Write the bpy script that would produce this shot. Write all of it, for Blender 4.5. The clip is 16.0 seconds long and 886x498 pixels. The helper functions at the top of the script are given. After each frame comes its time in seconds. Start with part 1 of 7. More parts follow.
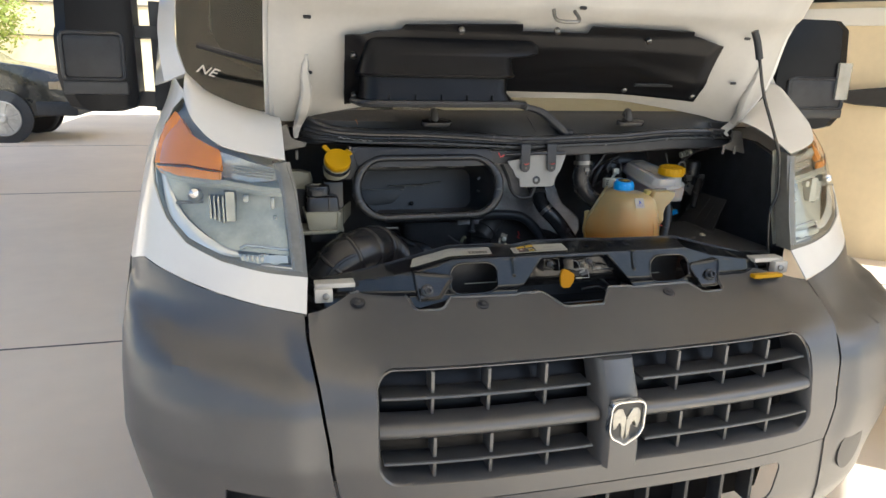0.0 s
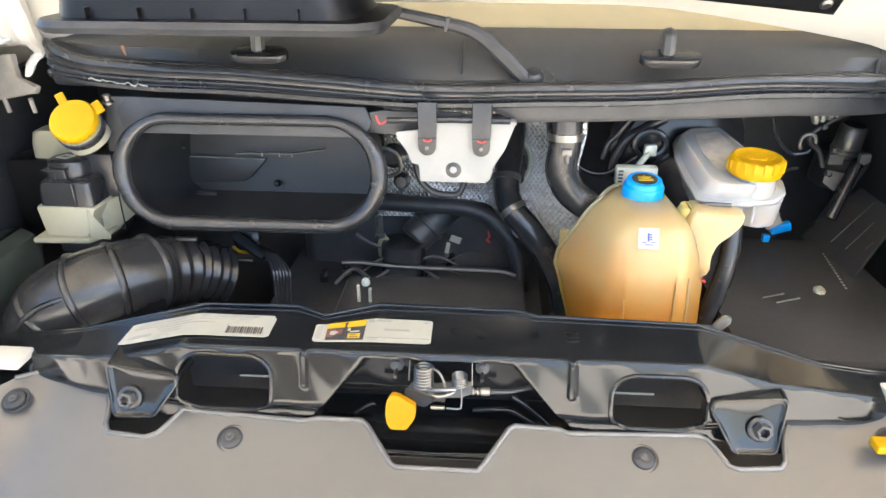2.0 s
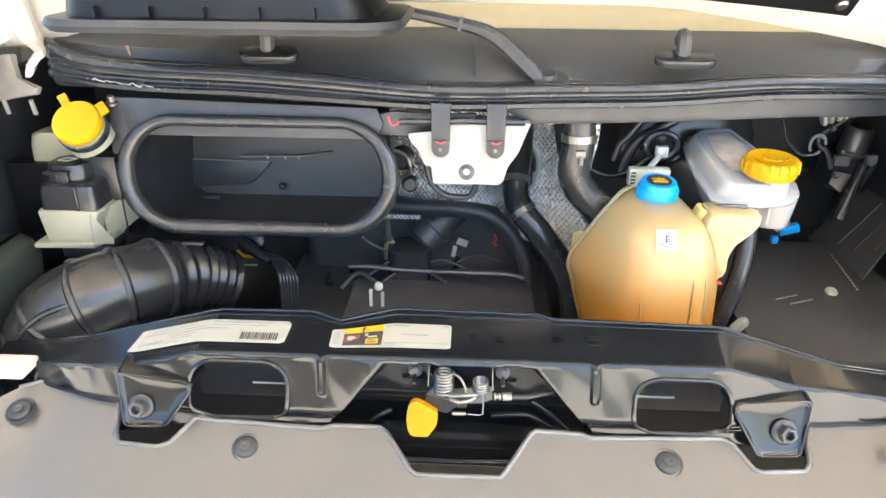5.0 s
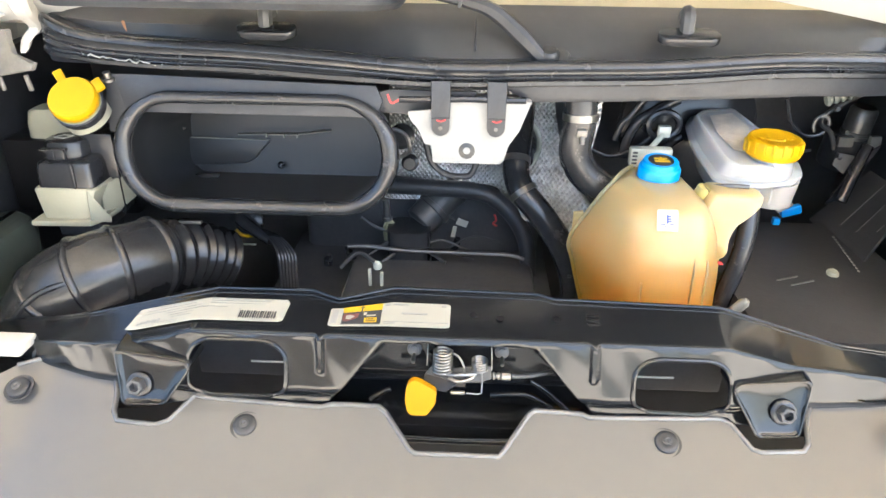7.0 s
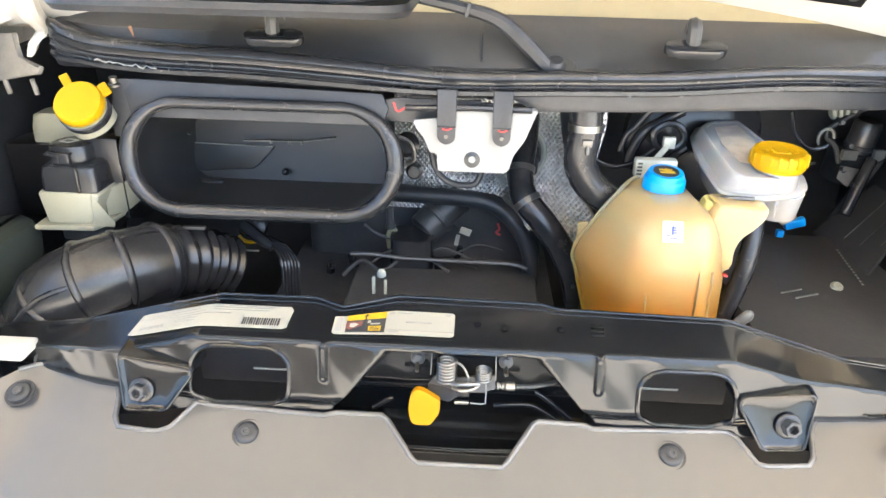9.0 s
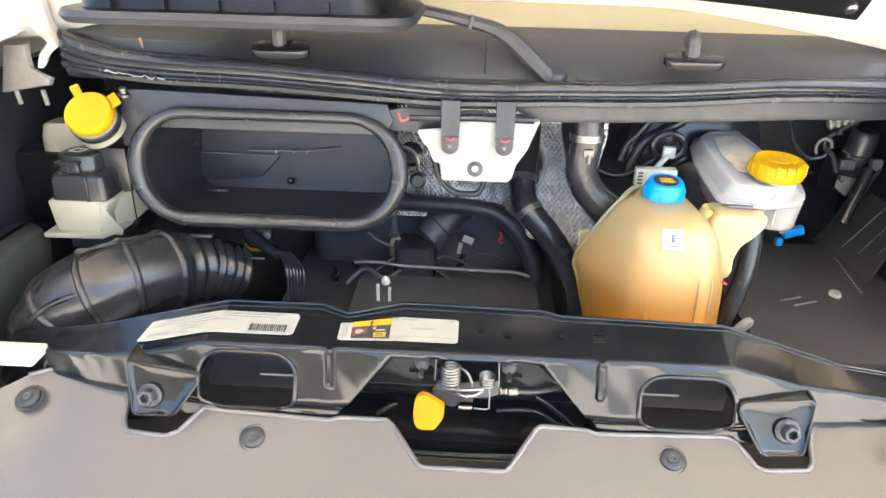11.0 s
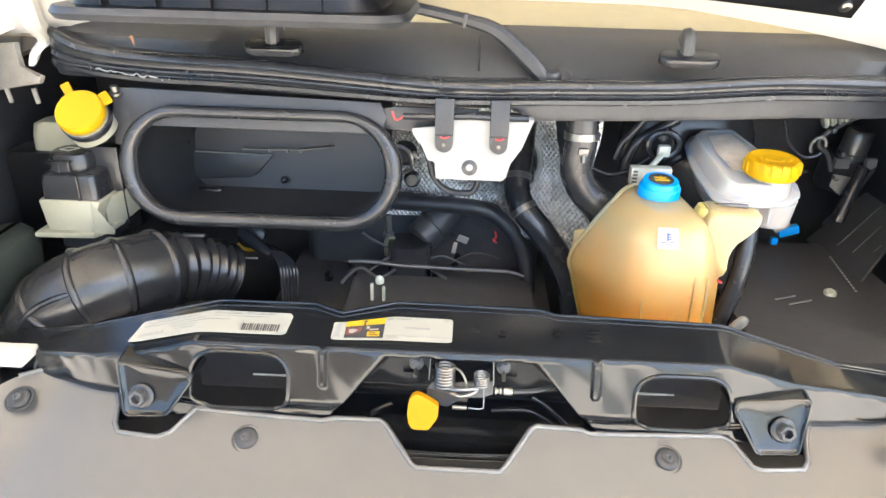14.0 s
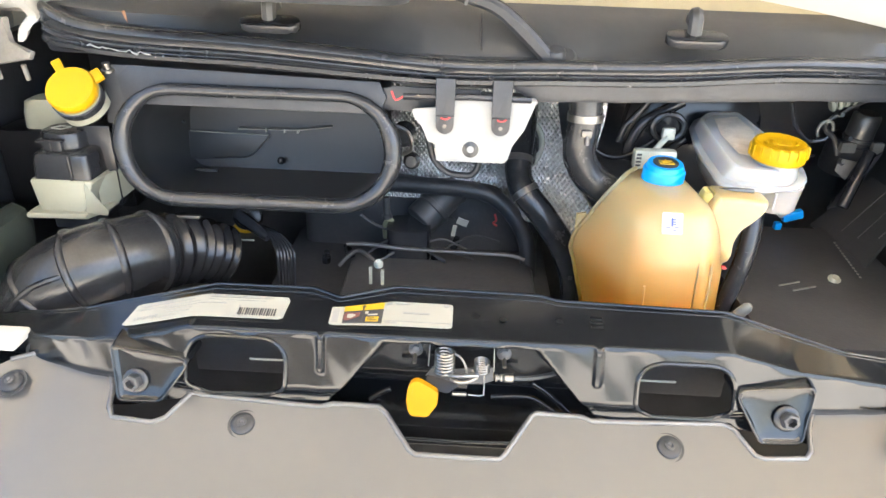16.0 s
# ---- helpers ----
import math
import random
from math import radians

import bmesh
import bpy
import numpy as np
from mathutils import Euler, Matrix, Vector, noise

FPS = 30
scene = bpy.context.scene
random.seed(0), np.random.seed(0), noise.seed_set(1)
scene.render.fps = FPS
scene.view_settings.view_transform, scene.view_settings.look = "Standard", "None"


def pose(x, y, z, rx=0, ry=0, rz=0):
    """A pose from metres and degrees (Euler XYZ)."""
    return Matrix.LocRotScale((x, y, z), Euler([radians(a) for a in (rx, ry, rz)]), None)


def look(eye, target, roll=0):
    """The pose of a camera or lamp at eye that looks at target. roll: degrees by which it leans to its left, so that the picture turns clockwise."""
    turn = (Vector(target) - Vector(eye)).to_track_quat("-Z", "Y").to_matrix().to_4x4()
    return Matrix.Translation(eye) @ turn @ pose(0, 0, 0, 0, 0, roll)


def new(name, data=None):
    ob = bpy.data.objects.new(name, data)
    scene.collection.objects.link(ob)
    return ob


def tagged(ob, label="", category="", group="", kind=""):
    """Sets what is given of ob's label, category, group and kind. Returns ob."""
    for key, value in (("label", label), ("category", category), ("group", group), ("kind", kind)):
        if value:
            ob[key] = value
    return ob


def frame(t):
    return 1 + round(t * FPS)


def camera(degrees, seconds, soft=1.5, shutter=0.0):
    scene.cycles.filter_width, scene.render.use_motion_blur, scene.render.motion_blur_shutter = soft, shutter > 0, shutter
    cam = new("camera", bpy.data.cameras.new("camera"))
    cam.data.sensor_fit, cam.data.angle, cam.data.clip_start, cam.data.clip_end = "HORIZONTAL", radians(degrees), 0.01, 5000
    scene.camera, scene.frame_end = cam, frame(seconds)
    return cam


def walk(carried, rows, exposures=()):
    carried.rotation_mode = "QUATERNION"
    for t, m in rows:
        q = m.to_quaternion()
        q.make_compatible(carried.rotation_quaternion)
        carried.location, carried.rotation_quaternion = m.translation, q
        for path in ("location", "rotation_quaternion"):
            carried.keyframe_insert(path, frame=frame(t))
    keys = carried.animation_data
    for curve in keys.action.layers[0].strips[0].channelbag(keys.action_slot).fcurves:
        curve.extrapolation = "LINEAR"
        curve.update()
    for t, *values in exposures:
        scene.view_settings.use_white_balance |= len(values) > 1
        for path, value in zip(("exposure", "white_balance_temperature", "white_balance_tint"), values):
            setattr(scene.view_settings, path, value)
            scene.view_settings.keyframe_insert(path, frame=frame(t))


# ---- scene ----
from mathutils.geometry import delaunay_2d_cdt

# ---- camera and walk ----
cam = camera(66.3, 16.0)
PATH = [
    (0, (-0.7040, -1.3605, 1.4589), (-0.2561, 0.2790, 1.0031), 1.3),
    (0.3, (-0.4743, -1.2329, 1.4343), (-0.1487, 0.4374, 0.9837), 1.3),
    (0.5, (-0.3291, -1.1510, 1.4677), (-0.1408, 0.5359, 1.0048), 1.6),
    (0.8, (-0.2086, -1.0014, 1.4888), (-0.1478, 0.6838, 0.9855), 0.9),
    (1, (-0.1496, -0.8694, 1.4739), (-0.1047, 0.8078, 0.9432), 1.8),
    (1.5, (-0.0458, -0.6424, 1.4924), (-0.0132, 0.9601, 0.7655), -0.0),
    (2, (0.0502, -0.5949, 1.4836), (-0.0581, 0.9882, 0.7215), 0.1),
    (2.5, (0.0449, -0.5694, 1.4774), (-0.0440, 1.0067, 0.6995), -0.4),
    (3, (0.0299, -0.5738, 1.4783), (-0.0528, 1.0111, 0.7180), -0.4),
    (3.5, (0.0194, -0.5782, 1.4800), (-0.0510, 1.0111, 0.7268), -0.0),
    (4, (0.0123, -0.5843, 1.4809), (-0.0581, 1.0094, 0.7373), 0.3),
    (6.5, (0.0079, -0.5861, 1.4704), (-0.0546, 0.9874, 0.6845), 0.6),
    (7, (0.0097, -0.5826, 1.4704), (-0.0563, 0.9874, 0.6775), 0.7),
    (7.5, (0.0070, -0.5773, 1.4686), (-0.0519, 0.9944, 0.6784), 1.1),
    (8, (0.0044, -0.5782, 1.4695), (-0.0678, 0.9926, 0.6792), 1.1),
    (8.5, (0.0062, -0.5817, 1.4712), (-0.0634, 0.9953, 0.6924), 1.0),
    (9, (0.0026, -0.5808, 1.4704), (-0.0616, 0.9979, 0.6960), 1.4),
    (11.5, (-0.0009, -0.5958, 1.4748), (-0.0678, 0.9953, 0.7241), 1.4),
    (12, (0.0018, -0.5931, 1.4730), (-0.0607, 0.9953, 0.7180), 1.4),
    (12.5, (0.0009, -0.5887, 1.4686), (-0.0537, 0.9962, 0.7056), 1.4),
    (13, (0.0009, -0.5852, 1.4704), (-0.0554, 0.9997, 0.7074), 1.5),
    (13.5, (0.0000, -0.5852, 1.4721), (-0.0634, 1.0014, 0.7127), 1.3),
    (14, (0.0009, -0.5905, 1.4704), (-0.0546, 0.9997, 0.7197), 1.5),
    (14.5, (-0.0009, -0.5896, 1.4695), (-0.0598, 0.9944, 0.7039), 1.6),
    (15, (-0.0018, -0.5861, 1.4686), (-0.0528, 0.9962, 0.6995), 1.8),
    (15.5, (-0.0026, -0.5826, 1.4660), (-0.0510, 0.9953, 0.6872), 1.9),
    (16, (-0.0035, -0.5746, 1.4668), (-0.0493, 0.9944, 0.6713), 2.0),
]
EXPOSURES = [(0, 0.76, 5880, 4), (0.5, 1.15, 5960, 5), (0.8, 1.3, 5930, 5), (1.4, 2.05, 5960, 5), (2.0, 2.55, 5980, 5), (2.7, 2.7, 5980, 5), (16, 2.8, 5980, 5)]
walk(cam, [(t, look(eye, target, roll)) for t, eye, target, roll in PATH], EXPOSURES)

# ---- world, sun ----
SUN_ELEV, SUN_AZ = 58.0, 131.0   # azimuth: degrees from +y towards +x
world = bpy.data.worlds.new("world")
scene.world = world
world.use_nodes = True
wn = world.node_tree.nodes
sky = wn.new("ShaderNodeTexSky")
sky.sky_type = "NISHITA"
sky.sun_disc = False
sky.dust_density, sky.air_density = 3.0, 0.9
sky.sun_elevation, sky.sun_rotation = radians(SUN_ELEV), radians(SUN_AZ)
wn["Background"].inputs["Strength"].default_value = 0.15
world.node_tree.links.new(sky.outputs["Color"], wn["Background"].inputs["Color"])
sun = new("sun", bpy.data.lights.new("sun", "SUN"))
sun.data.energy, sun.data.angle, sun.data.color = 5.0, radians(0.55), (1.0, 0.93, 0.82)
sun_dir = Vector((math.sin(radians(SUN_AZ)) * math.cos(radians(SUN_ELEV)), math.cos(radians(SUN_AZ)) * math.cos(radians(SUN_ELEV)), math.sin(radians(SUN_ELEV))))
sun.matrix_world = look(sun_dir * 30, (0, 0, 0))

# ---- materials ----
def material(name, colour, rough=0.5, metal=0.0, vary=0.0, scale=20.0, bump=0.0, bump_scale=200.0, coat=0.0, colour2=None, rough_vary=0.0, spec=0.5):
    """A procedural surface: colour broken up at two scales, roughness variation and fine relief."""
    m = bpy.data.materials.new(name)
    m.use_nodes = True
    n, l = m.node_tree.nodes, m.node_tree.links
    b = n["Principled BSDF"]
    b.inputs["Roughness"].default_value = rough
    b.inputs["Metallic"].default_value = metal
    b.inputs["Coat Weight"].default_value = coat
    b.inputs["Coat Roughness"].default_value = 0.06
    b.inputs["Specular IOR Level"].default_value = spec
    co = n.new("ShaderNodeTexCoord")
    c1 = (*colour, 1)
    c2 = (*(colour2 or [c * (1 - vary) for c in colour]), 1)
    if vary or colour2:
        big, small = n.new("ShaderNodeTexNoise"), n.new("ShaderNodeTexNoise")
        big.inputs["Scale"].default_value, small.inputs["Scale"].default_value = scale, scale * 9
        big.inputs["Detail"].default_value = 5
        l.new(co.outputs["Object"], big.inputs["Vector"])
        l.new(co.outputs["Object"], small.inputs["Vector"])
        add = n.new("ShaderNodeMath")
        add.operation = "MULTIPLY_ADD"
        add.inputs[1].default_value = 0.35
        l.new(small.outputs["Fac"], add.inputs[0])
        l.new(big.outputs["Fac"], add.inputs[2])
        ramp = n.new("ShaderNodeValToRGB")
        ramp.color_ramp.elements[0].position, ramp.color_ramp.elements[1].position = 0.45, 0.9
        ramp.color_ramp.elements[0].color, ramp.color_ramp.elements[1].color = c1, c2
        l.new(add.outputs[0], ramp.inputs["Fac"])
        l.new(ramp.outputs["Color"], b.inputs["Base Color"])
        if rough_vary:
            mr = n.new("ShaderNodeMapRange")
            mr.inputs["To Min"].default_value, mr.inputs["To Max"].default_value = rough - rough_vary, rough + rough_vary
            l.new(add.outputs[0], mr.inputs["Value"])
            l.new(mr.outputs["Result"], b.inputs["Roughness"])
    else:
        b.inputs["Base Color"].default_value = c1
    if bump:
        t = n.new("ShaderNodeTexNoise")
        t.inputs["Scale"].default_value, t.inputs["Detail"].default_value = bump_scale, 4
        l.new(co.outputs["Object"], t.inputs["Vector"])
        k = n.new("ShaderNodeBump")
        k.inputs["Strength"].default_value, k.inputs["Distance"].default_value = bump, 0.002
        l.new(t.outputs["Fac"], k.inputs["Height"])
        l.new(k.outputs["Normal"], b.inputs["Normal"])
    return m


WHITE = material("white_paint", (0.69, 0.69, 0.67), 0.28, vary=0.05, scale=6, coat=0.6)
# White again but darker: the underside's shade is put into the colour.
WHITE_SHADED = material("white_paint_shade_toned", (0.50, 0.485, 0.445), 0.4, vary=0.10, scale=8)
BUMPER = material("grey_moulded_plastic", (0.060, 0.061, 0.063), 0.34, colour2=(0.072, 0.071, 0.069), scale=7, bump=0.08, bump_scale=900, spec=1.0)
# Smoother than the bumper, and paler: the lip's highlight partly in the colour.
BUMPER_EDGE = material("smooth_plastic_edge_highlight", (0.078, 0.078, 0.079), 0.26, vary=0.15, scale=30, spec=1.0)
SLAT = material("dark_grille_plastic", (0.036, 0.037, 0.039), 0.40, vary=0.2, scale=14, bump=0.1, bump_scale=800)
GLOSS = material("black_enamel", (0.011, 0.012, 0.0135), 0.125, vary=0.3, scale=12, rough_vary=0.03, spec=0.5)
BLACK = material("black_plastic", (0.029, 0.031, 0.035), 0.42, vary=0.4, scale=25, bump=0.15, bump_scale=500, rough_vary=0.08)
BLACK_SHEEN = material("black_satin_plastic", (0.027, 0.028, 0.031), 0.2, vary=0.3, scale=25, rough_vary=0.06)
RUBBER = material("black_rubber", (0.030, 0.031, 0.033), 0.22, vary=0.4, scale=40, bump=0.1, bump_scale=300, rough_vary=0.08)
HOSE = material("glossy_black_rubber", (0.026, 0.026, 0.027), 0.20, vary=0.4, scale=30, rough_vary=0.05, spec=0.45)
COWL = material("dark_grey_scuttle_plastic", (0.049, 0.049, 0.048), 0.40, vary=0.22, scale=10, bump=0.2, bump_scale=1200, rough_vary=0.06)
DUST = material("dusty_black_metal", (0.034, 0.036, 0.040), 0.5, colour2=(0.062, 0.061, 0.060), scale=14, bump=0.2, bump_scale=150)
STEEL = material("zinc_steel", (0.27, 0.265, 0.25), 0.34, 1.0, vary=0.3, scale=60, rough_vary=0.1)
DARKSTEEL = material("dull_dark_steel", (.16, .155, .145), .38, .8, vary=.35, scale=60)
CHROME = material("chrome", (0.76, 0.76, 0.75), 0.14, 0.85, vary=0.15, scale=30)
YELLOW = material("yellow_plastic", (0.44, 0.250, 0.0005), 0.40, vary=0.06, scale=40, bump=0.05, bump_scale=400, spec=0.2)
BLUE = material("blue_plastic", (0.008, 0.27, 0.74), 0.36, vary=0.08, scale=40)
LABEL = material("paper_label", (0.31, 0.302, 0.262), 0.5, vary=0.05, scale=50)
INK = material("black_ink", (0.03, 0.03, 0.035), 0.6)
INK_GREY = material("grey_ink", (0.25, 0.25, 0.24), 0.6)
INK_BLUE = material("blue_ink", (0.03, 0.06, 0.35), 0.6)
INK_YELLOW = material("yellow_ink", (0.45, 0.29, 0.008), 0.5)
PALE_RED = material("faded_red_ink", (0.13, 0.045, 0.038), 0.6)
INK_RED = material("red_paint_mark", (0.5, 0.05, 0.05), 0.6)
IVORY = material("ivory_plastic", (0.265, 0.26, 0.20), 0.45, vary=0.1, scale=20)
BRACKET = material("white_bracket_plastic", (0.240, 0.242, 0.237), 0.4, vary=0.12, scale=20)
AMBER = material("amber_reflector", (0.78, 0.255, 0.004), 0.25, 0.0, vary=0.2, scale=9, coat=0.4)
WHEEL = material("dull_alloy", (0.36, 0.355, 0.34), 0.35, 0.5, vary=0.25, scale=12)
YELLOWED = material("yellowed_lamp_lens", (0.46, 0.37, 0.24), 0.25, vary=0.3, scale=9)
SILVER = material("lamp_reflector", (0.66, 0.67, 0.64), 0.2, 0.5, vary=0.25, scale=25)
LAMP_GREY = material("lamp_bezel", (0.42, 0.44, 0.39), 0.25, 0.1, vary=0.3, scale=14)
LAMP_BOWL = material("frosted_grey_reflector", (0.54, 0.56, 0.49), 0.36, 0.10, vary=0.35, scale=18, bump=0.2, bump_scale=90)
# Chrome made half-diffuse white: a bright sky reflection put into the colour.
LAMP_CHROME = material("whitened_lamp_chrome", (0.88, 0.89, 0.88), 0.16, 0.45, vary=0.06, scale=30)
LAMP_FACET = material("pale_lamp_facet", (0.40, 0.41, 0.38), 0.22, 0.6, vary=0.3, scale=40)
EMBLEM = material("dull_emblem_metal", (0.42, 0.42, 0.40), 0.30, 1.0, vary=0.3, scale=60)
LAMP_RIM = material("grey_lamp_rim", (0.19, 0.188, 0.168), 0.28, vary=0.35, scale=14)
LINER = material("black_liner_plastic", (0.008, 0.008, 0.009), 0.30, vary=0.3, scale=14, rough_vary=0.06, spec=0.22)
CONCRETE = material("concrete", (0.82, 0.72, 0.60), 0.75, colour2=(0.72, 0.63, 0.525), scale=0.7, bump=0.25, bump_scale=60)
JOINT = material("joint_filler", (0.16, 0.145, 0.125), 0.85, vary=0.3, scale=10)
STUCCO = material("tan_stucco", (0.84, 0.71, 0.48), 0.85, vary=0.12, scale=2, bump=0.4, bump_scale=80)
CEILING = material("cream_ceiling", (0.80, 0.74, 0.63), 0.8, vary=0.08, scale=1.2)
TRIM_WHITE = material("white_trim", (0.8, 0.78, 0.72), 0.6, vary=0.05, scale=3)
DARKGLASS = material("dark_window", (0.02, 0.025, 0.02), 0.06, spec=0.6)
CARPAINT = material("dark_green_black_paint", (0.032, 0.031, 0.022), 0.22, vary=0.2, scale=3, coat=0.8)
TYRE = material("tyre_rubber", (0.022, 0.022, 0.022), 0.75, vary=0.3, scale=15)
BIN_BLUE = material("blue_bin_plastic", (0.045, 0.10, 0.33), 0.45, vary=0.15, scale=6)
BIN_GREY = material("grey_bin_plastic", (0.30, 0.29, 0.27), 0.5, vary=0.12, scale=6)
CARD = material("cardboard", (0.50, 0.36, 0.21), 0.8, vary=0.2, scale=8)
WOOD = material("brown_wood", (0.28, 0.14, 0.07), 0.8, vary=0.35, scale=5)
LEAF = material("leaves", (0.16, 0.22, 0.03), 0.6, colour2=(0.30, 0.32, 0.05), scale=2)
BARK = material("bark", (0.14, 0.10, 0.07), 0.9, vary=0.4, scale=9)
MIRROR = material("mirror_glass", (0.75, 0.76, 0.78), 0.02, 1.0)
ASPHALT = material("dark_kerb", (0.05, 0.05, 0.05), 0.8, vary=0.3, scale=6)


def clear(name, colour, rough, gloss):
    """Thin clear plastic or glass: mostly see-through, with a sharp reflection."""
    m = bpy.data.materials.new(name)
    m.use_nodes = True
    n, l = m.node_tree.nodes, m.node_tree.links
    n.remove(n["Principled BSDF"])
    out = n["Material Output"]
    tr, gl, mix, fr = n.new("ShaderNodeBsdfTransparent"), n.new("ShaderNodeBsdfGlossy"), n.new("ShaderNodeMixShader"), n.new("ShaderNodeLayerWeight")
    tr.inputs["Color"].default_value = (*colour, 1)
    gl.inputs["Roughness"].default_value = rough
    pw, ma = n.new("ShaderNodeMath"), n.new("ShaderNodeMath")
    pw.operation, ma.operation = "POWER", "MULTIPLY_ADD"
    pw.inputs[1].default_value = 4.0
    ma.inputs[1].default_value, ma.inputs[2].default_value = 1.0 - gloss, gloss
    l.new(fr.outputs["Facing"], pw.inputs[0])
    l.new(pw.outputs[0], ma.inputs[0])
    l.new(ma.outputs[0], mix.inputs["Fac"])
    l.new(tr.outputs[0], mix.inputs[1])
    l.new(gl.outputs[0], mix.inputs[2])
    l.new(mix.outputs[0], out.inputs["Surface"])
    return m


LENS = clear("clear_lamp_lens", (0.95, 0.96, 0.94), 0.04, 0.09)
GLASS = clear("windscreen_glass", (0.68, 0.70, 0.64), 0.02, 0.08)


def milky(name, top, low, level, rough=0.35, spread=0.03):
    """Translucent bottle plastic; the fluid inside tints it below the level (world height)."""
    m = bpy.data.materials.new(name)
    m.use_nodes = True
    n, l = m.node_tree.nodes, m.node_tree.links
    b = n["Principled BSDF"]
    b.inputs["Roughness"].default_value = rough
    b.inputs["Specular IOR Level"].default_value = 0.35
    b.inputs["Coat Weight"].default_value, b.inputs["Coat Roughness"].default_value = 0.25, 0.12
    geo, sep = n.new("ShaderNodeNewGeometry"), n.new("ShaderNodeSeparateXYZ")
    l.new(geo.outputs["Position"], sep.inputs[0])
    no = n.new("ShaderNodeTexNoise")
    no.inputs["Scale"].default_value = 14
    mp = n.new("ShaderNodeMapping")
    mp.inputs["Scale"].default_value = (1.0, 1.0, 0.6)
    l.new(geo.outputs["Position"], mp.inputs["Vector"])
    l.new(mp.outputs[0], no.inputs["Vector"])
    ad = n.new("ShaderNodeMath")
    ad.operation = "MULTIPLY_ADD"
    ad.inputs[1].default_value = 0.07
    l.new(no.outputs["Fac"], ad.inputs[0])
    l.new(sep.outputs["Z"], ad.inputs[2])
    mr = n.new("ShaderNodeMapRange")
    mr.inputs["From Min"].default_value, mr.inputs["From Max"].default_value = level, level + 0.11
    l.new(ad.outputs[0], mr.inputs["Value"])
    ramp = n.new("ShaderNodeValToRGB")
    ramp.color_ramp.elements[0].color, ramp.color_ramp.elements[1].color = (*low, 1), (*top, 1)
    l.new(mr.outputs["Result"], ramp.inputs["Fac"])
    l.new(ramp.outputs["Color"], b.inputs["Base Color"])
    trn, mix = n.new("ShaderNodeBsdfTranslucent"), n.new("ShaderNodeMixShader")
    l.new(ramp.outputs["Color"], trn.inputs["Color"])
    mix.inputs["Fac"].default_value = 0.18
    b.inputs["Subsurface Weight"].default_value, b.inputs["Subsurface Scale"].default_value = 1.0, spread
    b.inputs["Subsurface Radius"].default_value = (1.0, 0.75, 0.5)
    l.new(b.outputs[0], mix.inputs[1])
    l.new(trn.outputs[0], mix.inputs[2])
    l.new(mix.outputs[0], n["Material Output"].inputs["Surface"])
    return m


TANK = milky("translucent_tank", (0.45, 0.355, 0.185), (0.60, 0.27, 0.030), 1.035, 0.38, 0.09)
MILKY = milky("milky_white_plastic", (0.40, 0.41, 0.415), (0.43, 0.40, 0.36), 1.1, 0.16)


def foil_material():
    """Aluminium foil pressed with a regular grid of small pyramids, crumpled at a larger scale."""
    m = material("dimpled_foil", (0.80, 0.80, 0.79), 0.26, 0.6, vary=0.4, scale=14)
    n, l = m.node_tree.nodes, m.node_tree.links
    co = n.new("ShaderNodeTexCoord")
    waves = []
    for turn in (38, -38):
        mp, w = n.new("ShaderNodeMapping"), n.new("ShaderNodeTexWave")
        mp.inputs["Rotation"].default_value = (0, radians(turn), 0)
        w.wave_type, w.bands_direction, w.wave_profile = "BANDS", "X", "SIN"
        w.inputs["Scale"].default_value, w.inputs["Distortion"].default_value = 52, 0.5
        w.inputs["Detail"].default_value = 0
        l.new(co.outputs["Object"], mp.inputs["Vector"])
        l.new(mp.outputs[0], w.inputs["Vector"])
        waves.append(w)
    mul = n.new("ShaderNodeMath")
    mul.operation = "MULTIPLY"
    l.new(waves[0].outputs["Fac"], mul.inputs[0])
    l.new(waves[1].outputs["Fac"], mul.inputs[1])
    crumple = n.new("ShaderNodeTexNoise")
    crumple.inputs["Scale"].default_value = 26
    l.new(co.outputs["Object"], crumple.inputs["Vector"])
    fold = n.new("ShaderNodeMath")
    fold.operation, fold.inputs[1].default_value = "MULTIPLY_ADD", 2.2
    l.new(crumple.outputs["Fac"], fold.inputs[0])
    l.new(mul.outputs[0], fold.inputs[2])
    k = n.new("ShaderNodeBump")
    k.inputs["Strength"].default_value, k.inputs["Distance"].default_value = 1.0, 0.0022
    l.new(fold.outputs[0], k.inputs["Height"])
    l.new(k.outputs["Normal"], n["Principled BSDF"].inputs["Normal"])
    return m


FOIL = foil_material()

# ---- mesh helpers ----
VAN = Matrix.Translation((0, 0, 0.175)) @ Matrix.Scale(0.88, 4)   # the van's drawing units to metres


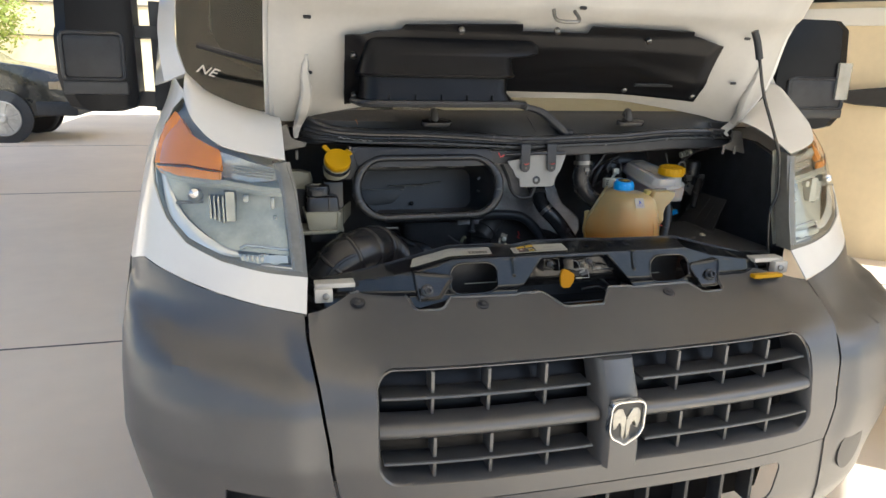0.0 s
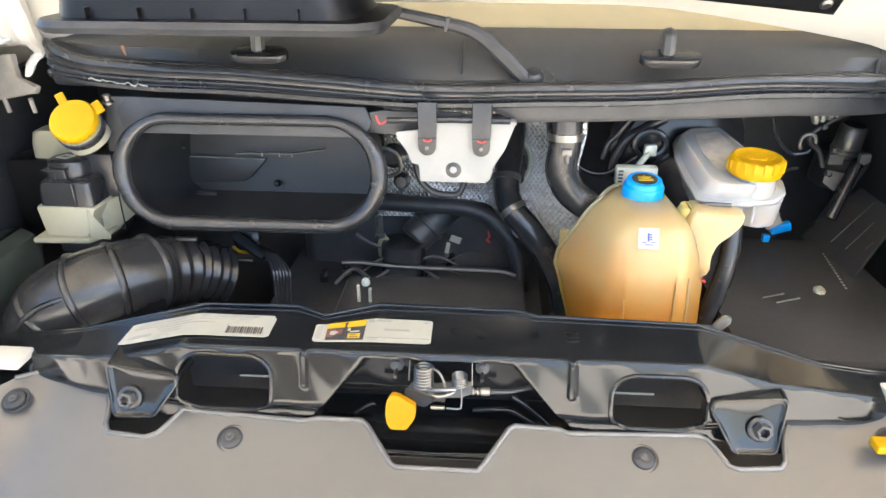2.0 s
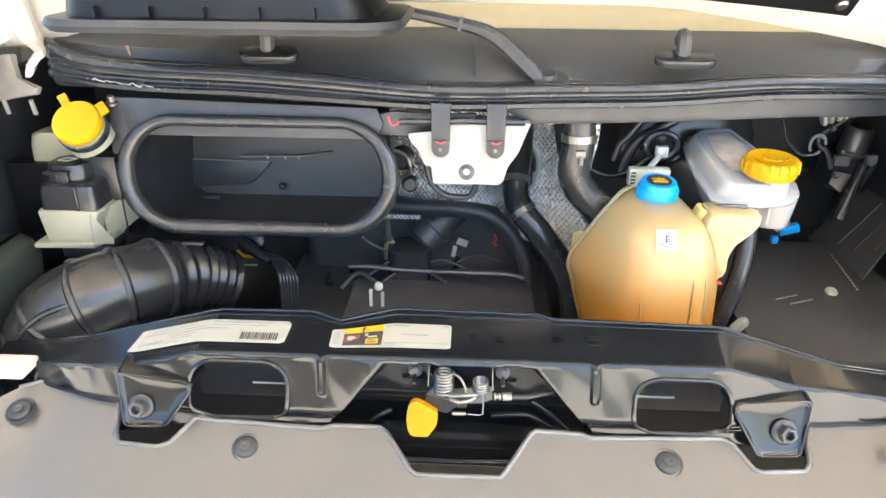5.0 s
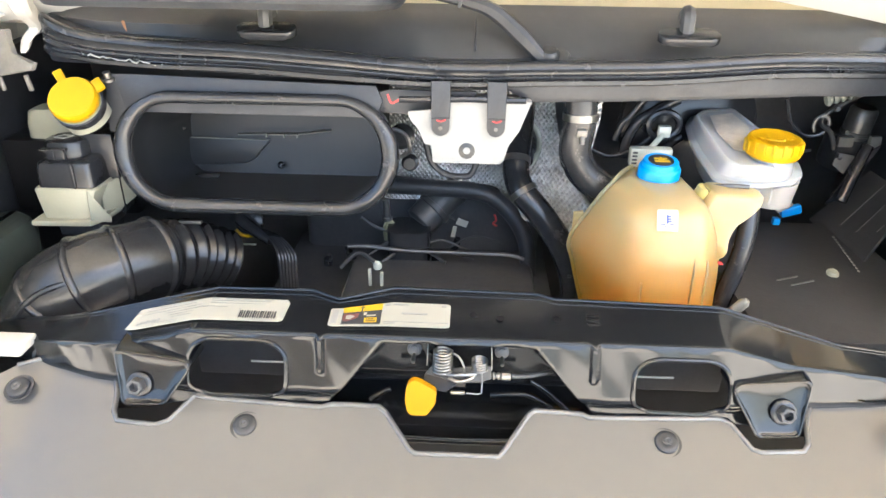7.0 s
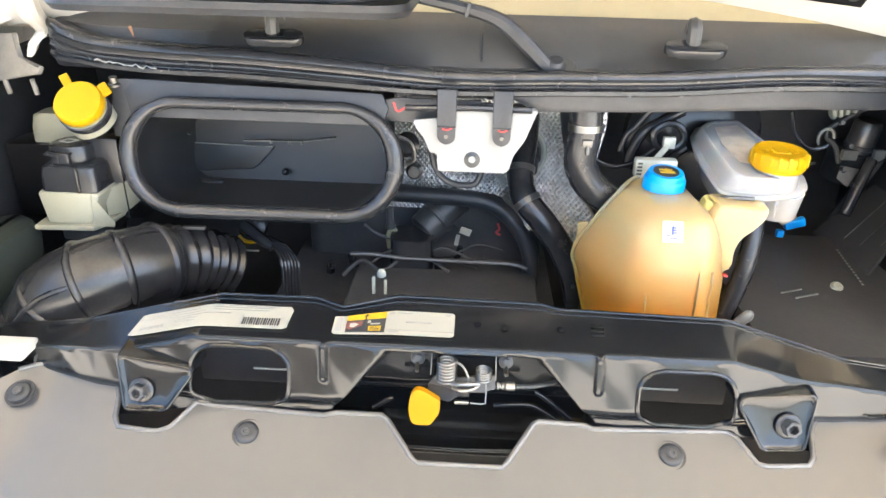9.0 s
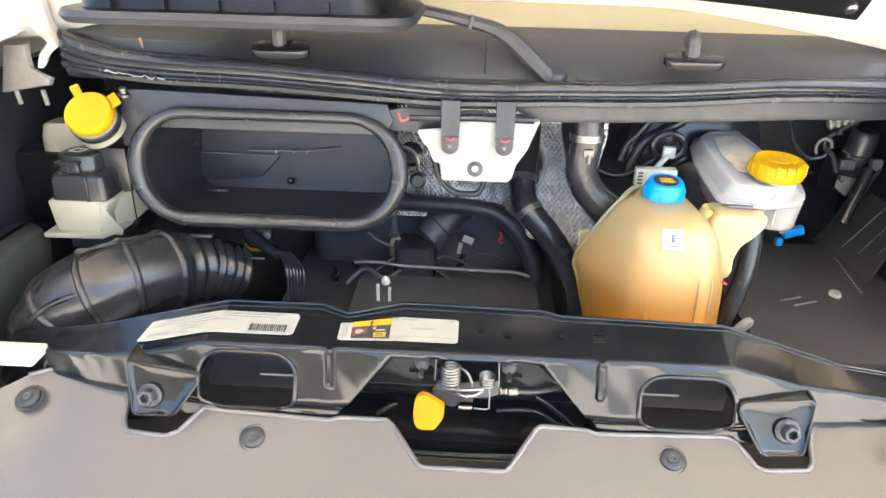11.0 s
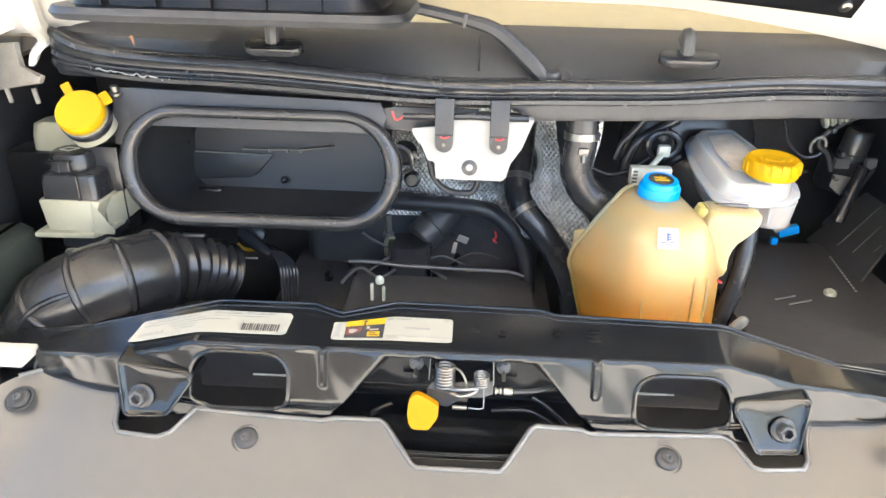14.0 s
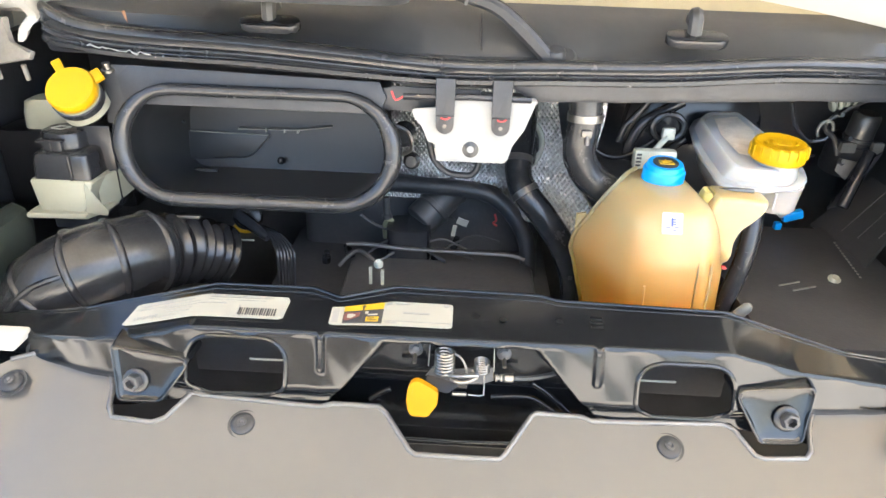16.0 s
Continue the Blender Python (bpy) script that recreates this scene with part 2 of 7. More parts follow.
def part(name, geo, mat, parent=None, label="", smooth=40, van=True, thick=0.0):
    """Links the geometry as one mesh object under its thing or part, two levels down at most."""
    if parent and parent.parent and parent.parent.parent:
        parent = parent.parent
    me = bpy.data.meshes.new(name)
    if isinstance(geo, bmesh.types.BMesh):
        bm = geo
    else:
        bm = bmesh.new()
        vs = [bm.verts.new(v) for v in geo[0]]
        for f in geo[1]:
            try:
                bm.faces.new([vs[i] for i in f])
            except ValueError:
                pass
        bmesh.ops.recalc_face_normals(bm, faces=bm.faces)
    if van:
        bm.transform(VAN)
    bm.edges.index_update()
    for f in bm.faces:
        f.smooth = smooth > 0
    rims = [e.index for e in bm.edges if e.is_boundary] if thick else []
    bm.to_mesh(me)
    bm.free()
    if smooth:
        me.set_sharp_from_angle(angle=radians(smooth))
    for i in rims:
        me.edges[i].use_edge_sharp = True
    me.materials.append(mat)
    ob = new(name, me)
    ob.parent = parent
    if thick:
        so = ob.modifiers.new("thickness", "SOLIDIFY")
        so.thickness, so.offset = thick, 0
    if label:
        tagged(ob, label)
    return ob


def thing(name, label, category, loc=(0, 0, 0), group="", kind=""):
    ob = new(name)
    ob.location = loc
    return tagged(ob, label, category, group, kind)


def join(*geos):
    vs, fs = [], []
    for g in geos:
        k = len(vs)
        vs += [tuple(v) for v in g[0]]
        fs += [tuple(i + k for i in f) for f in g[1]]
    return vs, fs


def moved(g, m):
    return [tuple(m @ Vector(v)) for v in g[0]], g[1]


def mirrored(g):
    return [(-v[0], v[1], v[2]) for v in g[0]], [tuple(reversed(f)) for f in g[1]]


def from_bm(bm):
    bm.verts.index_update()
    g = [tuple(v.co) for v in bm.verts], [tuple(v.index for v in f.verts) for f in bm.faces]
    bm.free()
    return g


def box(lo, hi, bevel=0.003, m=None):
    bm = bmesh.new()
    bmesh.ops.create_cube(bm, size=1)
    for v in bm.verts:
        v.co = [lo[i] + (v.co[i] + 0.5) * (hi[i] - lo[i]) for i in range(3)]
    if bevel:
        bmesh.ops.bevel(bm, geom=bm.edges[:], offset=bevel, segments=2, affect="EDGES", profile=0.6)
    g = from_bm(bm)
    return moved(g, m) if m else g


def prism(poly, origin, ux, uy, depth, bevel=0.002):
    """A flat outline (in the plane origin, ux, uy) given a thickness along ux x uy."""
    o, a, b = Vector(origin), Vector(ux).normalized(), Vector(uy).normalized()
    n = a.cross(b)
    bm = bmesh.new()
    f0 = [bm.verts.new(o + a * p + b * q) for p, q in poly]
    f1 = [bm.verts.new(o + a * p + b * q + n * depth) for p, q in poly]
    k = len(poly)
    bm.faces.new(f0[::-1])
    bm.faces.new(f1)
    for i in range(k):
        bm.faces.new((f0[i], f0[(i + 1) % k], f1[(i + 1) % k], f1[i]))
    if bevel:
        rim = [e for e in bm.edges if len({v in f1 for v in e.verts}) == 1]
        bmesh.ops.bevel(bm, geom=rim, offset=bevel, segments=2, affect="EDGES", profile=0.6)
    bmesh.ops.recalc_face_normals(bm, faces=bm.faces)
    return from_bm(bm)


def smooth_path(pts, n=6, closed=False):
    """Points of a Catmull-Rom curve through pts."""
    P = [Vector(p) for p in pts]
    out, k = [], len(P)
    for i in range(k if closed else k - 1):
        g = (lambda j: P[j % k]) if closed else (lambda j: P[max(0, min(k - 1, j))])
        a, b, c, d = g(i - 1), g(i), g(i + 1), g(i + 2)
        for j in range(n):
            t = j / n
            out.append(0.5 * (2 * b + (c - a) * t + (2 * a - 5 * b + 4 * c - d) * t * t + (3 * b - a - 3 * c + d) * t ** 3))
    if not closed:
        out.append(P[-1])
    return out


def tube(pts, r, seg=12, closed=False, caps=True):
    """A round tube along pts; r is a number or one for each point."""
    P = [Vector(p) for p in pts]
    k = len(P)
    R = r if isinstance(r, (list, tuple)) else [r] * k
    vs, fs, up = [], [], None
    for i in range(k):
        a, b = (P[(i - 1) % k], P[(i + 1) % k]) if closed else (P[max(i - 1, 0)], P[min(i + 1, k - 1)])
        t = (b - a).normalized()
        if up is None:
            up = Vector((0, 0, 1)) if abs(t.z) < 0.9 else Vector((0, 1, 0))
        s = t.cross(up).normalized()
        up = s.cross(t)
        for j in range(seg):
            w = 2 * math.pi * j / seg
            vs.append(P[i] + (s * math.cos(w) + up * math.sin(w)) * R[i])
    for i in range(k if closed else k - 1):
        for j in range(seg):
            q = (i + 1) % k
            fs.append((i * seg + j, i * seg + (j + 1) % seg, q * seg + (j + 1) % seg, q * seg + j))
    if caps and not closed:
        fs.append(tuple(range(seg))[::-1])
        fs.append(tuple(range((k - 1) * seg, k * seg)))
    return vs, fs


def turned(profile, origin, axis, seg=28):
    """A turned body: profile of (radius, height) along the axis from origin."""
    o, z = Vector(origin), Vector(axis).normalized()
    x = z.orthogonal().normalized()
    y = z.cross(x)
    vs, fs = [], []
    for r, h in profile:
        for j in range(seg):
            w = 2 * math.pi * j / seg
            vs.append(o + z * h + (x * math.cos(w) + y * math.sin(w)) * r)
    for i in range(len(profile) - 1):
        for j in range(seg):
            fs.append((i * seg + j, i * seg + (j + 1) % seg, (i + 1) * seg + (j + 1) % seg, (i + 1) * seg + j))
    fs.append(tuple(range(seg))[::-1])
    fs.append(tuple(range((len(profile) - 1) * seg, len(profile) * seg)))
    return vs, fs


def loft(rings, closed=True, caps=True):
    vs, fs, n = [], [], len(rings[0])
    for r in rings:
        vs += [tuple(p) for p in r]
    for i in range(len(rings) - 1):
        for j in range(n if closed else n - 1):
            fs.append((i * n + j, i * n + (j + 1) % n, (i + 1) * n + (j + 1) % n, (i + 1) * n + j))
    if caps and closed:
        fs.append(tuple(range(n))[::-1])
        fs.append(tuple(range((len(rings) - 1) * n, len(rings) * n)))
    return vs, fs


def rrect(x0, y0, x1, y1, rx, ry=None, n=5):
    """A rounded rectangle's outline, counter-clockwise."""
    ry = ry or rx
    out = []
    for cx, cy, a0 in ((x1 - rx, y1 - ry, 0), (x0 + rx, y1 - ry, 90), (x0 + rx, y0 + ry, 180), (x1 - rx, y0 + ry, 270)):
        for i in range(n + 1):
            a = radians(a0 + 90 * i / n)
            out.append((cx + rx * math.cos(a), cy + ry * math.sin(a)))
    return out


def round_poly(poly, r, n=4):
    """The outline with its corners rounded."""
    out = []
    for i, p in enumerate(poly):
        a, c = Vector(poly[i - 1]), Vector(poly[(i + 1) % len(poly)])
        p = Vector(p)
        p0, p1 = p + (a - p).normalized() * r, p + (c - p).normalized() * r
        for k in range(n + 1):
            t = k / n
            out.append(tuple(p0 * (1 - t) ** 2 + p * 2 * t * (1 - t) + p1 * t * t))
    return out


def inside(px, py, poly):
    poly = np.asarray(poly)
    x0, y0 = poly[:, 0], poly[:, 1]
    x1, y1 = np.roll(x0, -1), np.roll(y0, -1)
    px, py = np.asarray(px)[:, None], np.asarray(py)[:, None]
    cross = ((y0 > py) != (y1 > py)) & (px < (x1 - x0) * (py - y0) / np.where(y1 == y0, 1e-9, y1 - y0) + x0)
    return cross.sum(1) % 2 == 1


def sheet(outline, fn, step, holes=(), creases=()):
    """A surface over a flat outline with holes, meshed evenly and mapped by fn(p, q) to a place."""
    pts, edges = [], []
    for loop in (outline, *holes, *creases):
        dense = []
        for i, a in enumerate(loop):
            b = loop[(i + 1) % len(loop)]
            k = max(1, int(math.dist(a, b) / step))
            dense += [(a[0] + (b[0] - a[0]) * j / k, a[1] + (b[1] - a[1]) * j / k) for j in range(k)]
        k0 = len(pts)
        edges += [(k0 + i, k0 + (i + 1) % len(dense)) for i in range(len(dense))]
        pts += dense
    o = np.array(pts)
    lo, hi = o.min(0), o.max(0)
    gx, gy = np.meshgrid(np.arange(lo[0] + step / 2, hi[0], step), np.arange(lo[1] + step / 2, hi[1], step))
    gx, gy = gx.ravel(), gy.ravel()
    ok = inside(gx, gy, outline)
    for h in holes:
        ok &= ~inside(gx, gy, h)
    gx, gy = gx[ok], gy[ok]
    far = np.array([np.min((o[:, 0] - x) ** 2 + (o[:, 1] - y) ** 2) > (0.55 * step) ** 2 for x, y in zip(gx, gy)], bool) if len(gx) else np.zeros(0, bool)
    pts += list(zip(gx[far].tolist(), gy[far].tolist()))
    v2, _, faces, *_ = delaunay_2d_cdt([Vector(p) for p in pts], edges, [], 0, 1e-7)
    cx = [sum(v2[i].x for i in f) / 3 for f in faces]
    cy = [sum(v2[i].y for i in f) / 3 for f in faces]
    keep = inside(cx, cy, outline)
    for h in holes:
        keep &= ~inside(cx, cy, h)
    return [tuple(fn(v.x, v.y)) for v in v2], [tuple(f) for f, k in zip(faces, keep) if k]


def ramp(x, xs, ys):
    return float(np.interp(x, xs, ys))


def step01(a, b, x):
    t = min(1.0, max(0.0, (x - a) / (b - a)))
    return t * t * (3 - 2 * t)


def lettering(body, size, m, extrude=0.0008):
    cu = bpy.data.curves.new("lettering", "FONT")
    cu.body, cu.size, cu.extrude, cu.align_x, cu.align_y, cu.shear = body, size, extrude, "CENTER", "CENTER", 0.2
    ob = new("lettering", cu)
    me = ob.evaluated_get(bpy.context.evaluated_depsgraph_get()).to_mesh()
    g = [tuple(m @ v.co) for v in me.vertices], [tuple(p.vertices) for p in me.polygons]
    bpy.data.objects.remove(ob)
    return g


# ---- the van's front surface: u runs from the middle (0) round the corner, z is the height ----
PLAN = [(0, 0), (.35, .01), (.62, .06), (.80, .13), (.92, .24), (.98, .38), (1.0, .6), (1.0, 1.2)]
U2P = 2.75   # one u is about this long


def plan(u):
    n = len(PLAN) - 1
    u = min(max(u, 0.0), 1.0)
    k = min(int(u * n), n - 1)
    f = u * n - k
    g = lambda i: np.array((-PLAN[1][0], PLAN[1][1]) if i < 0 else PLAN[min(i, n)])
    a, b, c, d = g(k - 1), g(k), g(k + 1), g(k + 2)
    return .5 * (2 * b + (c - a) * f + (2 * a - 5 * b + 4 * c - d) * f * f + (3 * b - a - 3 * c + d) * f ** 3)


def half(z):
    return ramp(z, [.3, .6, .95, 1.2, 1.36, 1.8], [1.12, 1.17, 1.165, 1.115, 1.06, .95])


def nose(z):
    return ramp(z, [.2, .3, .5, .6, .72, .80, .885, .96, 1.22, 1.30, 1.36, 1.8], [-.2, -.24, -.26, -.262, -.24, -.20, -.07, 0.0, .075, .13, .20, .45])


def flange(z):
    return ramp(z, [.2, .3, .5, .6, .70, .76, .80, .853, .875, .89, .91], [-.2, -.24, -.26, -.262, -.25, -.232, -.20, -.05, 0, .033, .075])


def front(s, z, off=0.0, top=nose):
    """The place at signed u = s and height z, off metres behind the skin."""
    x, y = plan(abs(s))
    return (math.copysign(x * half(z), s), y + top(z) + off, z)


def bumper_top(z, s):
    k = step01(0.2, 0.27, abs(s))
    return flange(z) * (1 - k) + nose(z) * k


def u_of(x, z):
    us = np.linspace(0, 1, 200)
    return math.copysign(float(np.interp(abs(x), [plan(u)[0] * half(z) for u in us], us)), x)


def band(s0, s1, z, h, d, off, n=24, top=nose, droop=0.0):
    """A slat that follows the front: from s0 to s1 at height z, h high and d deep."""
    rings = []
    for i in range(n + 1):
        s = s0 + (s1 - s0) * i / n
        x, y, _ = front(s, z, off, top)
        rings.append([(x, y, z - h / 2), (x, y - d * 0.15, z), (x, y, z + h / 2), (x, y + d, z + h / 2 - droop), (x, y + d, z - h / 2 - droop)])
    return loft(rings)

# ---- setting: floor, roof, walls ----
def flat(name, geo, mat, label, category, **kw):
    ob = part(name, geo, mat, None, van=False, **kw)
    return tagged(ob, label, category, kind="structure")


ground = flat("ground", box((-150, -150, -0.3), (150, 150, 0), 0), CONCRETE, "pale concrete floor slab with straight saw-cut joints", "ground")
for jy in (-7.0, -2.3, 2.35, 7.0, 11.7):
    part("joint", box((-12, jy - 0.006, -0.01), (12, jy + 0.006, 0.003), 0), JOINT, ground, van=False)
for jx in (-6.2, 6.4):
    part("joint", box((jx - 0.006, -14, -0.01), (jx + 0.006, 14, 0.003), 0), JOINT, ground, van=False)
flat("ceiling", prism([(-3.0, -7.47), (8.5, 3.65), (8.5, 17.5), (-3.0, 17.5)], (0, 0, 4.2), (1, 0, 0), (0, 1, 0), 0.4, 0.02), CEILING, "cream painted soffit of a drive-through canopy", "ceiling")
flat("pier", box((-.7, -.35, 0), (.7, .35, 4.2), 0.03, Matrix.Translation((2.75, .35, 0)) @ Matrix.Rotation(radians(42), 4, "Z")), STUCCO, "tan stucco pier that carries the canopy", "pillar")

# ---- the van ----
van = thing("van", "white delivery van with grey plastic bumper and raised bonnet", "van")

# bumper
seam = [(.278, .849), (.270, .766), (.260, .635), (.256, .52)]
lip = [(-.60, .905), (-.49, .903), (-.470, .899), (-.459, .894), (-.451, .887), (-.446, .876), (-.437, .8712), (-.384, .8710), (-.369, .874), (-.346, .889), (-.174, .887), (-.159, .889),
       (-.099, .889), (-.09, .886), (-.055, .866), (-.048, .864), (.056, .864), (.063, .867), (.096, .888), (.103, .890), (.162, .889), (.172, .887), (.340, .888),
       (.353, .885), (.372, .871), (.382, .8695), (.435, .8695), (.444, .873), (.449, .884), (.456, .891), (.465, .896), (.49, .902), (.60, .905)]
outline = [(-.277 * U2P, .888)] + [(u_of(x, .88) * U2P, z) for x, z in lip] + [(.277 * U2P, .888)] + [(u * U2P, z) for u, z in seam] + [(u * U2P, z) for u, z in ((.254, .50), (-.254, .50))] + [(-u * U2P, z) for u, z in seam[::-1]]
hole = rrect(-.213 * U2P, .548, .213 * U2P, .803, .05)
bumper = part("bumper", sheet(outline, lambda p, z: front(p / U2P, z, 0, lambda q: bumper_top(q, p / U2P)), 0.02, [hole]), BUMPER, van, "grey grained plastic bumper cover", thick=0.004)
edge = []
for (xa, za), (xb, zb) in zip(lip, lip[1:]):
    k = max(1, int(abs(xb - xa) / .02))
    edge += [(u_of(xa + (xb - xa) * j / k, .88), za + (zb - za) * j / k) for j in range(k)]
part("bumper_edge", tube([Vector(front(u, z, 0, lambda q, u=u: bumper_top(q, u))) + Vector((0, -.001, .0015)) for u, z in edge], .0038, 10), BUMPER_EDGE, bumper)
loop = rrect(-.213 * U2P, .548, .213 * U2P, .803, .05, n=8)
pts = []
for i, a in enumerate(loop):
    b = loop[(i + 1) % len(loop)]
    k = max(1, int(math.dist(a, b) / 0.03))
    pts += [(a[0] + (b[0] - a[0]) * j / k, a[1] + (b[1] - a[1]) * j / k) for j in range(k)]
part("grille_surround", loft([[front(p / U2P, z, -0.004) for p, z in pts], [front(p * 0.992 / U2P, .6755 + (z - .6755) * .975, 0.0) for p, z in pts],
                              [front(p * 0.975 / U2P, .6755 + (z - .6755) * .93, 0.05) for p, z in pts], [front(p * 0.972 / U2P, .6755 + (z - .6755) * .92, 0.09) for p, z in pts]], caps=False), BUMPER, bumper)
# Near-black sheet stands in for the shaded depth behind the grille.
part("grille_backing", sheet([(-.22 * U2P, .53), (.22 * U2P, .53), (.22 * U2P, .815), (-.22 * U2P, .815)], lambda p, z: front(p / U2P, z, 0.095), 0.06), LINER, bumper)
for sg in (-1, 1):
    for z, h, d, off in ((.742, .008, .05, .012), (.600, .008, .05, .010)):
        slat = part("grille_slat", band(sg * .024, sg * .207, z, h, d, off), SLAT, bumper)
        part("slat_edge", tube([front(sg * (.024 + .183 * i / 20), z, off - .004) for i in range(21)], .0038, 8), BUMPER, slat)
    bar = [(-.020, .060), (-.020, .012), (-.017, .002), (-.011, -.004), (-.004, -.007), (.004, -.006), (.011, -.001), (.016, .010), (.0185, .025), (.020, .060)]
    part("grille_bar", loft([[(x, y + dy, .672 + dz) for dz, dy in bar] for x, y, _ in [front(sg * (.018 + .193 * i / 24), .672, .004) for i in range(25)]]), BUMPER, bumper)
    for k, s in enumerate((.060, .108, .158)):
        for za, zb in ((.693, .797), (.553, .652)):
            x, y, _ = front(sg * s, (za + zb) / 2, .02)
            part("grille_fin", box((x - .004, y, za), (x + .004, y + .05, zb), .0015), BUMPER, bumper)
post = [(-.056, .060), (-.054, .020), (-.049, .008), (-.040, -.013), (-.036, -.017), (0, -.019), (.036, -.017), (.040, -.013), (.049, .008), (.054, .020), (.056, .060)]
part("grille_post", loft([[(x, front(0, z)[1] + dy, z) for x, dy in post] for z in (.798, .77, .72, .66, .60, .545)]), BUMPER, bumper)
shield = round_poly([(-.046, .040), (-.040, .052), (-.024, .057), (.024, .057), (.040, .052), (.046, .040), (.0465, -.022), (.036, -.043), (0, -.066), (-.036, -.043), (-.0465, -.022)], .006, 3)
face = lambda k, d: [(x * k, -.279 - d - (z * k) * .06, .668 + z * k) for x, z in shield]
badge = part("badge", loft([face(1, -.010), face(1.0, .004), face(.97, .008), face(.91, .008), face(.87, .004), face(.865, -.002)], caps=False), CHROME, bumper, "chrome shield badge")
part("badge_field", prism([(x * .88, z * .88) for x, z in shield], (0, -.2785, .668), (1, 0, 0), (0, -.06, 1), -.002, 0), SLAT, badge)
horn = [(-.036, .022), (-.026, .034), (-.012, .034), (-.006, .018), (.0, .008), (.0, -.052), (-.010, -.040), (-.012, -.008), (-.019, .006), (-.022, -.018), (-.032, -.022), (-.035, .0)]
part("badge_emblem", join(*[prism(round_poly([(s * x, z) for x, z in (horn if s > 0 else horn[::-1])], .003, 2), (0, -.281, .668), (1, 0, 0), (0, -.06, 1), -.009, .0035) for s in (1, -1)]), EMBLEM, badge)

# lower valance
val = [(-.50 * U2P, .22), (.50 * U2P, .22), (.50 * U2P, .36), (.254 * U2P, .494), (-.254 * U2P, .494), (-.50 * U2P, .36)]
slot = rrect(-.19 * U2P, .34, .19 * U2P, .46, .03)
valance = part("valance", sheet(val, lambda p, z: front(p / U2P, z, .004), 0.04, [slot]), BUMPER, van, thick=0.004)
# Another near-black sheet, for the shade inside the lower slot.
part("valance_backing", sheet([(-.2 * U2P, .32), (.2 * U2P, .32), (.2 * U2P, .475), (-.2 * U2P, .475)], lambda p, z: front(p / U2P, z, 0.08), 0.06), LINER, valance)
for s in (-.16, -.12, -.08, -.04, 0, .04, .08, .12, .16):
    x, y, _ = front(s, .4, .02)
    part("valance_fin", box((x - .005, y, .335), (x + .005, y + .05, .465), .0015), SLAT, valance)

# corner panels, wings, headlamps
EDGE = [(.279, .888), (.358, .908), (.429, .928), (.506, .949), (.618, .97), (.72, .945), (.80, .935)]
LAMP_LOW = [(.275, .958), (.331, .967), (.41, .99), (.487, 1.024), (.554, 1.075), (.634, 1.155), (.662, 1.2), (.667, 1.27), (.65, 1.33), (.603, 1.368)]
LAMP_TOP = [(.603, 1.364), (.533, 1.309), (.452, 1.261), (.38, 1.243), (.32, 1.231)]
LAMP_IN = [(.299, 1.157), (.283, 1.052), (.275, .958)]
WS_BASE = [(-.993, .593, 1.425), (-.965, .565, 1.400), (-.931, .541, 1.373), (-.84, .504, 1.336), (-.74, .482, 1.314)]


def sided(sg, pts):
    q = [(sg * u * U2P, z) for u, z in pts]
    return q if sg > 0 else q[::-1]


def shoulder(p, z):
    """The bumper corner: its lower part stands proud below a sweeping crease."""
    u = abs(p) / U2P
    zl = ramp(u, [.28, .345, .414, .485, .556, .775], [.786, .804, .82, .836, .856, .899])
    side = step01(.262, .31, u) * step01(.85, .7, u)
    k = step01(zl + .004, zl - .035, z)
    return front(p / U2P, z, side * (.050 * step01(zl + .12, zl, z) * (1 - k) - .016 * k * step01(.35, .6, z)))


def on_front(off=0.0):
    return lambda p, z: front(p / U2P, z, off)


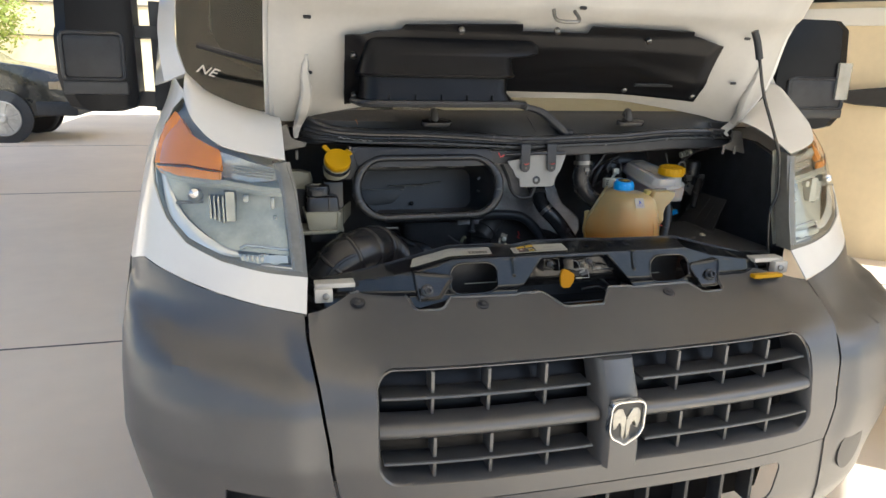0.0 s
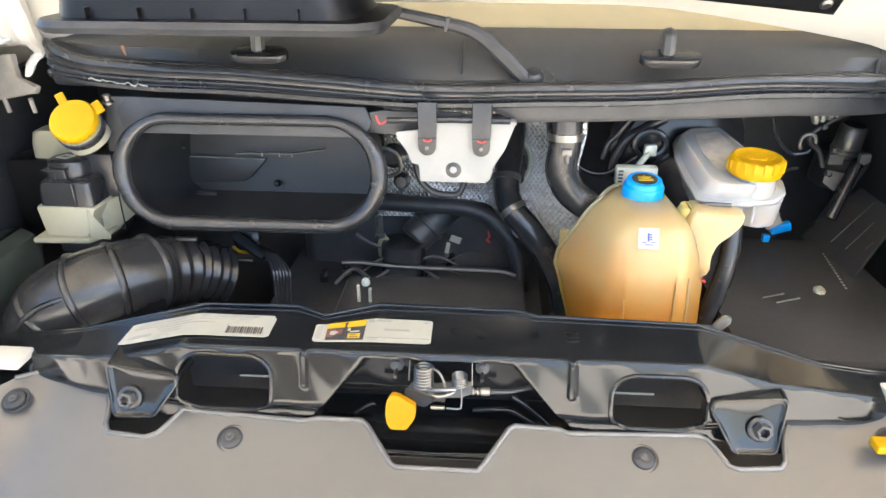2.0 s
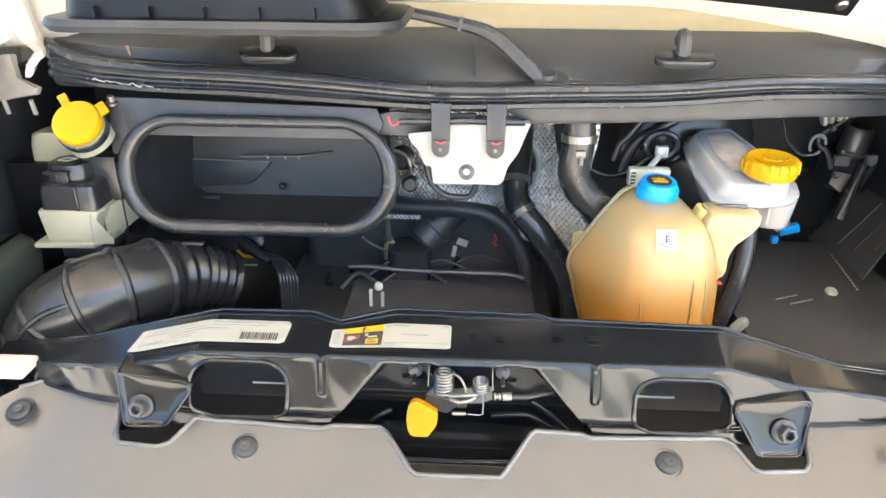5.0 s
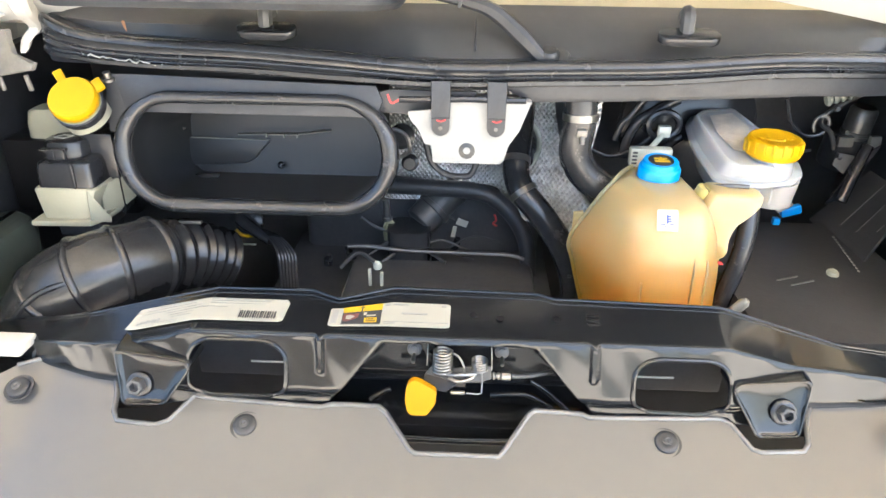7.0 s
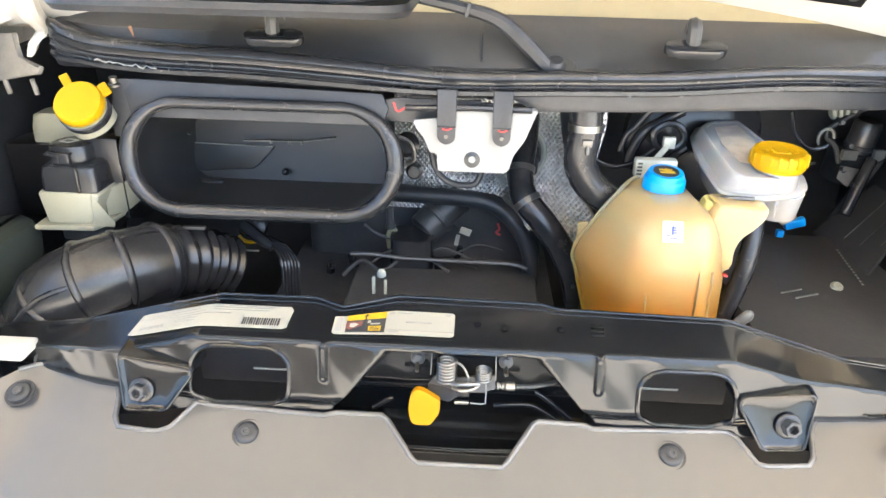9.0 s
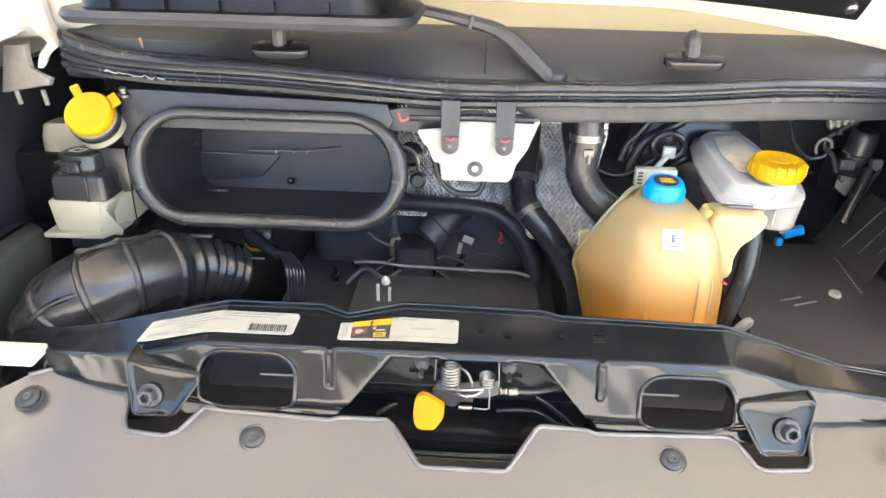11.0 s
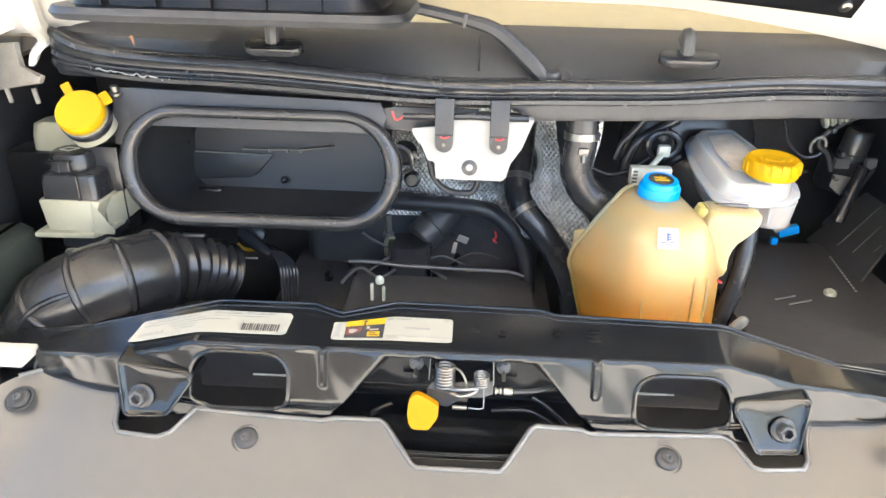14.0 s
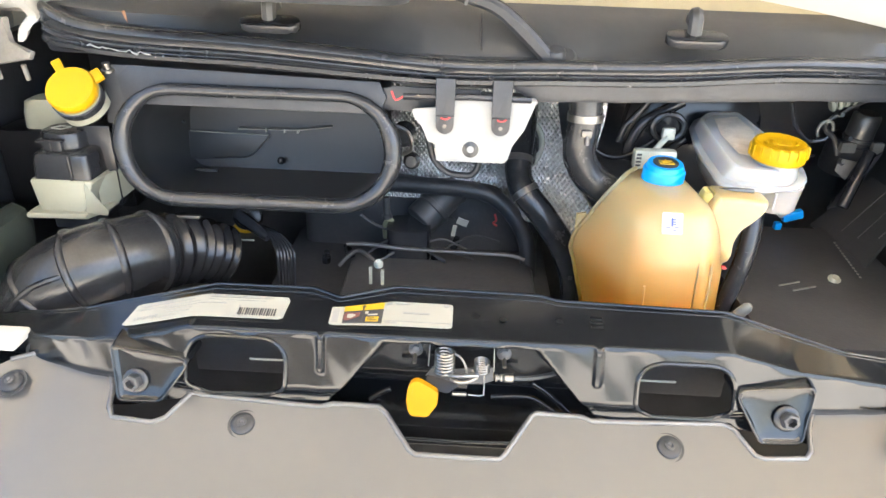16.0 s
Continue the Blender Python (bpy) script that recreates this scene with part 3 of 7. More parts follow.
for sg in (-1, 1):
    fog = [(.29, .36), (.29, .505), (.33, .53), (.41, .545), (.43, .42), (.40, .36)]
    corner = part("bumper_corner", sheet(sided(sg, [(.282, .884)] + [(u, z - .003) for u, z in EDGE] + [(.82, .8), (.80, .6), (.76, .25), (.30, .25), (.258, .50)] + [(u + .004, z) for u, z in seam[::-1]]), shoulder, 0.02, [sided(sg, fog)] if sg < 0 else []), BUMPER, van, "grey grained plastic bumper corner", thick=0.004)
    if sg < 0:
        part("fog_recess", sheet(sided(sg, [(.28, .34), (.28, .55), (.44, .56), (.44, .34)]), on_front(.07), 0.06), BLACK, corner)
    if sg > 0:
        part("fog_cover", sheet(sided(1, [(.338 + .036 * math.cos(a * .3927) - .010 * math.sin(a * .3927), .435 + .075 * math.sin(a * .3927)) for a in range(16)]), on_front(-.006), 0.03), SLAT, corner, "oval blue-grey fog lamp cover", thick=0.008)
    part("arch_trim", loft([[front(sg * (.80 + .012 * k), z, 0.0 if k < 2 else .03) for k in range(3)] for z in (.93, .8, .65, .5, .35)], closed=False), BUMPER, corner, thick=0.006)
    wing = part("wing", sheet(sided(sg, EDGE + [(.98, .935), (.98, 1.40), (.70, 1.41), (.62, 1.385)] + [(u, z) for u, z in LAMP_LOW[::-1]]), on_front(), 0.03), WHITE, van, "white painted front wing", thick=0.003)
    base = [(-sg * x if sg > 0 else x, y, z) for x, y, z in WS_BASE]
    edge = [front(sg * u, z) for u, z in LAMP_TOP]
    rows = []
    for k in range(7):
        t = k / 6
        rows.append([tuple(Vector(a).lerp(Vector(b), t) + Vector((0, 0, 0.02 * math.sin(math.pi * t)))) for a, b in zip(smooth_path(edge, 4), smooth_path(base, 4))])
    part("wing_top", loft(rows, closed=False), WHITE, wing, thick=0.003)
    # headlamp: rim, reflector bowl, amber, side light, chrome sweep, lens
    lamp = part("headlamp", sheet(sided(sg, LAMP_LOW[:-1] + LAMP_TOP + LAMP_IN[:-1]), on_front(.075), 0.03), LAMP_BOWL, van, "clear headlamp with amber indicator above")
    ring = [(u, z) for u, z in LAMP_LOW[:-1] + LAMP_TOP + LAMP_IN[:-1]]
    rp = [front(sg * u, z) for u, z in ring]
    mid = Vector((sum(p[0] for p in rp) / len(rp), 0, sum(p[2] for p in rp) / len(rp)))
    inner = [(mid.x + (p[0] - mid.x) * .945, p[1] + .012, mid.z + (p[2] - mid.z) * .94) for p in rp]
    back = [(mid.x + (p[0] - mid.x) * .92, p[1] + .06, mid.z + (p[2] - mid.z) * .91) for p in rp]
    part("lamp_rim", loft([[(p[0], p[1] + .06, p[2]) for p in rp], rp, [tuple(Vector(a).lerp(Vector(b), .5)) for a, b in zip(rp, inner)], inner, back], caps=False), LAMP_RIM, lamp)
    part("lamp_border", loft([[front(sg * a[0], a[1], .008), front(sg * (a[0] + b[0]) / 2, (a[1] + b[1]) / 2, .002), front(sg * b[0], b[1], .008), front(sg * b[0], b[1], .05)] for a, b in (((.312, 1.225), (.338, 1.222)), ((.297, 1.157), (.318, 1.150)), ((.285, 1.052), (.304, 1.051)), ((.278, .972), (.294, .973)))], closed=False), LAMP_RIM, lamp, thick=.003)
    amber = [(.441, 1.243), (.474, 1.254), (.524, 1.274), (.575, 1.310), (.612, 1.325), (.645, 1.29), (.655, 1.235), (.634, 1.197), (.515, 1.203), (.430, 1.198)]
    cell = lambda p, z: front(p / U2P, z, .020 + .010 * math.cos((abs(p) / U2P - .53) * 22) + .006 * math.cos((z - 1.24) * 40))
    part("indicator", sheet(sided(sg, amber), cell, 0.012), AMBER, lamp, "amber indicator reflector", thick=0.012)
    part("indicator_strip", sheet(sided(sg, [(.430, 1.194), (.515, 1.199), (.628, 1.192), (.600, 1.178), (.566, 1.174), (.48, 1.172), (.428, 1.174)]), lambda p, z: front(p / U2P, z, .012 + .5 * max(0, 1.188 - z)), 0.012), AMBER, lamp, "amber indicator reflector", thick=0.008)
    hollow = [(.318, 1.142), (.363, 1.146), (.417, 1.158), (.48, 1.165), (.585, 1.180), (.574, 1.165), (.537, 1.120), (.506, 1.083), (.474, 1.057), (.44, 1.034), (.41, 1.018), (.383, 1.012), (.300, 1.004)]
    dish = lambda p, z: front(p / U2P, z, .022 + .046 * max(0, 1 - ((abs(p) / U2P - .43) / .14) ** 2 - ((z - 1.095) / .085) ** 2))
    bowl = part("lamp_reflector", sheet(sided(sg, hollow), dish, 0.014), LAMP_BOWL, lamp, "frosted grey reflector bowl")
    x, y, z = front(sg * .480, 1.118, .045)
    part("bulb_shield", join(turned([(.019, 0), (.019, .02), (.014, .028), (.0, .031)], (x, y + .012, z + .010), (0, -1, .2), 18), box((x - .05, y + .004, z - .010), (x + .062, y + .016, z - .002), .003)), LAMP_RIM, bowl)
    part("bulb", turned([(.012, .030), (.012, .042), (.006, .046), (0, .047)], (x, y + .006, z + .016), (0, -1, .2), 14), CHROME, bowl)
    for k in range(4):
        x, y, z = front(sg * (.445 - .009 * k), 1.108, .030)
        part("lamp_flute", loft([[(x - .005, y + .03, z + q), (x - .002, y, z + q), (x + .002, y, z + q), (x + .005, y + .03, z + q)] for q in (-.030 - .003 * k, .028)]), LAMP_FACET, bowl)
    x, y, z = front(sg * .404, 1.113, .028)
    part("lamp_slab", loft([[(x - .016, y + .03, z + q), (x - .011, y, z + q), (x + .010, y - .002, z + q), (x + .015, y + .03, z + q)] for q in (-.038, .036)]), LAMP_FACET, bowl)
    for u, z, w, h in ((.377, 1.133, .007, .009), (.331, 1.125, .005, .014), (.325, 1.090, .005, .004)):
        x, y, z = front(sg * u, z, .024)
        part("lamp_facet", box((x - w, y, z - h), (x + w, y + .02, z + h), .003), LAMP_FACET, bowl)
    wedge = [(.441, 1.240), (.382, 1.224), (.345, 1.212), (.330, 1.204), (.325, 1.180), (.340, 1.174), (.364, 1.169), (.427, 1.180)]
    side = part("side_light", sheet(sided(sg, wedge), lambda p, z: front(p / U2P, z, .020 + .030 * step01(1.225, 1.185, z)), 0.010), SILVER, lamp, "clear side light reflector", thick=0.006)
    for k in range(3):
        part("lamp_flute", tube([front(sg * u, z - .007 * k, .022) for u, z in ((.405, 1.208), (.37, 1.202), (.334, 1.198))], .0022, 6), LAMP_FACET, side)
    part("lamp_divider", loft([[front(sg * u, z + q, .016 - .006 * (q == 0)) for q in (-.008, 0, .008)] for u, z in ((.316, 1.152), (.363, 1.157), (.417, 1.166), (.48, 1.170), (.56, 1.176), (.608, 1.186))], closed=False), LAMP_GREY, lamp, thick=.005)
    sweep = list(zip(smooth_path([(.607, 1.181, 0), (.566, 1.105, 0), (.541, 1.055, 0), (.507, 1.025, 0), (.464, 1.006, 0), (.413, .994, 0), (.375, .996, 0)], 4), smooth_path([(.580, 1.178, 0), (.539, 1.122, 0), (.507, 1.085, 0), (.475, 1.059, 0), (.441, 1.036, 0), (.411, 1.018, 0), (.383, 1.010, 0)], 4)))
    part("lamp_sweep", loft([[front(sg * (a.x + (b.x - a.x) * q), a.y + (b.y - a.y) * q, .030 - .05 * q * (1 - q)) for q in (0, .15, .3, .5, .7, .85, 1)] for a, b in sweep], closed=False), LAMP_CHROME, lamp, "curved chrome strip, its bright reflection painted white", thick=0.003)
    part("lamp_lip", loft([[front(sg * u, z - .004, .022), front(sg * u, z + .001, .012), front(sg * (u - .004), z + .007, .016), front(sg * (u - .004), z + .009, .03)] for u, z in ((.645, 1.176), (.602, 1.117), (.560, 1.058), (.514, 1.022), (.460, .993), (.401, .981), (.342, .973), (.294, .968))], closed=False), LAMP_CHROME, lamp, thick=.002)
    block = part("lower_reflector", sheet(sided(sg, [(.378, 1.004), (.302, 1.003), (.300, .986), (.371, .984)]), on_front(.020), 0.015), SILVER, lamp, thick=0.01)
    part("lower_shelf", tube([front(sg * u, z, .018) for u, z in ((.378, 1.018), (.369, 1.026), (.335, 1.022), (.302, 1.017))], .004, 8), SILVER, lamp)
    for k in range(5):
        x, y, z = front(sg * (.372 - .008 * k), .996, .010)
        part("lamp_flute", box((x - .004, y, z - .009), (x + .004, y + .012, z + .009), .003), LAMP_FACET, block)
    lens = part("lens", sheet(sided(sg, ring), on_front(.004), 0.03), LENS, lamp, "clear moulded lens")
    lens.visible_shadow = False

# windscreen and cab
def on_glass(off=0.0):
    return lambda x, q: (x, q + off * .7, q + .832 - off * .7)


curve = [(x, y) for x, y, z in WS_BASE] + [(-.4, .475), (0, .472), (.4, .475)] + [(-x, y) for x, y, z in WS_BASE[::-1]]
glass = [(-1.0, 1.28), (-1.03, .809), (-1.022, .672)] + curve + [(1.022, .672), (1.03, .809), (1.0, 1.28)]
screen = part("windscreen", sheet(glass, on_glass(), 0.08), GLASS, van, "raked windscreen with a dark border")
screen.visible_shadow = False
inner = [(-.93, .9), (-.93, .72), (-.88, .64), (-.78, .60), (-.45, .545), (-.2, .492), (.3, .486), (.74, .492), (.86, .53), (.93, .62), (.93, .9)]
part("screen_border", sheet(curve + [(1.022, .672), (1.03, .809), (1.03, .9)] + inner[::-1] + [(-1.03, .9), (-1.03, .809), (-1.022, .672)], on_glass(.003), 0.05), BLACK_SHEEN, screen)
part("screen_letters", lettering("NE", .046, Matrix.Translation((-.937, .597, 1.433)) @ Matrix.Rotation(radians(45), 4, "X") @ Matrix.Rotation(radians(-22), 4, "Z")), TRIM_WHITE, screen, "white letters on the glass", smooth=0)
# Dashboard painted beige to stand in for the reflection in the windscreen.
part("dashboard", loft([[(x, .50 + .10 * (x / 1.0) ** 4, 1.29), (x, .56 + .10 * (x / 1.0) ** 4, 1.335), (x, .75, 1.365), (x, 1.3, 1.37), (x, 1.3, 1.27), (x, .62, 1.27)] for x in (-.98, -.8, -.5, 0, .5, .8, .98)]), material("screen_reflection_beige", (.62, .54, .42), .6, vary=.2, scale=6), van)
part("cab_rear", box((-1.0, 2.1, .9), (1.0, 2.14, 2.3), .01), material("grey_bulkhead", (.09, .095, .08), .7, vary=.2, scale=4), van)
for sg in (-1, 1):
    a = [(-.993, .593, 1.425), (-1.022, .672, 1.504), (-1.029, .809, 1.641), (-1.0, 1.28, 2.112)]
    b = [(-1.055, .615, 1.40), (-1.075, .72, 1.50), (-1.082, .88, 1.64), (-1.04, 1.36, 2.112)]
    c = [(-1.10, .75, 1.385), (-1.10, .90, 1.50), (-1.09, 1.03, 1.64), (-1.05, 1.5, 2.112)]
    g = loft([smooth_path(r, 5) for r in (a, b, c)], closed=False)
    part("pillar", g if sg < 0 else mirrored(g), WHITE, van, thick=0.004)
    part("side_panel", box((sg * 1.10 - .03, 1.02, .36), (sg * 1.10 + .03, 5.6, 1.42), .02), WHITE, van)
    part("side_upper", box((sg * 1.08 - .03, 1.55, 1.40), (sg * 1.08 + .03, 5.6, 2.32), .02), WHITE, van)
    tyre = part("tyre", turned([(.20, -.11), (.33, -.11), (.37, -.07), (.375, 0), (.37, .07), (.33, .11), (.20, .11)], (sg * .98, .95, .172), (1, 0, 0), 36), TYRE, van)
    part("tyre", turned([(.20, -.11), (.33, -.11), (.37, -.07), (.375, 0), (.37, .07), (.33, .11), (.20, .11)], (sg * .98, 4.3, .172), (1, 0, 0), 36), TYRE, van)
part("roof", box((-1.08, 1.3, 2.10), (1.08, 5.6, 2.36), .08), WHITE, van)
part("rear_panel", box((-1.1, 5.56, .36), (1.1, 5.62, 2.3), .02), WHITE, van)
part("underbody", box((-1.0, .6, .15), (1.0, 5.5, .4), .02), DUST, van)

# bonnet, raised: x across, b up the slope from the hinge side
H0, HD, HN = Vector((0, .432, 1.405)), Vector((0, -.681, .732)), Vector((0, -.732, -.681))


def hood_at(x, b, out=0.0):
    return tuple(H0 + Vector((x, 0, 0)) + HD * b + HN * out)


def hood_c(x, b, out=0.0):
    """The same with the crown of the panel, that turns in towards its rear corners."""
    return hood_at(x, b, out + .075 * max(0, (abs(x) - .25) / .55) ** 1.3 * step01(.25, 0, b))


hood_outline = [(-.78, -.105), (-.745, -.088), (-.655, -.08), (-.52, -.067), (-.34, -.053), (0, -.05), (.34, -.053), (.52, -.067), (.655, -.08), (.745, -.088), (.80, -.105), (.81, .1), (.80, .45), (.74, .62), (.4, .70), (0, .72), (-.4, .70), (-.72, .62), (-.77, .45), (-.78, .1)]
bonnet = part("bonnet", sheet(hood_outline, lambda x, b: hood_c(x, b, -.035 - .03 * (1 - (x / .8) ** 2) * step01(-.06, .1, b)), 0.05), WHITE, van, "raised white bonnet, its underside with a black liner", thick=0.004)


def inner_skin(x, b):
    k = step01(.0, .03, min(.79 - abs(x - .01), b + .12, .70 - b))
    rib = .012 * math.exp(-((b - .29) / .03) ** 2) + .010 * math.exp(-((abs(x) - .69) / .03) ** 2)
    return hood_c(x, b, -.03 + .022 * k + rib)


part("inner_frame", sheet([(x * .985, b * .99) for x, b in hood_outline], inner_skin, 0.025), WHITE_SHADED, bonnet, "white pressed inner frame", thick=0.002)
liner_o = [(-.565, -.02), (-.1, .004), (.1, .002), (.28, .0), (.41, .0), (.55, .0), (.553, .200), (.435, .232), (.43, .245), (.105, .250), (.10, .225), (-.095, .225), (-.10, .247), (-.42, .232), (-.43, .218), (-.575, .195)]
liner = part("liner", sheet(liner_o, lambda x, b: hood_c(x, b, .018 + .012 * step01(0, .02, min(b - .01, .21 - b, x + .55, .54 - x)) + .006 * math.exp(-((b - .10 - .03 * math.sin(x * 9)) / .02) ** 2)), 0.02), LINER, bonnet, "black moulded liner", thick=0.004)
for x, b in ((-.55, .145), (-.54, .02), (-.27, .228), (0.0, .238), (.29, .217), (.297, .028), (.525, .03)):
    part("liner_clip", turned([(.009, -.008), (.009, .003), (.006, .006), (0, .0065)], hood_c(x, b, .030), HN, 14), STEEL, bonnet)
part("liner_ridge", box((.31, -.004, 0), (.5, .004, .01), .002, Matrix.Translation(hood_c(.4, .06, .036)) @ Matrix.Translation((-.4, 0, 0)) @ Matrix.Rotation(radians(45), 4, "X")), BLACK, bonnet)
for x, b in ((-.665, .085), (-.67, .235), (.655, .075), (.63, .22), (-.60, .30), (.06, .30)):
    part("press_hole", prism(rrect(-.010, -.004, .010, .004, .003, n=2), hood_c(x, b, .008), (1, 0, 0), HD, -.004, 0), BLACK, bonnet)
part("striker", tube(smooth_path([hood_at(-.03, .30, .02), hood_at(-.03, .30, .06), hood_at(.03, .30, .06), hood_at(.03, .30, .02)], 5), .005, 8), STEEL, bonnet)
rings = []
for z, x0, x1, y0, r in ((1.357, -.548, -.085, .200, .05), (1.365, -.552, -.08, .196, .05), (1.373, -.548, -.085, .200, .05), (1.374, -.53, -.118, .222, .045), (1.395, -.528, -.135, .226, .045), (1.432, -.528, -.133, .232, .04), (1.434, -.540, -.121, .216, .045), (1.440, -.544, -.117, .213, .045), (1.446, -.540, -.121, .217, .045), (1.486, -.530, -.124, .240, .035), (1.494, -.528, -.060, .246, .03), (1.500, -.526, -.042, .250, .03), (1.522, -.522, -.040, .262, .03), (1.532, -.514, -.052, .275, .03), (1.548, -.505, -.060, .300, .03)):
    rings.append([(x, y, z) for x, y in rrect(x0, y0, x1, .46 - (z - 1.36) * .5, r, n=6)])
scoop = part("air_scoop", loft(rings[2:]), LINER, bonnet, "black air scoop on the bonnet liner")
lipr = []
for rr in rings[:3]:
    lipr.append(rr)
part("scoop_rim", loft(lipr), BLACK, scoop)
for x in (-.47, -.40, -.33, -.26, -.19):
    part("scoop_rib", box((x - .001, .213, 1.374), (x + .001, .23, 1.388), .0004), LINER, scoop)
for sg in (-1, 1):
    hx = -.69 if sg < 0 else .745
    arc = smooth_path([hood_at(hx - sg * .02, .13, .025), hood_at(hx - sg * .015, .09, .045), hood_at(hx - sg * .02, .03, .07), hood_at(hx - sg * .01, -.03, .085), hood_at(hx, -.08, .075), (sg * .698, .412, 1.276), (sg * .700, .404, 1.262)], 5)
    wid = [.006, .012, .016, .019, .020, .019, .016, .013, .011, .009, .008]
    part("hinge_arm", loft([[tuple(p + Vector(((.8 * q) * wid[min(10, i * 11 // len(arc))], w, w * .6))) for q, w in ((-1, 0), (-1, .012), (1, .012), (1, 0), (.6, -.005), (-.6, -.005))] for i, p in enumerate(arc)]), WHITE_SHADED, bonnet, "white curved hinge arm")
part("prop_rod", tube(smooth_path([(.566, .15, 1.54), (.582, .15, 1.493), (.612, .15, 1.399), (.668, .15, 1.286), (.697, .15, 1.217), (.709, .15, 1.116), (.692, .15, 1.047), (.706, .15, .93)], 6), .0045, 8), BLACK_SHEEN, van)
part("prop_grip", tube([(.552, .15, 1.575), (.566, .15, 1.545), (.580, .15, 1.50)], .010, 10), BLACK, van)

# door mirrors
for sg in (-1, 1):
    def mp(x, y, z):
        return (sg * x, y, z)
    hous = [[mp(x, y, z) for x, y in (((1.165 + dx), .86), (1.20 + dx, .842), (1.36 + ex, .842), (1.395 + ex, .865), (1.40 + ex, .95), (1.37 + ex, 1.02), (1.20 + dx, 1.03), (1.165 + dx, .99))] for z, dx, ex in ((1.300, .05, -.06), (1.312, .01, -.03), (1.345, 0, -.012), (1.40, 0, 0), (1.52, 0, 0), (1.548, 0, -.005), (1.552, .0, -.008), (1.60, 0, -.01), (1.76, 0, -.02), (1.80, .02, -.05))]
    mirror = part("door_mirror", loft(hous), LINER, van, "large black two-piece door mirror", smooth=30)
    part("mirror_panel", prism(rrect(1.205, 1.405, 1.365, 1.53, .012, n=3) if sg > 0 else rrect(-1.365, 1.405, -1.205, 1.53, .012, n=3), (0, .846, 0), (1, 0, 0), (0, 0, 1), .006, .003), BLACK, mirror)
    fr = [mp(x, .841, z) for x, z in rrect(1.198, 1.398, 1.372, 1.537, .016, n=4)]
    part("panel_frame", tube(fr, .007, 8, closed=True), BLACK, mirror)
    part("mirror_band", box((min(sg * 1.19, sg * 1.375), .832, 1.352), (max(sg * 1.19, sg * 1.375), .85, 1.392), .006), COWL, mirror)
    part("mirror_glass", prism(rrect(1.20, 1.40, 1.365, 1.76, .02, n=3) if sg > 0 else rrect(-1.365, 1.40, -1.20, 1.76, .02, n=3), (0, 1.034, 0), (1, 0, 0), (0, 0, 1), -.003, 0), MIRROR, mirror)
    part("mirror_arm", loft([[mp(x, y, z) for y, z in ((.88, z0), (.88, z1), (.95, z1), (.95, z0))] for x, z0, z1 in ((1.18, 1.525, 1.565), (1.12, 1.53, 1.565), (1.06, 1.50, 1.56))]), BLACK, mirror)
    part("mirror_foot", loft([[mp(x, y, z) for x, y in ((1.075, .90), (1.12, .89), (1.13, 1.0), (1.075, 1.02))] for z in (1.30, 1.36, 1.50, 1.57, 1.64)]), BLACK, mirror)
    part("mirror_stay", loft([[mp(x, y, z) for y, z in ((.90, z0), (.90, z1), (.96, z1), (.96, z0))] for x, z0, z1 in ((1.19, 1.315, 1.36), (1.10, 1.31, 1.36))]), BLACK, mirror)
    if sg > 0:
        lampg = part("repeater", loft([[(x, y, z) for x, y in ((1.342, .828), (1.385, .835), (1.408, .865), (1.408, .93), (1.35, .93))] for z in (1.44, 1.447, 1.60, 1.61)]), SILVER, mirror, "clear side repeater lens")
        shift = VAN @ Matrix.Translation((1.36, .78, 1.45)) @ Matrix.Diagonal((1.5, 1.0, .84, 1)) @ Matrix.Translation((-1.2825, -.86, -1.54)) @ VAN.inverted()
        for ob in [mirror] + list(mirror.children):
            ob.data.transform(shift)

# ---- scuttle, seal and wiper ----
SEAL = smooth_path([(-.70, .47, 1.300), (-.668, .42, 1.310), (-.636, .405, 1.298), (-.595, .40, 1.287), (-.542, .397, 1.282), (-.469, .39, 1.279), (-.343, .38, 1.277), (-.203, .37, 1.270), (-.034, .37, 1.258), (.133, .37, 1.262), (.297, .37, 1.267), (.456, .372, 1.279), (.60, .385, 1.279), (.70, .42, 1.272), (.79, .475, 1.262)], 5)
cowl = part("scuttle_panel", loft([[(p.x, p.y + .004, p.z - .004) for p in SEAL], [(p.x, p.y + .035, p.z + .004) for p in SEAL], [(p.x, p.y * .35 + .455 * .65, (p.z + .01) * .35 + 1.308 * .65) for p in SEAL],
                                  [(p.x * 1.03, max(.480, p.y + .02), max(1.320, p.z + .02)) for p in SEAL], [(p.x * 1.04, max(.495, p.y + .04), max(1.331, p.z + .03)) for p in SEAL]], closed=False), COWL, van, "dark grey plastic scuttle panel below the windscreen", thick=0.003)


def seal_ring(p):
    """The seal's profile at one place: a top roll, a ribbed face and a lower lip."""
    h = ramp(p.x, [-.70, -.66, -.61, -.2, 0, .8], [.046, .046, .033, .029, .023, .021])
    prof = [(.012, 0), (.006, .0065), (-.001, .0070), (-.007, .0035), (-.0085, -.003), (-.0045, -.008), (-.0050, -.30 * h - .005), (-.0085, -.34 * h - .005), (-.0055, -.42 * h - .005), (-.0060, -.58 * h - .003),
            (-.0095, -.64 * h - .003), (-.0065, -.72 * h - .003), (-.0070, -h + .004), (-.0125, -h + .002), (-.0130, -h - .003), (-.006, -h - .006), (.004, -h - .004)]
    return [(p.x, p.y + a, p.z + b) for a, b in prof]


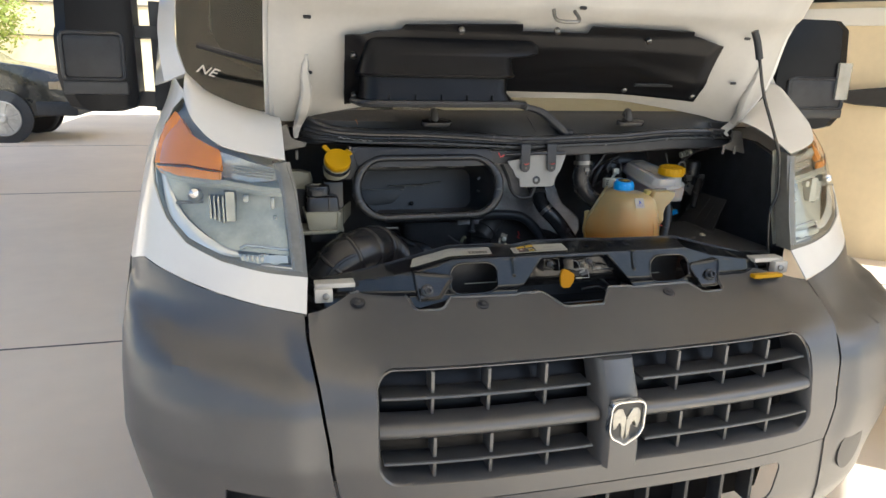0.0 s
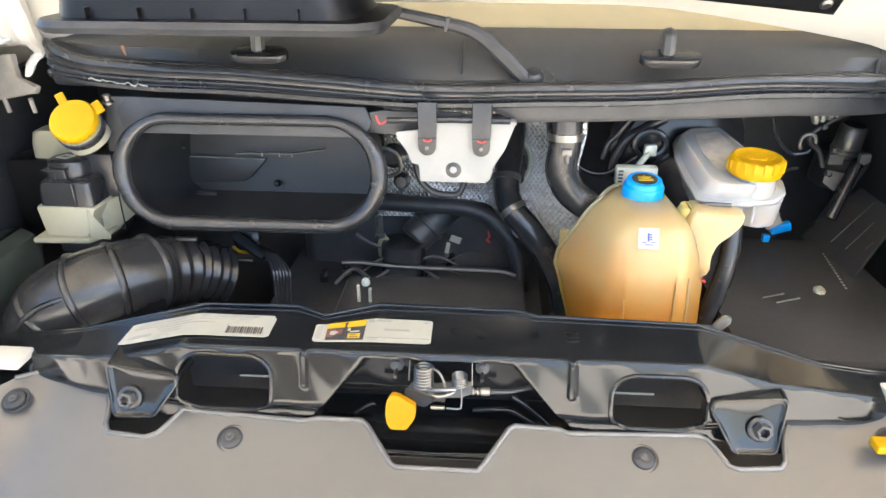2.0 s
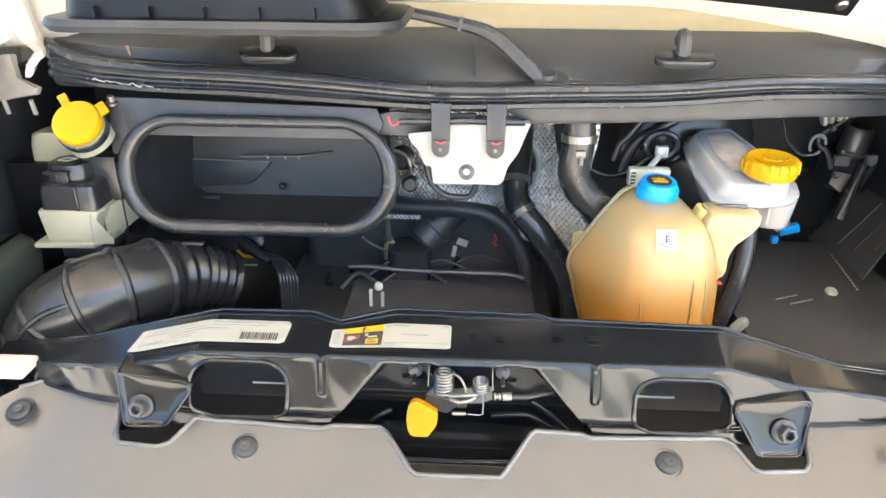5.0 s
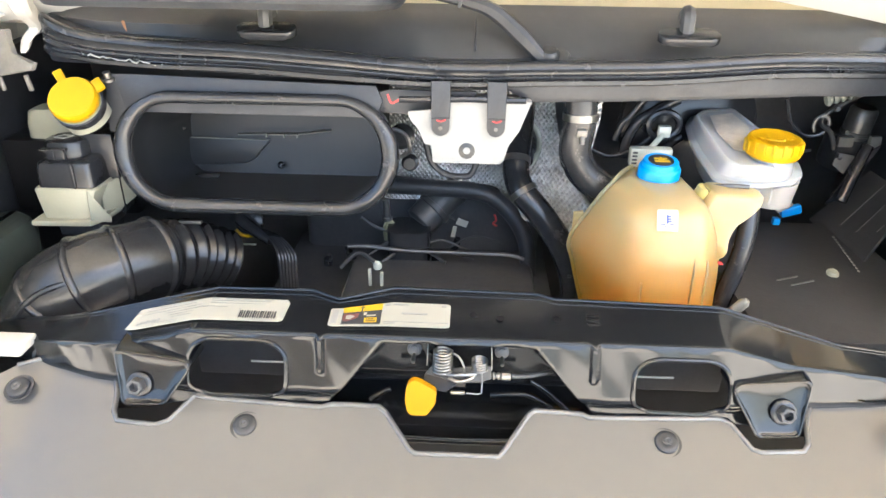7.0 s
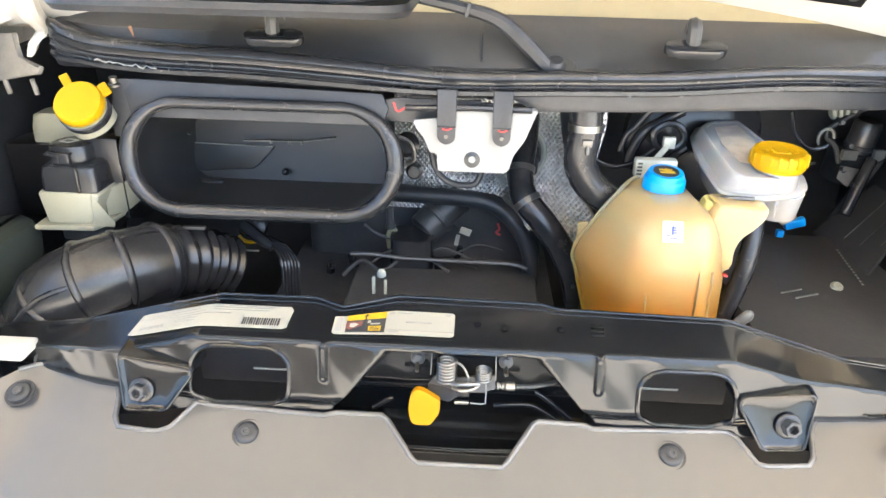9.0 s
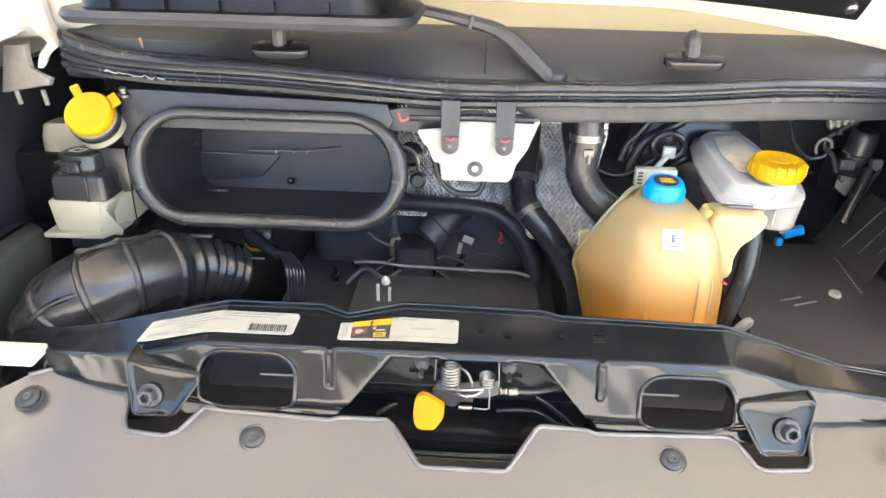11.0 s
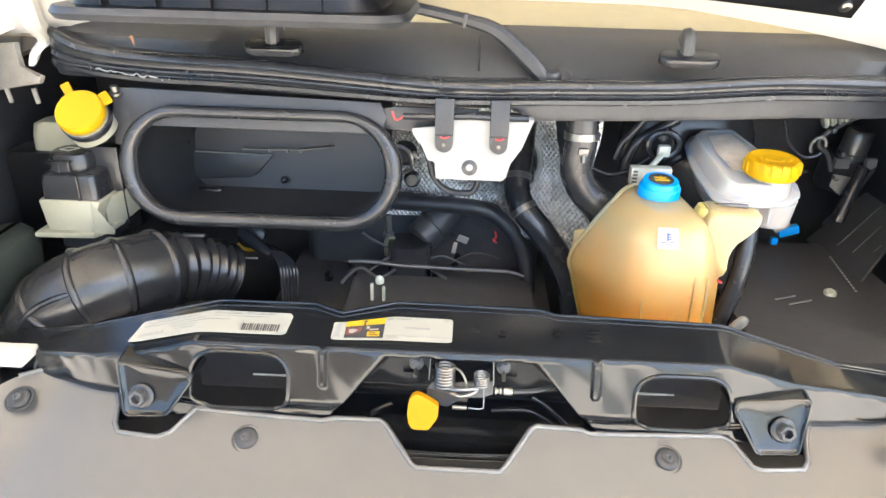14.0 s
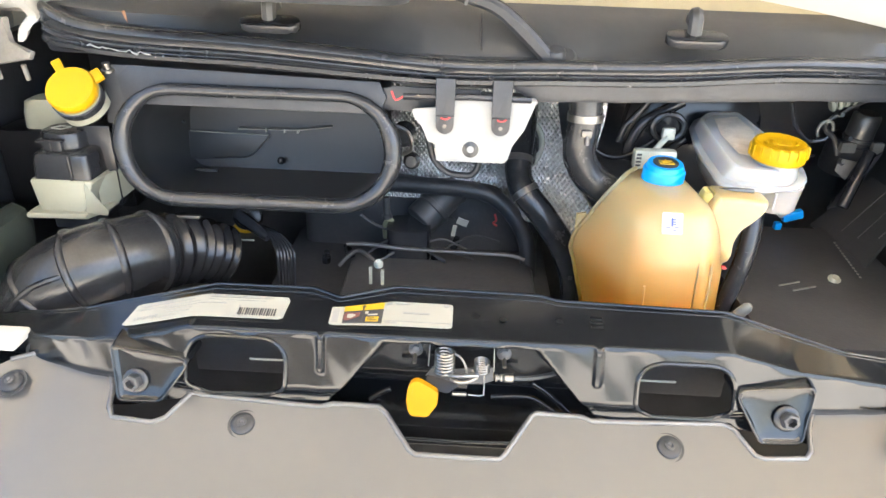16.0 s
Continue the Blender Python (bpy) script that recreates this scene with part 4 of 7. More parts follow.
def panel_ring(p):
    """The scuttle's front panel under the seal, cut away above the white bracket."""
    zl = ramp(p.x, [-.70, -.61, -.135, -.125, .080, .092, .22, .39, .51, .80], [1.245, 1.246, 1.232, 1.226, 1.224, 1.207, 1.211, 1.219, 1.225, 1.222])
    return [(p.x, p.y + .006, p.z - .018), (p.x, p.y + .001, zl + .006), (p.x, p.y + .003, zl), (p.x, p.y + .03, zl - .006)]


part("seal", loft([seal_ring(p) for p in SEAL], closed=False), RUBBER, cowl, "ribbed black rubber bonnet seal", smooth=50, thick=.0012)
part("front_panel", loft([panel_ring(p) for p in SEAL], closed=False), BLACK, cowl, thick=0.003)
for x, y, z in ((-.302, .385, 1.283), (.325, .385, 1.285)):
    pad = part("clip_base", prism(rrect(-.045, -.017, .045, .017, .016), (x, y, z + .014), (1, 0, 0), (0, .94, .34), .012, .003), BLACK_SHEEN, cowl)
    part("clip_hook", tube(smooth_path([(x - .003, y + .004, z + .018), (x - .003, y + .006, z + .045), (x - .002, y + .018, z + .052), (x, y + .03, z + .04)], 5), .011, 8), COWL, pad)
rs = random.Random(9)
FILM = material("crinkled_clear_film", (.30, .30, .295), .15, vary=.4, scale=120)
for x0, n in ((-.585, 9), (-.545, 15)):
    part("film_scrap", tube([(x0 + .0058 * k, .3805 + .0025 * rs.uniform(-1, 1), 1.262 - .0006 * k - .12 * (x0 + .585) + .0028 * rs.uniform(-1, 1)) for k in range(n)], [.0005 + .0013 * rs.random() for k in range(n)], 6), FILM, cowl, "crinkled clear film along the seal", smooth=20)
part("leaf_scrap", prism([(0, 0), (.005, .002), (.008, -.010), (.009, -.016), (.006, -.012)], (-.535, .405, 1.309), (1, 0, 0), (0, .3, 1), .0008, 0), WOOD, cowl)
part("panel_joint", tube([(.012, .39, 1.277), (.012, .43, 1.300), (.012, .475, 1.318)], .0018, 6), BLACK, cowl)
part("scuttle_vent", tube(smooth_path([(.635, .395, 1.277), (.65, .43, 1.295), (.672, .47, 1.318)], 4), .003, 6), BLACK, cowl)
AP = [(-.30, .44, 1.385), (-.16, .43, 1.371), (-.107, .43, 1.364), (-.012, .42, 1.347), (.036, .41, 1.333), (.079, .40, 1.300), (.106, .393, 1.275), (.121, .388, 1.260)]
AW = [.007, .008, .008, .009, .0115, .0125, .0115, .010]
ap = smooth_path(AP, 5)
ar = []
for i, p in enumerate(ap):
    d = (ap[min(i + 1, len(ap) - 1)] - ap[max(i - 1, 0)]).normalized()
    s = Vector((-d.z, 0, d.x))
    w = ramp(p.x, [q[0] for q in AP], AW)
    ar.append([tuple(p + s * w * a + Vector((0, b, 0))) for a, b in ((-1, .006), (-1, -.004), (-.55, -.0095), (.35, -.011), (.9, -.008), (1, -.003), (1, .006))])
wiper = part("wiper_arm", loft(ar), BLACK, van, "black wiper arm", smooth=30)
part("wiper_pivot", turned([(.016, -.02), (.016, .010), (.011, .016), (0, .017)], (.124, .396, 1.268), (0, -.5, 1), 20), BLACK, wiper)
part("wiper_boss", turned([(.024, -.02), (.024, .002), (.020, .006)], (.134, .402, 1.268), (0, -.5, 1), 22), COWL, wiper)
part("wiper_joint", box((-.003, -.014, -.0105), (.003, .004, .0105), .001, Matrix.Translation((-.012, .420, 1.347)) @ Matrix.Rotation(radians(13), 4, "Y")), BLACK, wiper)
part("wiper_blade", tube(smooth_path([(-.96, .60, 1.505), (-.7, .55, 1.44), (-.4, .50, 1.38)], 6), .008, 8), BLACK, wiper)

# ---- radiator support beam ----
XF = [-.66, -.59, -.485, -.43, -.34, .34, .43, .49, .56, .66]
YF = [.11, .092, .064, .058, .050, .050, .058, .063, .069, .10]
ZF = [.915, .93, .95, .958, .985, .985, .957, .947, .935, .915]
XB = [-.66, -.58, -.505, -.33, -.2, -.16, -.088, .107, .13, .349, .50, .58, .66]
YB = [.14, .13, .114, .137, .138, .119, .152, .147, .135, .127, .099, .115, .13]
ZB = [.93, .945, .965, 1.0, 1.0, .998, 1.0, 1.0, 1.0, 1.0, .965, .945, .93]
TOPV = .085


def poly_in(x, z, poly, soft):
    """0 outside a convex outline to 1 inside, over the width soft."""
    d = 9.0
    for i, (ax, az) in enumerate(poly):
        bx, bz = poly[(i + 1) % len(poly)]
        l = math.hypot(bx - ax, bz - az)
        d = min(d, ((bx - ax) * (z - az) - (bz - az) * (x - ax)) / l)
    return step01(0, soft, d)


CUP_L = [(-.430, .893), (-.376, .894), (-.342, .940), (-.346, .948), (-.440, .959)]
CUP_R = [(.381, .881), (.432, .883), (.443, .946), (.437, .950), (.354, .943), (.348, .935)]
MOUTH = [(-.175, .80), (.178, .80), (.180, .865), (.100, .978), (-.097, .978), (-.170, .865)]


def beam(x, v):
    yf, zf, yb, zb = ramp(x, XF, YF), ramp(x, XF, ZF), ramp(x, XB, YB), ramp(x, XB, ZB)
    r = .0042
    if v < -r:
        y, z = yf + .25 * (v + r), zf - r + (v + r) * .79
        y += .0009 * math.sin(x * 46 + 1.1) * math.sin(v * 38 - .4) + .0004 * math.sin(x * 120 + v * 60)   # uneven pressing
    elif v < r:
        a = (v + r) / (2 * r) * math.pi / 2
        y, z = yf + r * (1 - math.cos(a)), zf - r + r * math.sin(a)
    elif v < TOPV:
        t = (v - r) / (TOPV - r)
        y, z = yf + r + (yb - yf - r) * t, zf + (zb - zf) * t
    else:
        y, z = yb + (v - TOPV) * .25, zb - (v - TOPV)
    if v < 0.004:
        zz = zf + v
        m = poly_in(x, zz, MOUTH, .016)
        y += .026 * m - .27 * min(0, v + r) * m
        for rx in (-.174, .174):
            y -= .007 * step01(.006, .002, abs(x - rx)) * step01(.922, .93, zz)
        y += .012 * step01(.90, .875, zz)
    return (x, y, z)


def vz(x, z):
    return z - ramp(x, XF, ZF)


bo = [(-.66, -.12), (.66, -.12), (.66, .14), (-.66, .14)]
win_l = [(x, vz(-.28, z)) for x, z in rrect(-.347, .873, -.218, .974, .036, n=8)]
win_r = [(x, vz(.28, z)) for x, z in rrect(.224, .872, .346, .967, .036, n=8)]


def fold(poly, k):
    mx, mz = sum(p[0] for p in poly) / len(poly), sum(p[1] for p in poly) / len(poly)
    q = []
    for i, a in enumerate(poly):
        b = poly[(i + 1) % len(poly)]
        q += [(a[0] + (b[0] - a[0]) * j / 16, a[1] + (b[1] - a[1]) * j / 16) for j in range(16)]
    return [(mx + (x - mx) * k, vz(mx + (x - mx) * k, mz + (z - mz) * k)) for x, z in q]


def inset(poly, d):
    """A convex outline drawn in by d on all sides."""
    out = []
    n = len(poly)
    for i in range(n):
        a, b, c = (Vector(poly[(i + k) % n]) for k in (-1, 0, 1))
        u, w = (b - a).normalized(), (c - b).normalized()
        nu, nw = Vector((-u.y, u.x)), Vector((-w.y, w.x))
        out.append(tuple(b + (nu + nw) * d / (1 + nu.dot(nw))))
    return out


folds = [fold(p, 1.0) for p in (MOUTH, inset(MOUTH, .008), inset(MOUTH, .016))]
support = part("radiator_support", sheet(bo, beam, 0.0034, [win_l, win_r], folds), GLOSS, van, "glossy black pressed steel radiator support beam", thick=0.0018)
for v, r, lift in ((TOPV - .0125, .0014, .0004), (TOPV - .0030, .0020, .0006), (.0005, .0016, .0002)):
    part("pressed_bead", tube([Vector(beam(-.62 + .01 * i, v)) + Vector((0, 0, lift)) for i in range(125)], r, 8), GLOSS, support)
for w in (win_l, win_r):
    rimp = [Vector(beam(x, v)) + Vector((0, -.001, 0)) for x, v in w]
    part("window_lip", tube(rimp, .0032, 8, closed=True), GLOSS, support)
    xs = [p.x for p in rimp]
    zs = [p.z for p in rimp]
    part("shroud", box((min(xs) - .03, .13, min(zs) - .04), (max(xs) + .03, .16, max(zs) - .008), .004), BLACK, support)
    cxm = (min(xs) + max(xs)) / 2
    # Pale bar: the highlight line on the shroud is put into its colour.
    part("shroud_rib", box((cxm - .005, .10, .9005), (max(xs) + .02, .1022, .9035), .0008) if cxm < 0 else box((min(xs) - .02, .10, .8985), (cxm + .012, .1022, .9015), .0008), LAMP_GREY, support)


for cupo, bx, bz in ((CUP_L, -.409, .9155), (CUP_R, .412, .910)):
    ro = round_poly(cupo, .007, 5)
    mx, mz = sum(p[0] for p in ro) / len(ro), sum(p[1] for p in ro) / len(ro)
    zt = max(p[1] for p in ro)
    face = lambda z: .038 - (zt - z) * .38
    ring = lambda k, dy: [(mx + (x - mx) * k, face(mz + (z - mz) * k) + dy, mz + (z - mz) * k) for x, z in ro]
    back = lambda k, y0: [(mx + (x - mx) * k, y0, mz + (z - mz) * k) for x, z in ro]
    cup = part("mount_cup", loft([back(1.10, .075), back(1.07, .060), ring(1.05, .010), ring(1.035, .0035), ring(1.012, .0004), ring(.985, 0), ring(.955, .0012), ring(.93, .0026), ring(.86, .0034), ring(.68, .0044), ring(.45, .0050), ring(.2, .0052)]), GLOSS, support, "pressed mounting cup", smooth=75)
    part("cup_rim", tube([Vector(p) + Vector((0, -.0004, 0)) for p in ring(1.0, 0)], .0019, 8, closed=True), GLOSS, cup)
    ax = Vector((0, -1, .38)).normalized()
    o = Vector((bx, face(bz) + .003, bz))
    boss = part("mount_bolt", turned([(.0165, 0), (.0165, .0025), (.015, .004), (.0130, .0045)], tuple(o), ax, 24), BLACK_SHEEN, support)
    part("bolt_head", turned([(.0112, .004), (.0112, .014), (.0098, .0165), (.0064, .0165), (.0060, .006), (0, .006)], tuple(o), ax, 6), DUST, boss, smooth=20)
    # Black disc paints the dark at the bottom of the socket.
    part("bolt_hole", turned([(.0056, .0062), (.0056, .0066), (0, .0067)], tuple(o), ax, 12), INK, boss)
for x, y in ((.02, .095), (.055, .09), (.128, .092)):
    # Not cut through: a near-black disc paints the hole's shade.
    part("beam_hole", turned([(.005, 0), (.005, .0005)], (x, y, .9935), (0, -.15, 1), 12), LINER, support)
part("beam_slot", join(*[box((.168, .083 + .008 * k, .990 + .0013 * k), (.184, .087 + .008 * k, .9935 + .0013 * k), .001) for k in range(3)]), LINER, support)
for x, z in ((-.575, .905), (.60, .902)):
    part("side_hole", turned([(.016, 0), (.016, .002), (.012, .003)], (x, ramp(x, XF, YF) - .001, z), (0, -1, .1), 18), BLACK, support)

# labels on the beam
def on_top(x, t, up=.0012):
    """A place on the beam's top: t from the front edge (0) to the bead (1)."""
    x0, y, z = beam(x, .007 + t * (TOPV - .012))
    return Vector((x0, y, z + up))


def decal(name, poly, mat, parent, lift, label=""):
    return part(name, sheet(poly, lambda x, t: on_top(x, t, lift), 0.012), mat, parent, label, thick=0.0006)


def bars(parent, rows, mat, lift):
    for x0, x1, t0, t1 in rows:
        decal("print", [(x0, t0), (x1, t0), (x1, t1), (x0, t1)], mat, parent, lift)


lab = decal("paper_label", [(-.4425, .18), (-.436, .165), (-.3325, .13), (-.232, .13), (-.2265, .17), (-.224, .60), (-.2285, .68), (-.33, .69), (-.424, .735), (-.431, .72)], LABEL, support, .004, "long cream paper label with fine print and a barcode")
bars(lab, [(-.330, -.318, .645, .668), (-.312, -.292, .640, .660), (-.288, -.262, .636, .654), (-.258, -.246, .630, .648), (-.33, -.250, .600, .610), (-.415, -.345, .665, .675), (-.420, -.350, .60, .61), (-.33, -.255, .54, .547), (-.426, -.340, .52, .526), (-.39, -.305, .45, .458), (-.385, -.350, .38, .388), (-.38, -.352, .31, .318), (-.405, -.368, .22, .226), (-.288, -.286, .19, .42)], INK_GREY, .0052)
bars(lab, [(-.428 + .0042 * k, -.4258 + .0042 * k + .0006 * (k % 2), .25 + .01 * (k % 3), .33 + .01 * (k % 2)) for k in range(8)], INK_GREY, .0052)
for k in range(16):
    decal("print", [(-.286 + .0031 * k, .19), (-.286 + .0031 * k + (.0012 if k % 3 else .002), .19), (-.286 + .0031 * k + (.0012 if k % 3 else .002), .36), (-.286 + .0031 * k, .36)], INK, lab, .0052)
wl = decal("warning_label", rrect(-.167, .10, -.010, .63, .006, .05, n=3), LABEL, support, .004, "white sticker with a yellow and black warning block")
bars(wl, [(-.150, -.100, .14, .47)], INK, .0050)
bars(wl, [(-.150, -.100, .46, .61)], INK_YELLOW, .0052)
bars(wl, [(-.121, -.105, .17, .28)], INK_YELLOW, .0056)
bars(wl, [(-.164, -.156, .16, .56), (-.097, -.090, .55, .60), (-.086, -.066, .56, .59), (-.074, -.040, .36, .39), (-.096, -.081, .14, .17), (-.022, -.015, .55, .60), (-.098, -.012, .185, .192)], INK_GREY, .0052)
bars(wl, [(-.119, -.107, .32, .35), (-.123, -.119, .36, .42)], LABEL, .0056)
bars(wl, [(-.119, -.107, .19, .205), (-.119, -.110, .235, .25)], INK, .0060)
decal("print", [(-.1490, .22), (-.1440, .20), (-.1300, .30), (-.1290, .42), (-.1360, .40), (-.1470, .43), (-.1495, .36)], PALE_RED, wl, .0056)
decal("print", [(-.1450, .27), (-.1400, .25), (-.1340, .33), (-.1390, .37), (-.1450, .36)], LABEL, wl, .0060)
decal("print", [(-.1275, .16), (-.1255, .16), (-.1245, .54), (-.1225, .53), (-.1250, .585), (-.1285, .53), (-.1265, .54)], INK, wl, .0064)

# ---- bonnet latch ----
latch = part("latch", prism([(-.041, -.004), (-.030, .010), (.0, .004), (.030, .012), (.045, .010), (.046, -.006), (.030, -.012), (.012, -.010), (-.010, -.012), (-.030, -.014)], (.0, .046, .936), (1, 0, 0), (0, .45, .89), -.008, .002), DUST, van, "zinc bonnet latch with springs and a yellow release paddle")
for x in (-.056, .059):
    part("latch_plate", box((x - .018, .076, .935), (x + .019, .079, .968), .001), GLOSS, latch)
    bolt = part("latch_bolt", turned([(.0095, 0), (.0095, .0025), (.0068, .0035)], (x, .076, .951), (0, -1, .35), 18), DUST, latch)
    part("latch_nut", turned([(.0066, .003), (.0066, .009), (.004, .010)], (x, .076, .951), (0, -1, .35), 6), DUST, latch, smooth=25)
    part("latch_stud", turned([(.0026, .008), (.0026, .022)], (x, .074, .951), (0, -1, -.25), 8), STEEL, latch)


def coil(cx, cy, cz, r, h, turns, wire):
    return tube([(cx + r * math.cos(2 * math.pi * i / 16), cy + r * math.sin(2 * math.pi * i / 16) + .35 * h * i / (turns * 16), cz + h * i / (turns * 16)) for i in range(int(turns * 16) + 1)], wire, 7)


part("spring", coil(-.017, .040, .943, .0115, .026, 7, .0018), STEEL, latch, "bright coil spring")
part("spring", coil(.030, .042, .945, .0090, .013, 4.5, .0015), STEEL, latch, "bright coil spring")
part("spring_leg", tube(smooth_path([(-.006, .046, .968), (.003, .040, .966), (.009, .036, .957), (.011, .034, .948)], 5), .0015, 7), STEEL, latch)
claw = part("latch_claw", tube(smooth_path([(-.011, .030, .946), (-.004, .026, .948), (.010, .026, .949), (.024, .030, .947), (.016, .028, .941), (.002, .026, .939), (-.009, .028, .943)], 4), .0026, 8), STEEL, latch)
part("claw_plate", prism([(-.006, -.010), (.012, -.010), (.014, .004), (-.008, .005)], (.0, .027, .940), (1, 0, 0), (0, .25, .97), -.004, .001), LINER, latch)
part("latch_tongue", box((-.006, .017, .924), (.012, .021, .929), .0015), STEEL, latch)
for pts in ([(-.058, .074, .969), (-.037, .066, .968), (-.0375, .060, .955), (-.038, .055, .940)], [(.066, .074, .966), (.045, .066, .966), (.0455, .060, .952), (.046, .055, .936)]):
    part("latch_bail", tube(pts, .0009, 6), STEEL, latch)
part("latch_bail", tube([(.033, .034, .945), (.0335, .026, .936), (.033, .020, .926), (.028, .019, .925), (.014, .019, .926)], .0011, 6), STEEL, latch)
part("latch_pin", turned([(.0035, 0), (.005, .001), (.005, .003), (.0032, .004), (.0032, .006), (.005, .007), (.005, .009), (.0034, .010), (.0055, .012), (.0055, .023)], (.046, .030, .946), (1, 0, .03), 12), STEEL, latch)
part("release_cable", tube(smooth_path([(.069, .030, .9465), (.09, .040, .940), (.115, .056, .934), (.14, .075, .930)], 4), .0030, 8), BLACK, latch)
part("release_lever", prism([(-.018, -.004), (.010, -.010), (.024, .000), (.004, .008), (-.016, .012)], (-.022, .010, .946), (1, 0, 0), (0, .6, .8), -.004, .001), LINER, latch)
paddle = [(-.0195, -.005), (-.0175, -.018), (-.013, -.0255), (.007, -.0255), (.0180, -.008), (.0190, .009), (.000, .021), (-.008, .024), (-.014, .021), (-.018, .012)]
part("release_paddle", prism(round_poly(paddle, .0035, 3), (-.0415, -.006, .9365), (1, 0, 0), (0, .12, .99), -.009, 0), material("amber_yellow_plastic", (0.34, 0.160, 0.0005), 0.45, vary=0.06, scale=40, spec=.12), latch, "yellow plastic release paddle")
part("mouth_tray", box((-.20, .060, .80), (.20, .16, .835), .006), GLOSS, latch)
# The lower panel's edge line, added as a thin separate tube.
part("mouth_rod", tube([(-.068, .002, .866), (.0, .0, .866), (.070, .002, .867)], .0018, 8), GLOSS, latch)
for pts in ([(.048, .088, .869), (.075, .084, .875), (.099, .082, .876), (.122, .080, .864), (.145, .076, .848)], [(.101, .084, .899), (.123, .081, .885), (.160, .074, .851)], [(-.090, .082, .878), (-.101, .080, .874), (-.118, .076, .864)]):
    part("mouth_flute", tube(smooth_path(pts, 5), .0042, 10), GLOSS, latch)

# rivets on the bumper flange
for x, y, z in ((-.268, .0, .875), (.266, .0, .875), (-.583, .036, .8915), (.583, .036, .8915)):
    # No real recess: the dish's inner shading is put into the black colour.
    rv = part("rivet", turned([(.0195, .0), (.019, .0010), (.0150, .0006), (.0145, .0040), (.0125, .0056), (.009, .0060)], (x, y, z + .0005), (0, -.45, 1), 26), BLACK, bumper, "push rivet, its dish's shading painted black")
    part("rivet_pin", turned([(.006, .0076), (.006, .009), (.0035, .0095), (.002, .008)], (x, y, z), (0, -.45, 1), 14), DUST, rv)
for sg in (-1, 1):
    part("lamp_bracket", join(box((sg * .635 - .05, .058, .925), (sg * .635 + .05, .10, .938), .004), box((sg * .665 - .022, .04, .895), (sg * .665 + .022, .066, .93), .004)), WHITE_SHADED, van, "white plastic headlamp bracket")
    part("bracket_screw", turned([(.009, 0), (.009, .004), (.005, .006)], (sg * .66, .039, .912), (0, -1, .2), 12), STEEL, van)
part("transit_tab", box((.55, .008, .893), (.645, .03, .905), .003), YELLOW, van, "yellow plastic tab")

# ---- engine bay walls ----
part("firewall", box((-.86, .76, .40), (.86, .79, 1.268), .004), DUST, van)
part("bay_floor", box((-.86, .06, .38), (.86, .78, .42), .004), BLACK, van)
for sg in (-1, 1):
    part("inner_wing", loft([[(sg * x, y, z) for y, z in ((.21, .42), (.21, .93), (.22, 1.10), (.28, 1.20), (.40, 1.24), (.758, 1.262), (.758, .42))] for x in (.80, .82)]), BLACK, van, "black inner wing panel")
part("radiator", box((-.60, .165, .45), (.60, .20, .88), .006), BLACK, van)
part("lamp_housing", loft([[(x, y, z) for x, y in rrect(x0, .15, x1, .36, .03, n=4)] for z, x0, x1 in ((.80, -.80, -.735), (.90, -.80, -.722), (.975, -.80, -.712), (.998, -.795, -.722), (1.004, -.785, -.735))]), material("pale_green_lamp_plastic", (.042, .050, .041), .4, vary=.2, scale=12), van, "pale grey-green back of the headlamp housing")

# ---- air inlet duct ----
DUCT = material("dark_duct_plastic", (.014, .015, .017), .38, vary=.3, scale=18)
DC, DT = Vector((-.328, .347, 1.121)), radians(12)
DX, DZ = Vector((1, 0, 0)), Vector((0, math.sin(DT), math.cos(DT)))
DN = Vector((0, math.cos(DT), -math.sin(DT)))   # into the duct


def duct_ring(w, h, r, depth, n=10):
    """A flattened oval across the duct: straight sides and corners of radius r."""
    out = []
    for k in range(4):
        cx, cz = (w - r) * (1, -1, -1, 1)[k], (h - r) * (1, 1, -1, -1)[k]
        out += [tuple(DC + DX * (cx + r * math.cos(a)) + DZ * (cz + r * math.sin(a)) + DN * depth) for a in [math.pi / 2 * (k + j / n) for j in range(n + 1)]]
    return out


duct = part("air_duct", loft([duct_ring(.207, .083, .080, .0), duct_ring(.203, .080, .076, .012), duct_ring(.199, .076, .072, .05), duct_ring(.195, .070, .05, .12), duct_ring(.185, .062, .03, .20), duct_ring(.0004, .0004, .0002, .201)], caps=False), DUCT, van, "oval black air inlet duct with a rubber lip")
ringp = [Vector(p) for p in duct_ring(.2125, .0850, .0840, -.004, 14)]
part("duct_lip", tube(ringp, [.0140 - .0046 * step01(.03, .085, (p - DC).dot(DZ)) - .0018 * step01(-.03, -.085, (p - DC).dot(DZ)) + .0006 * math.sin(i * .9) for i, p in enumerate(ringp)], 14, closed=True), RUBBER, duct, "rolled rubber lip")
part("duct_flange", prism([(-.205, .06), (.19, .06), (.20, .085), (.19, .108), (-.195, .118), (-.215, .10)], tuple(DC + DN * .012), DX, DZ, .01, .002), BLACK, duct)
# Ribs, shelf and ticks are pale grey: glints in the duct painted as colour.
for x0, x1 in ((-.492, -.440), (-.405, -.294), (-.260, -.205)):
    part("duct_rib", box((x0, .404, 1.1690), (x1, .412, 1.1715), .0008), LAMP_RIM, duct)
shelf = part("duct_shelf", loft([[(x, y, z + dz) for y, dz in ((.52, .0), (.5205, .001), (.53, .0015), (.53, -.0015), (.5205, -.001))] for x, z in ((-.416, 1.096), (-.364, 1.097), (-.307, 1.098), (-.245, 1.107))]), LAMP_RIM, duct)
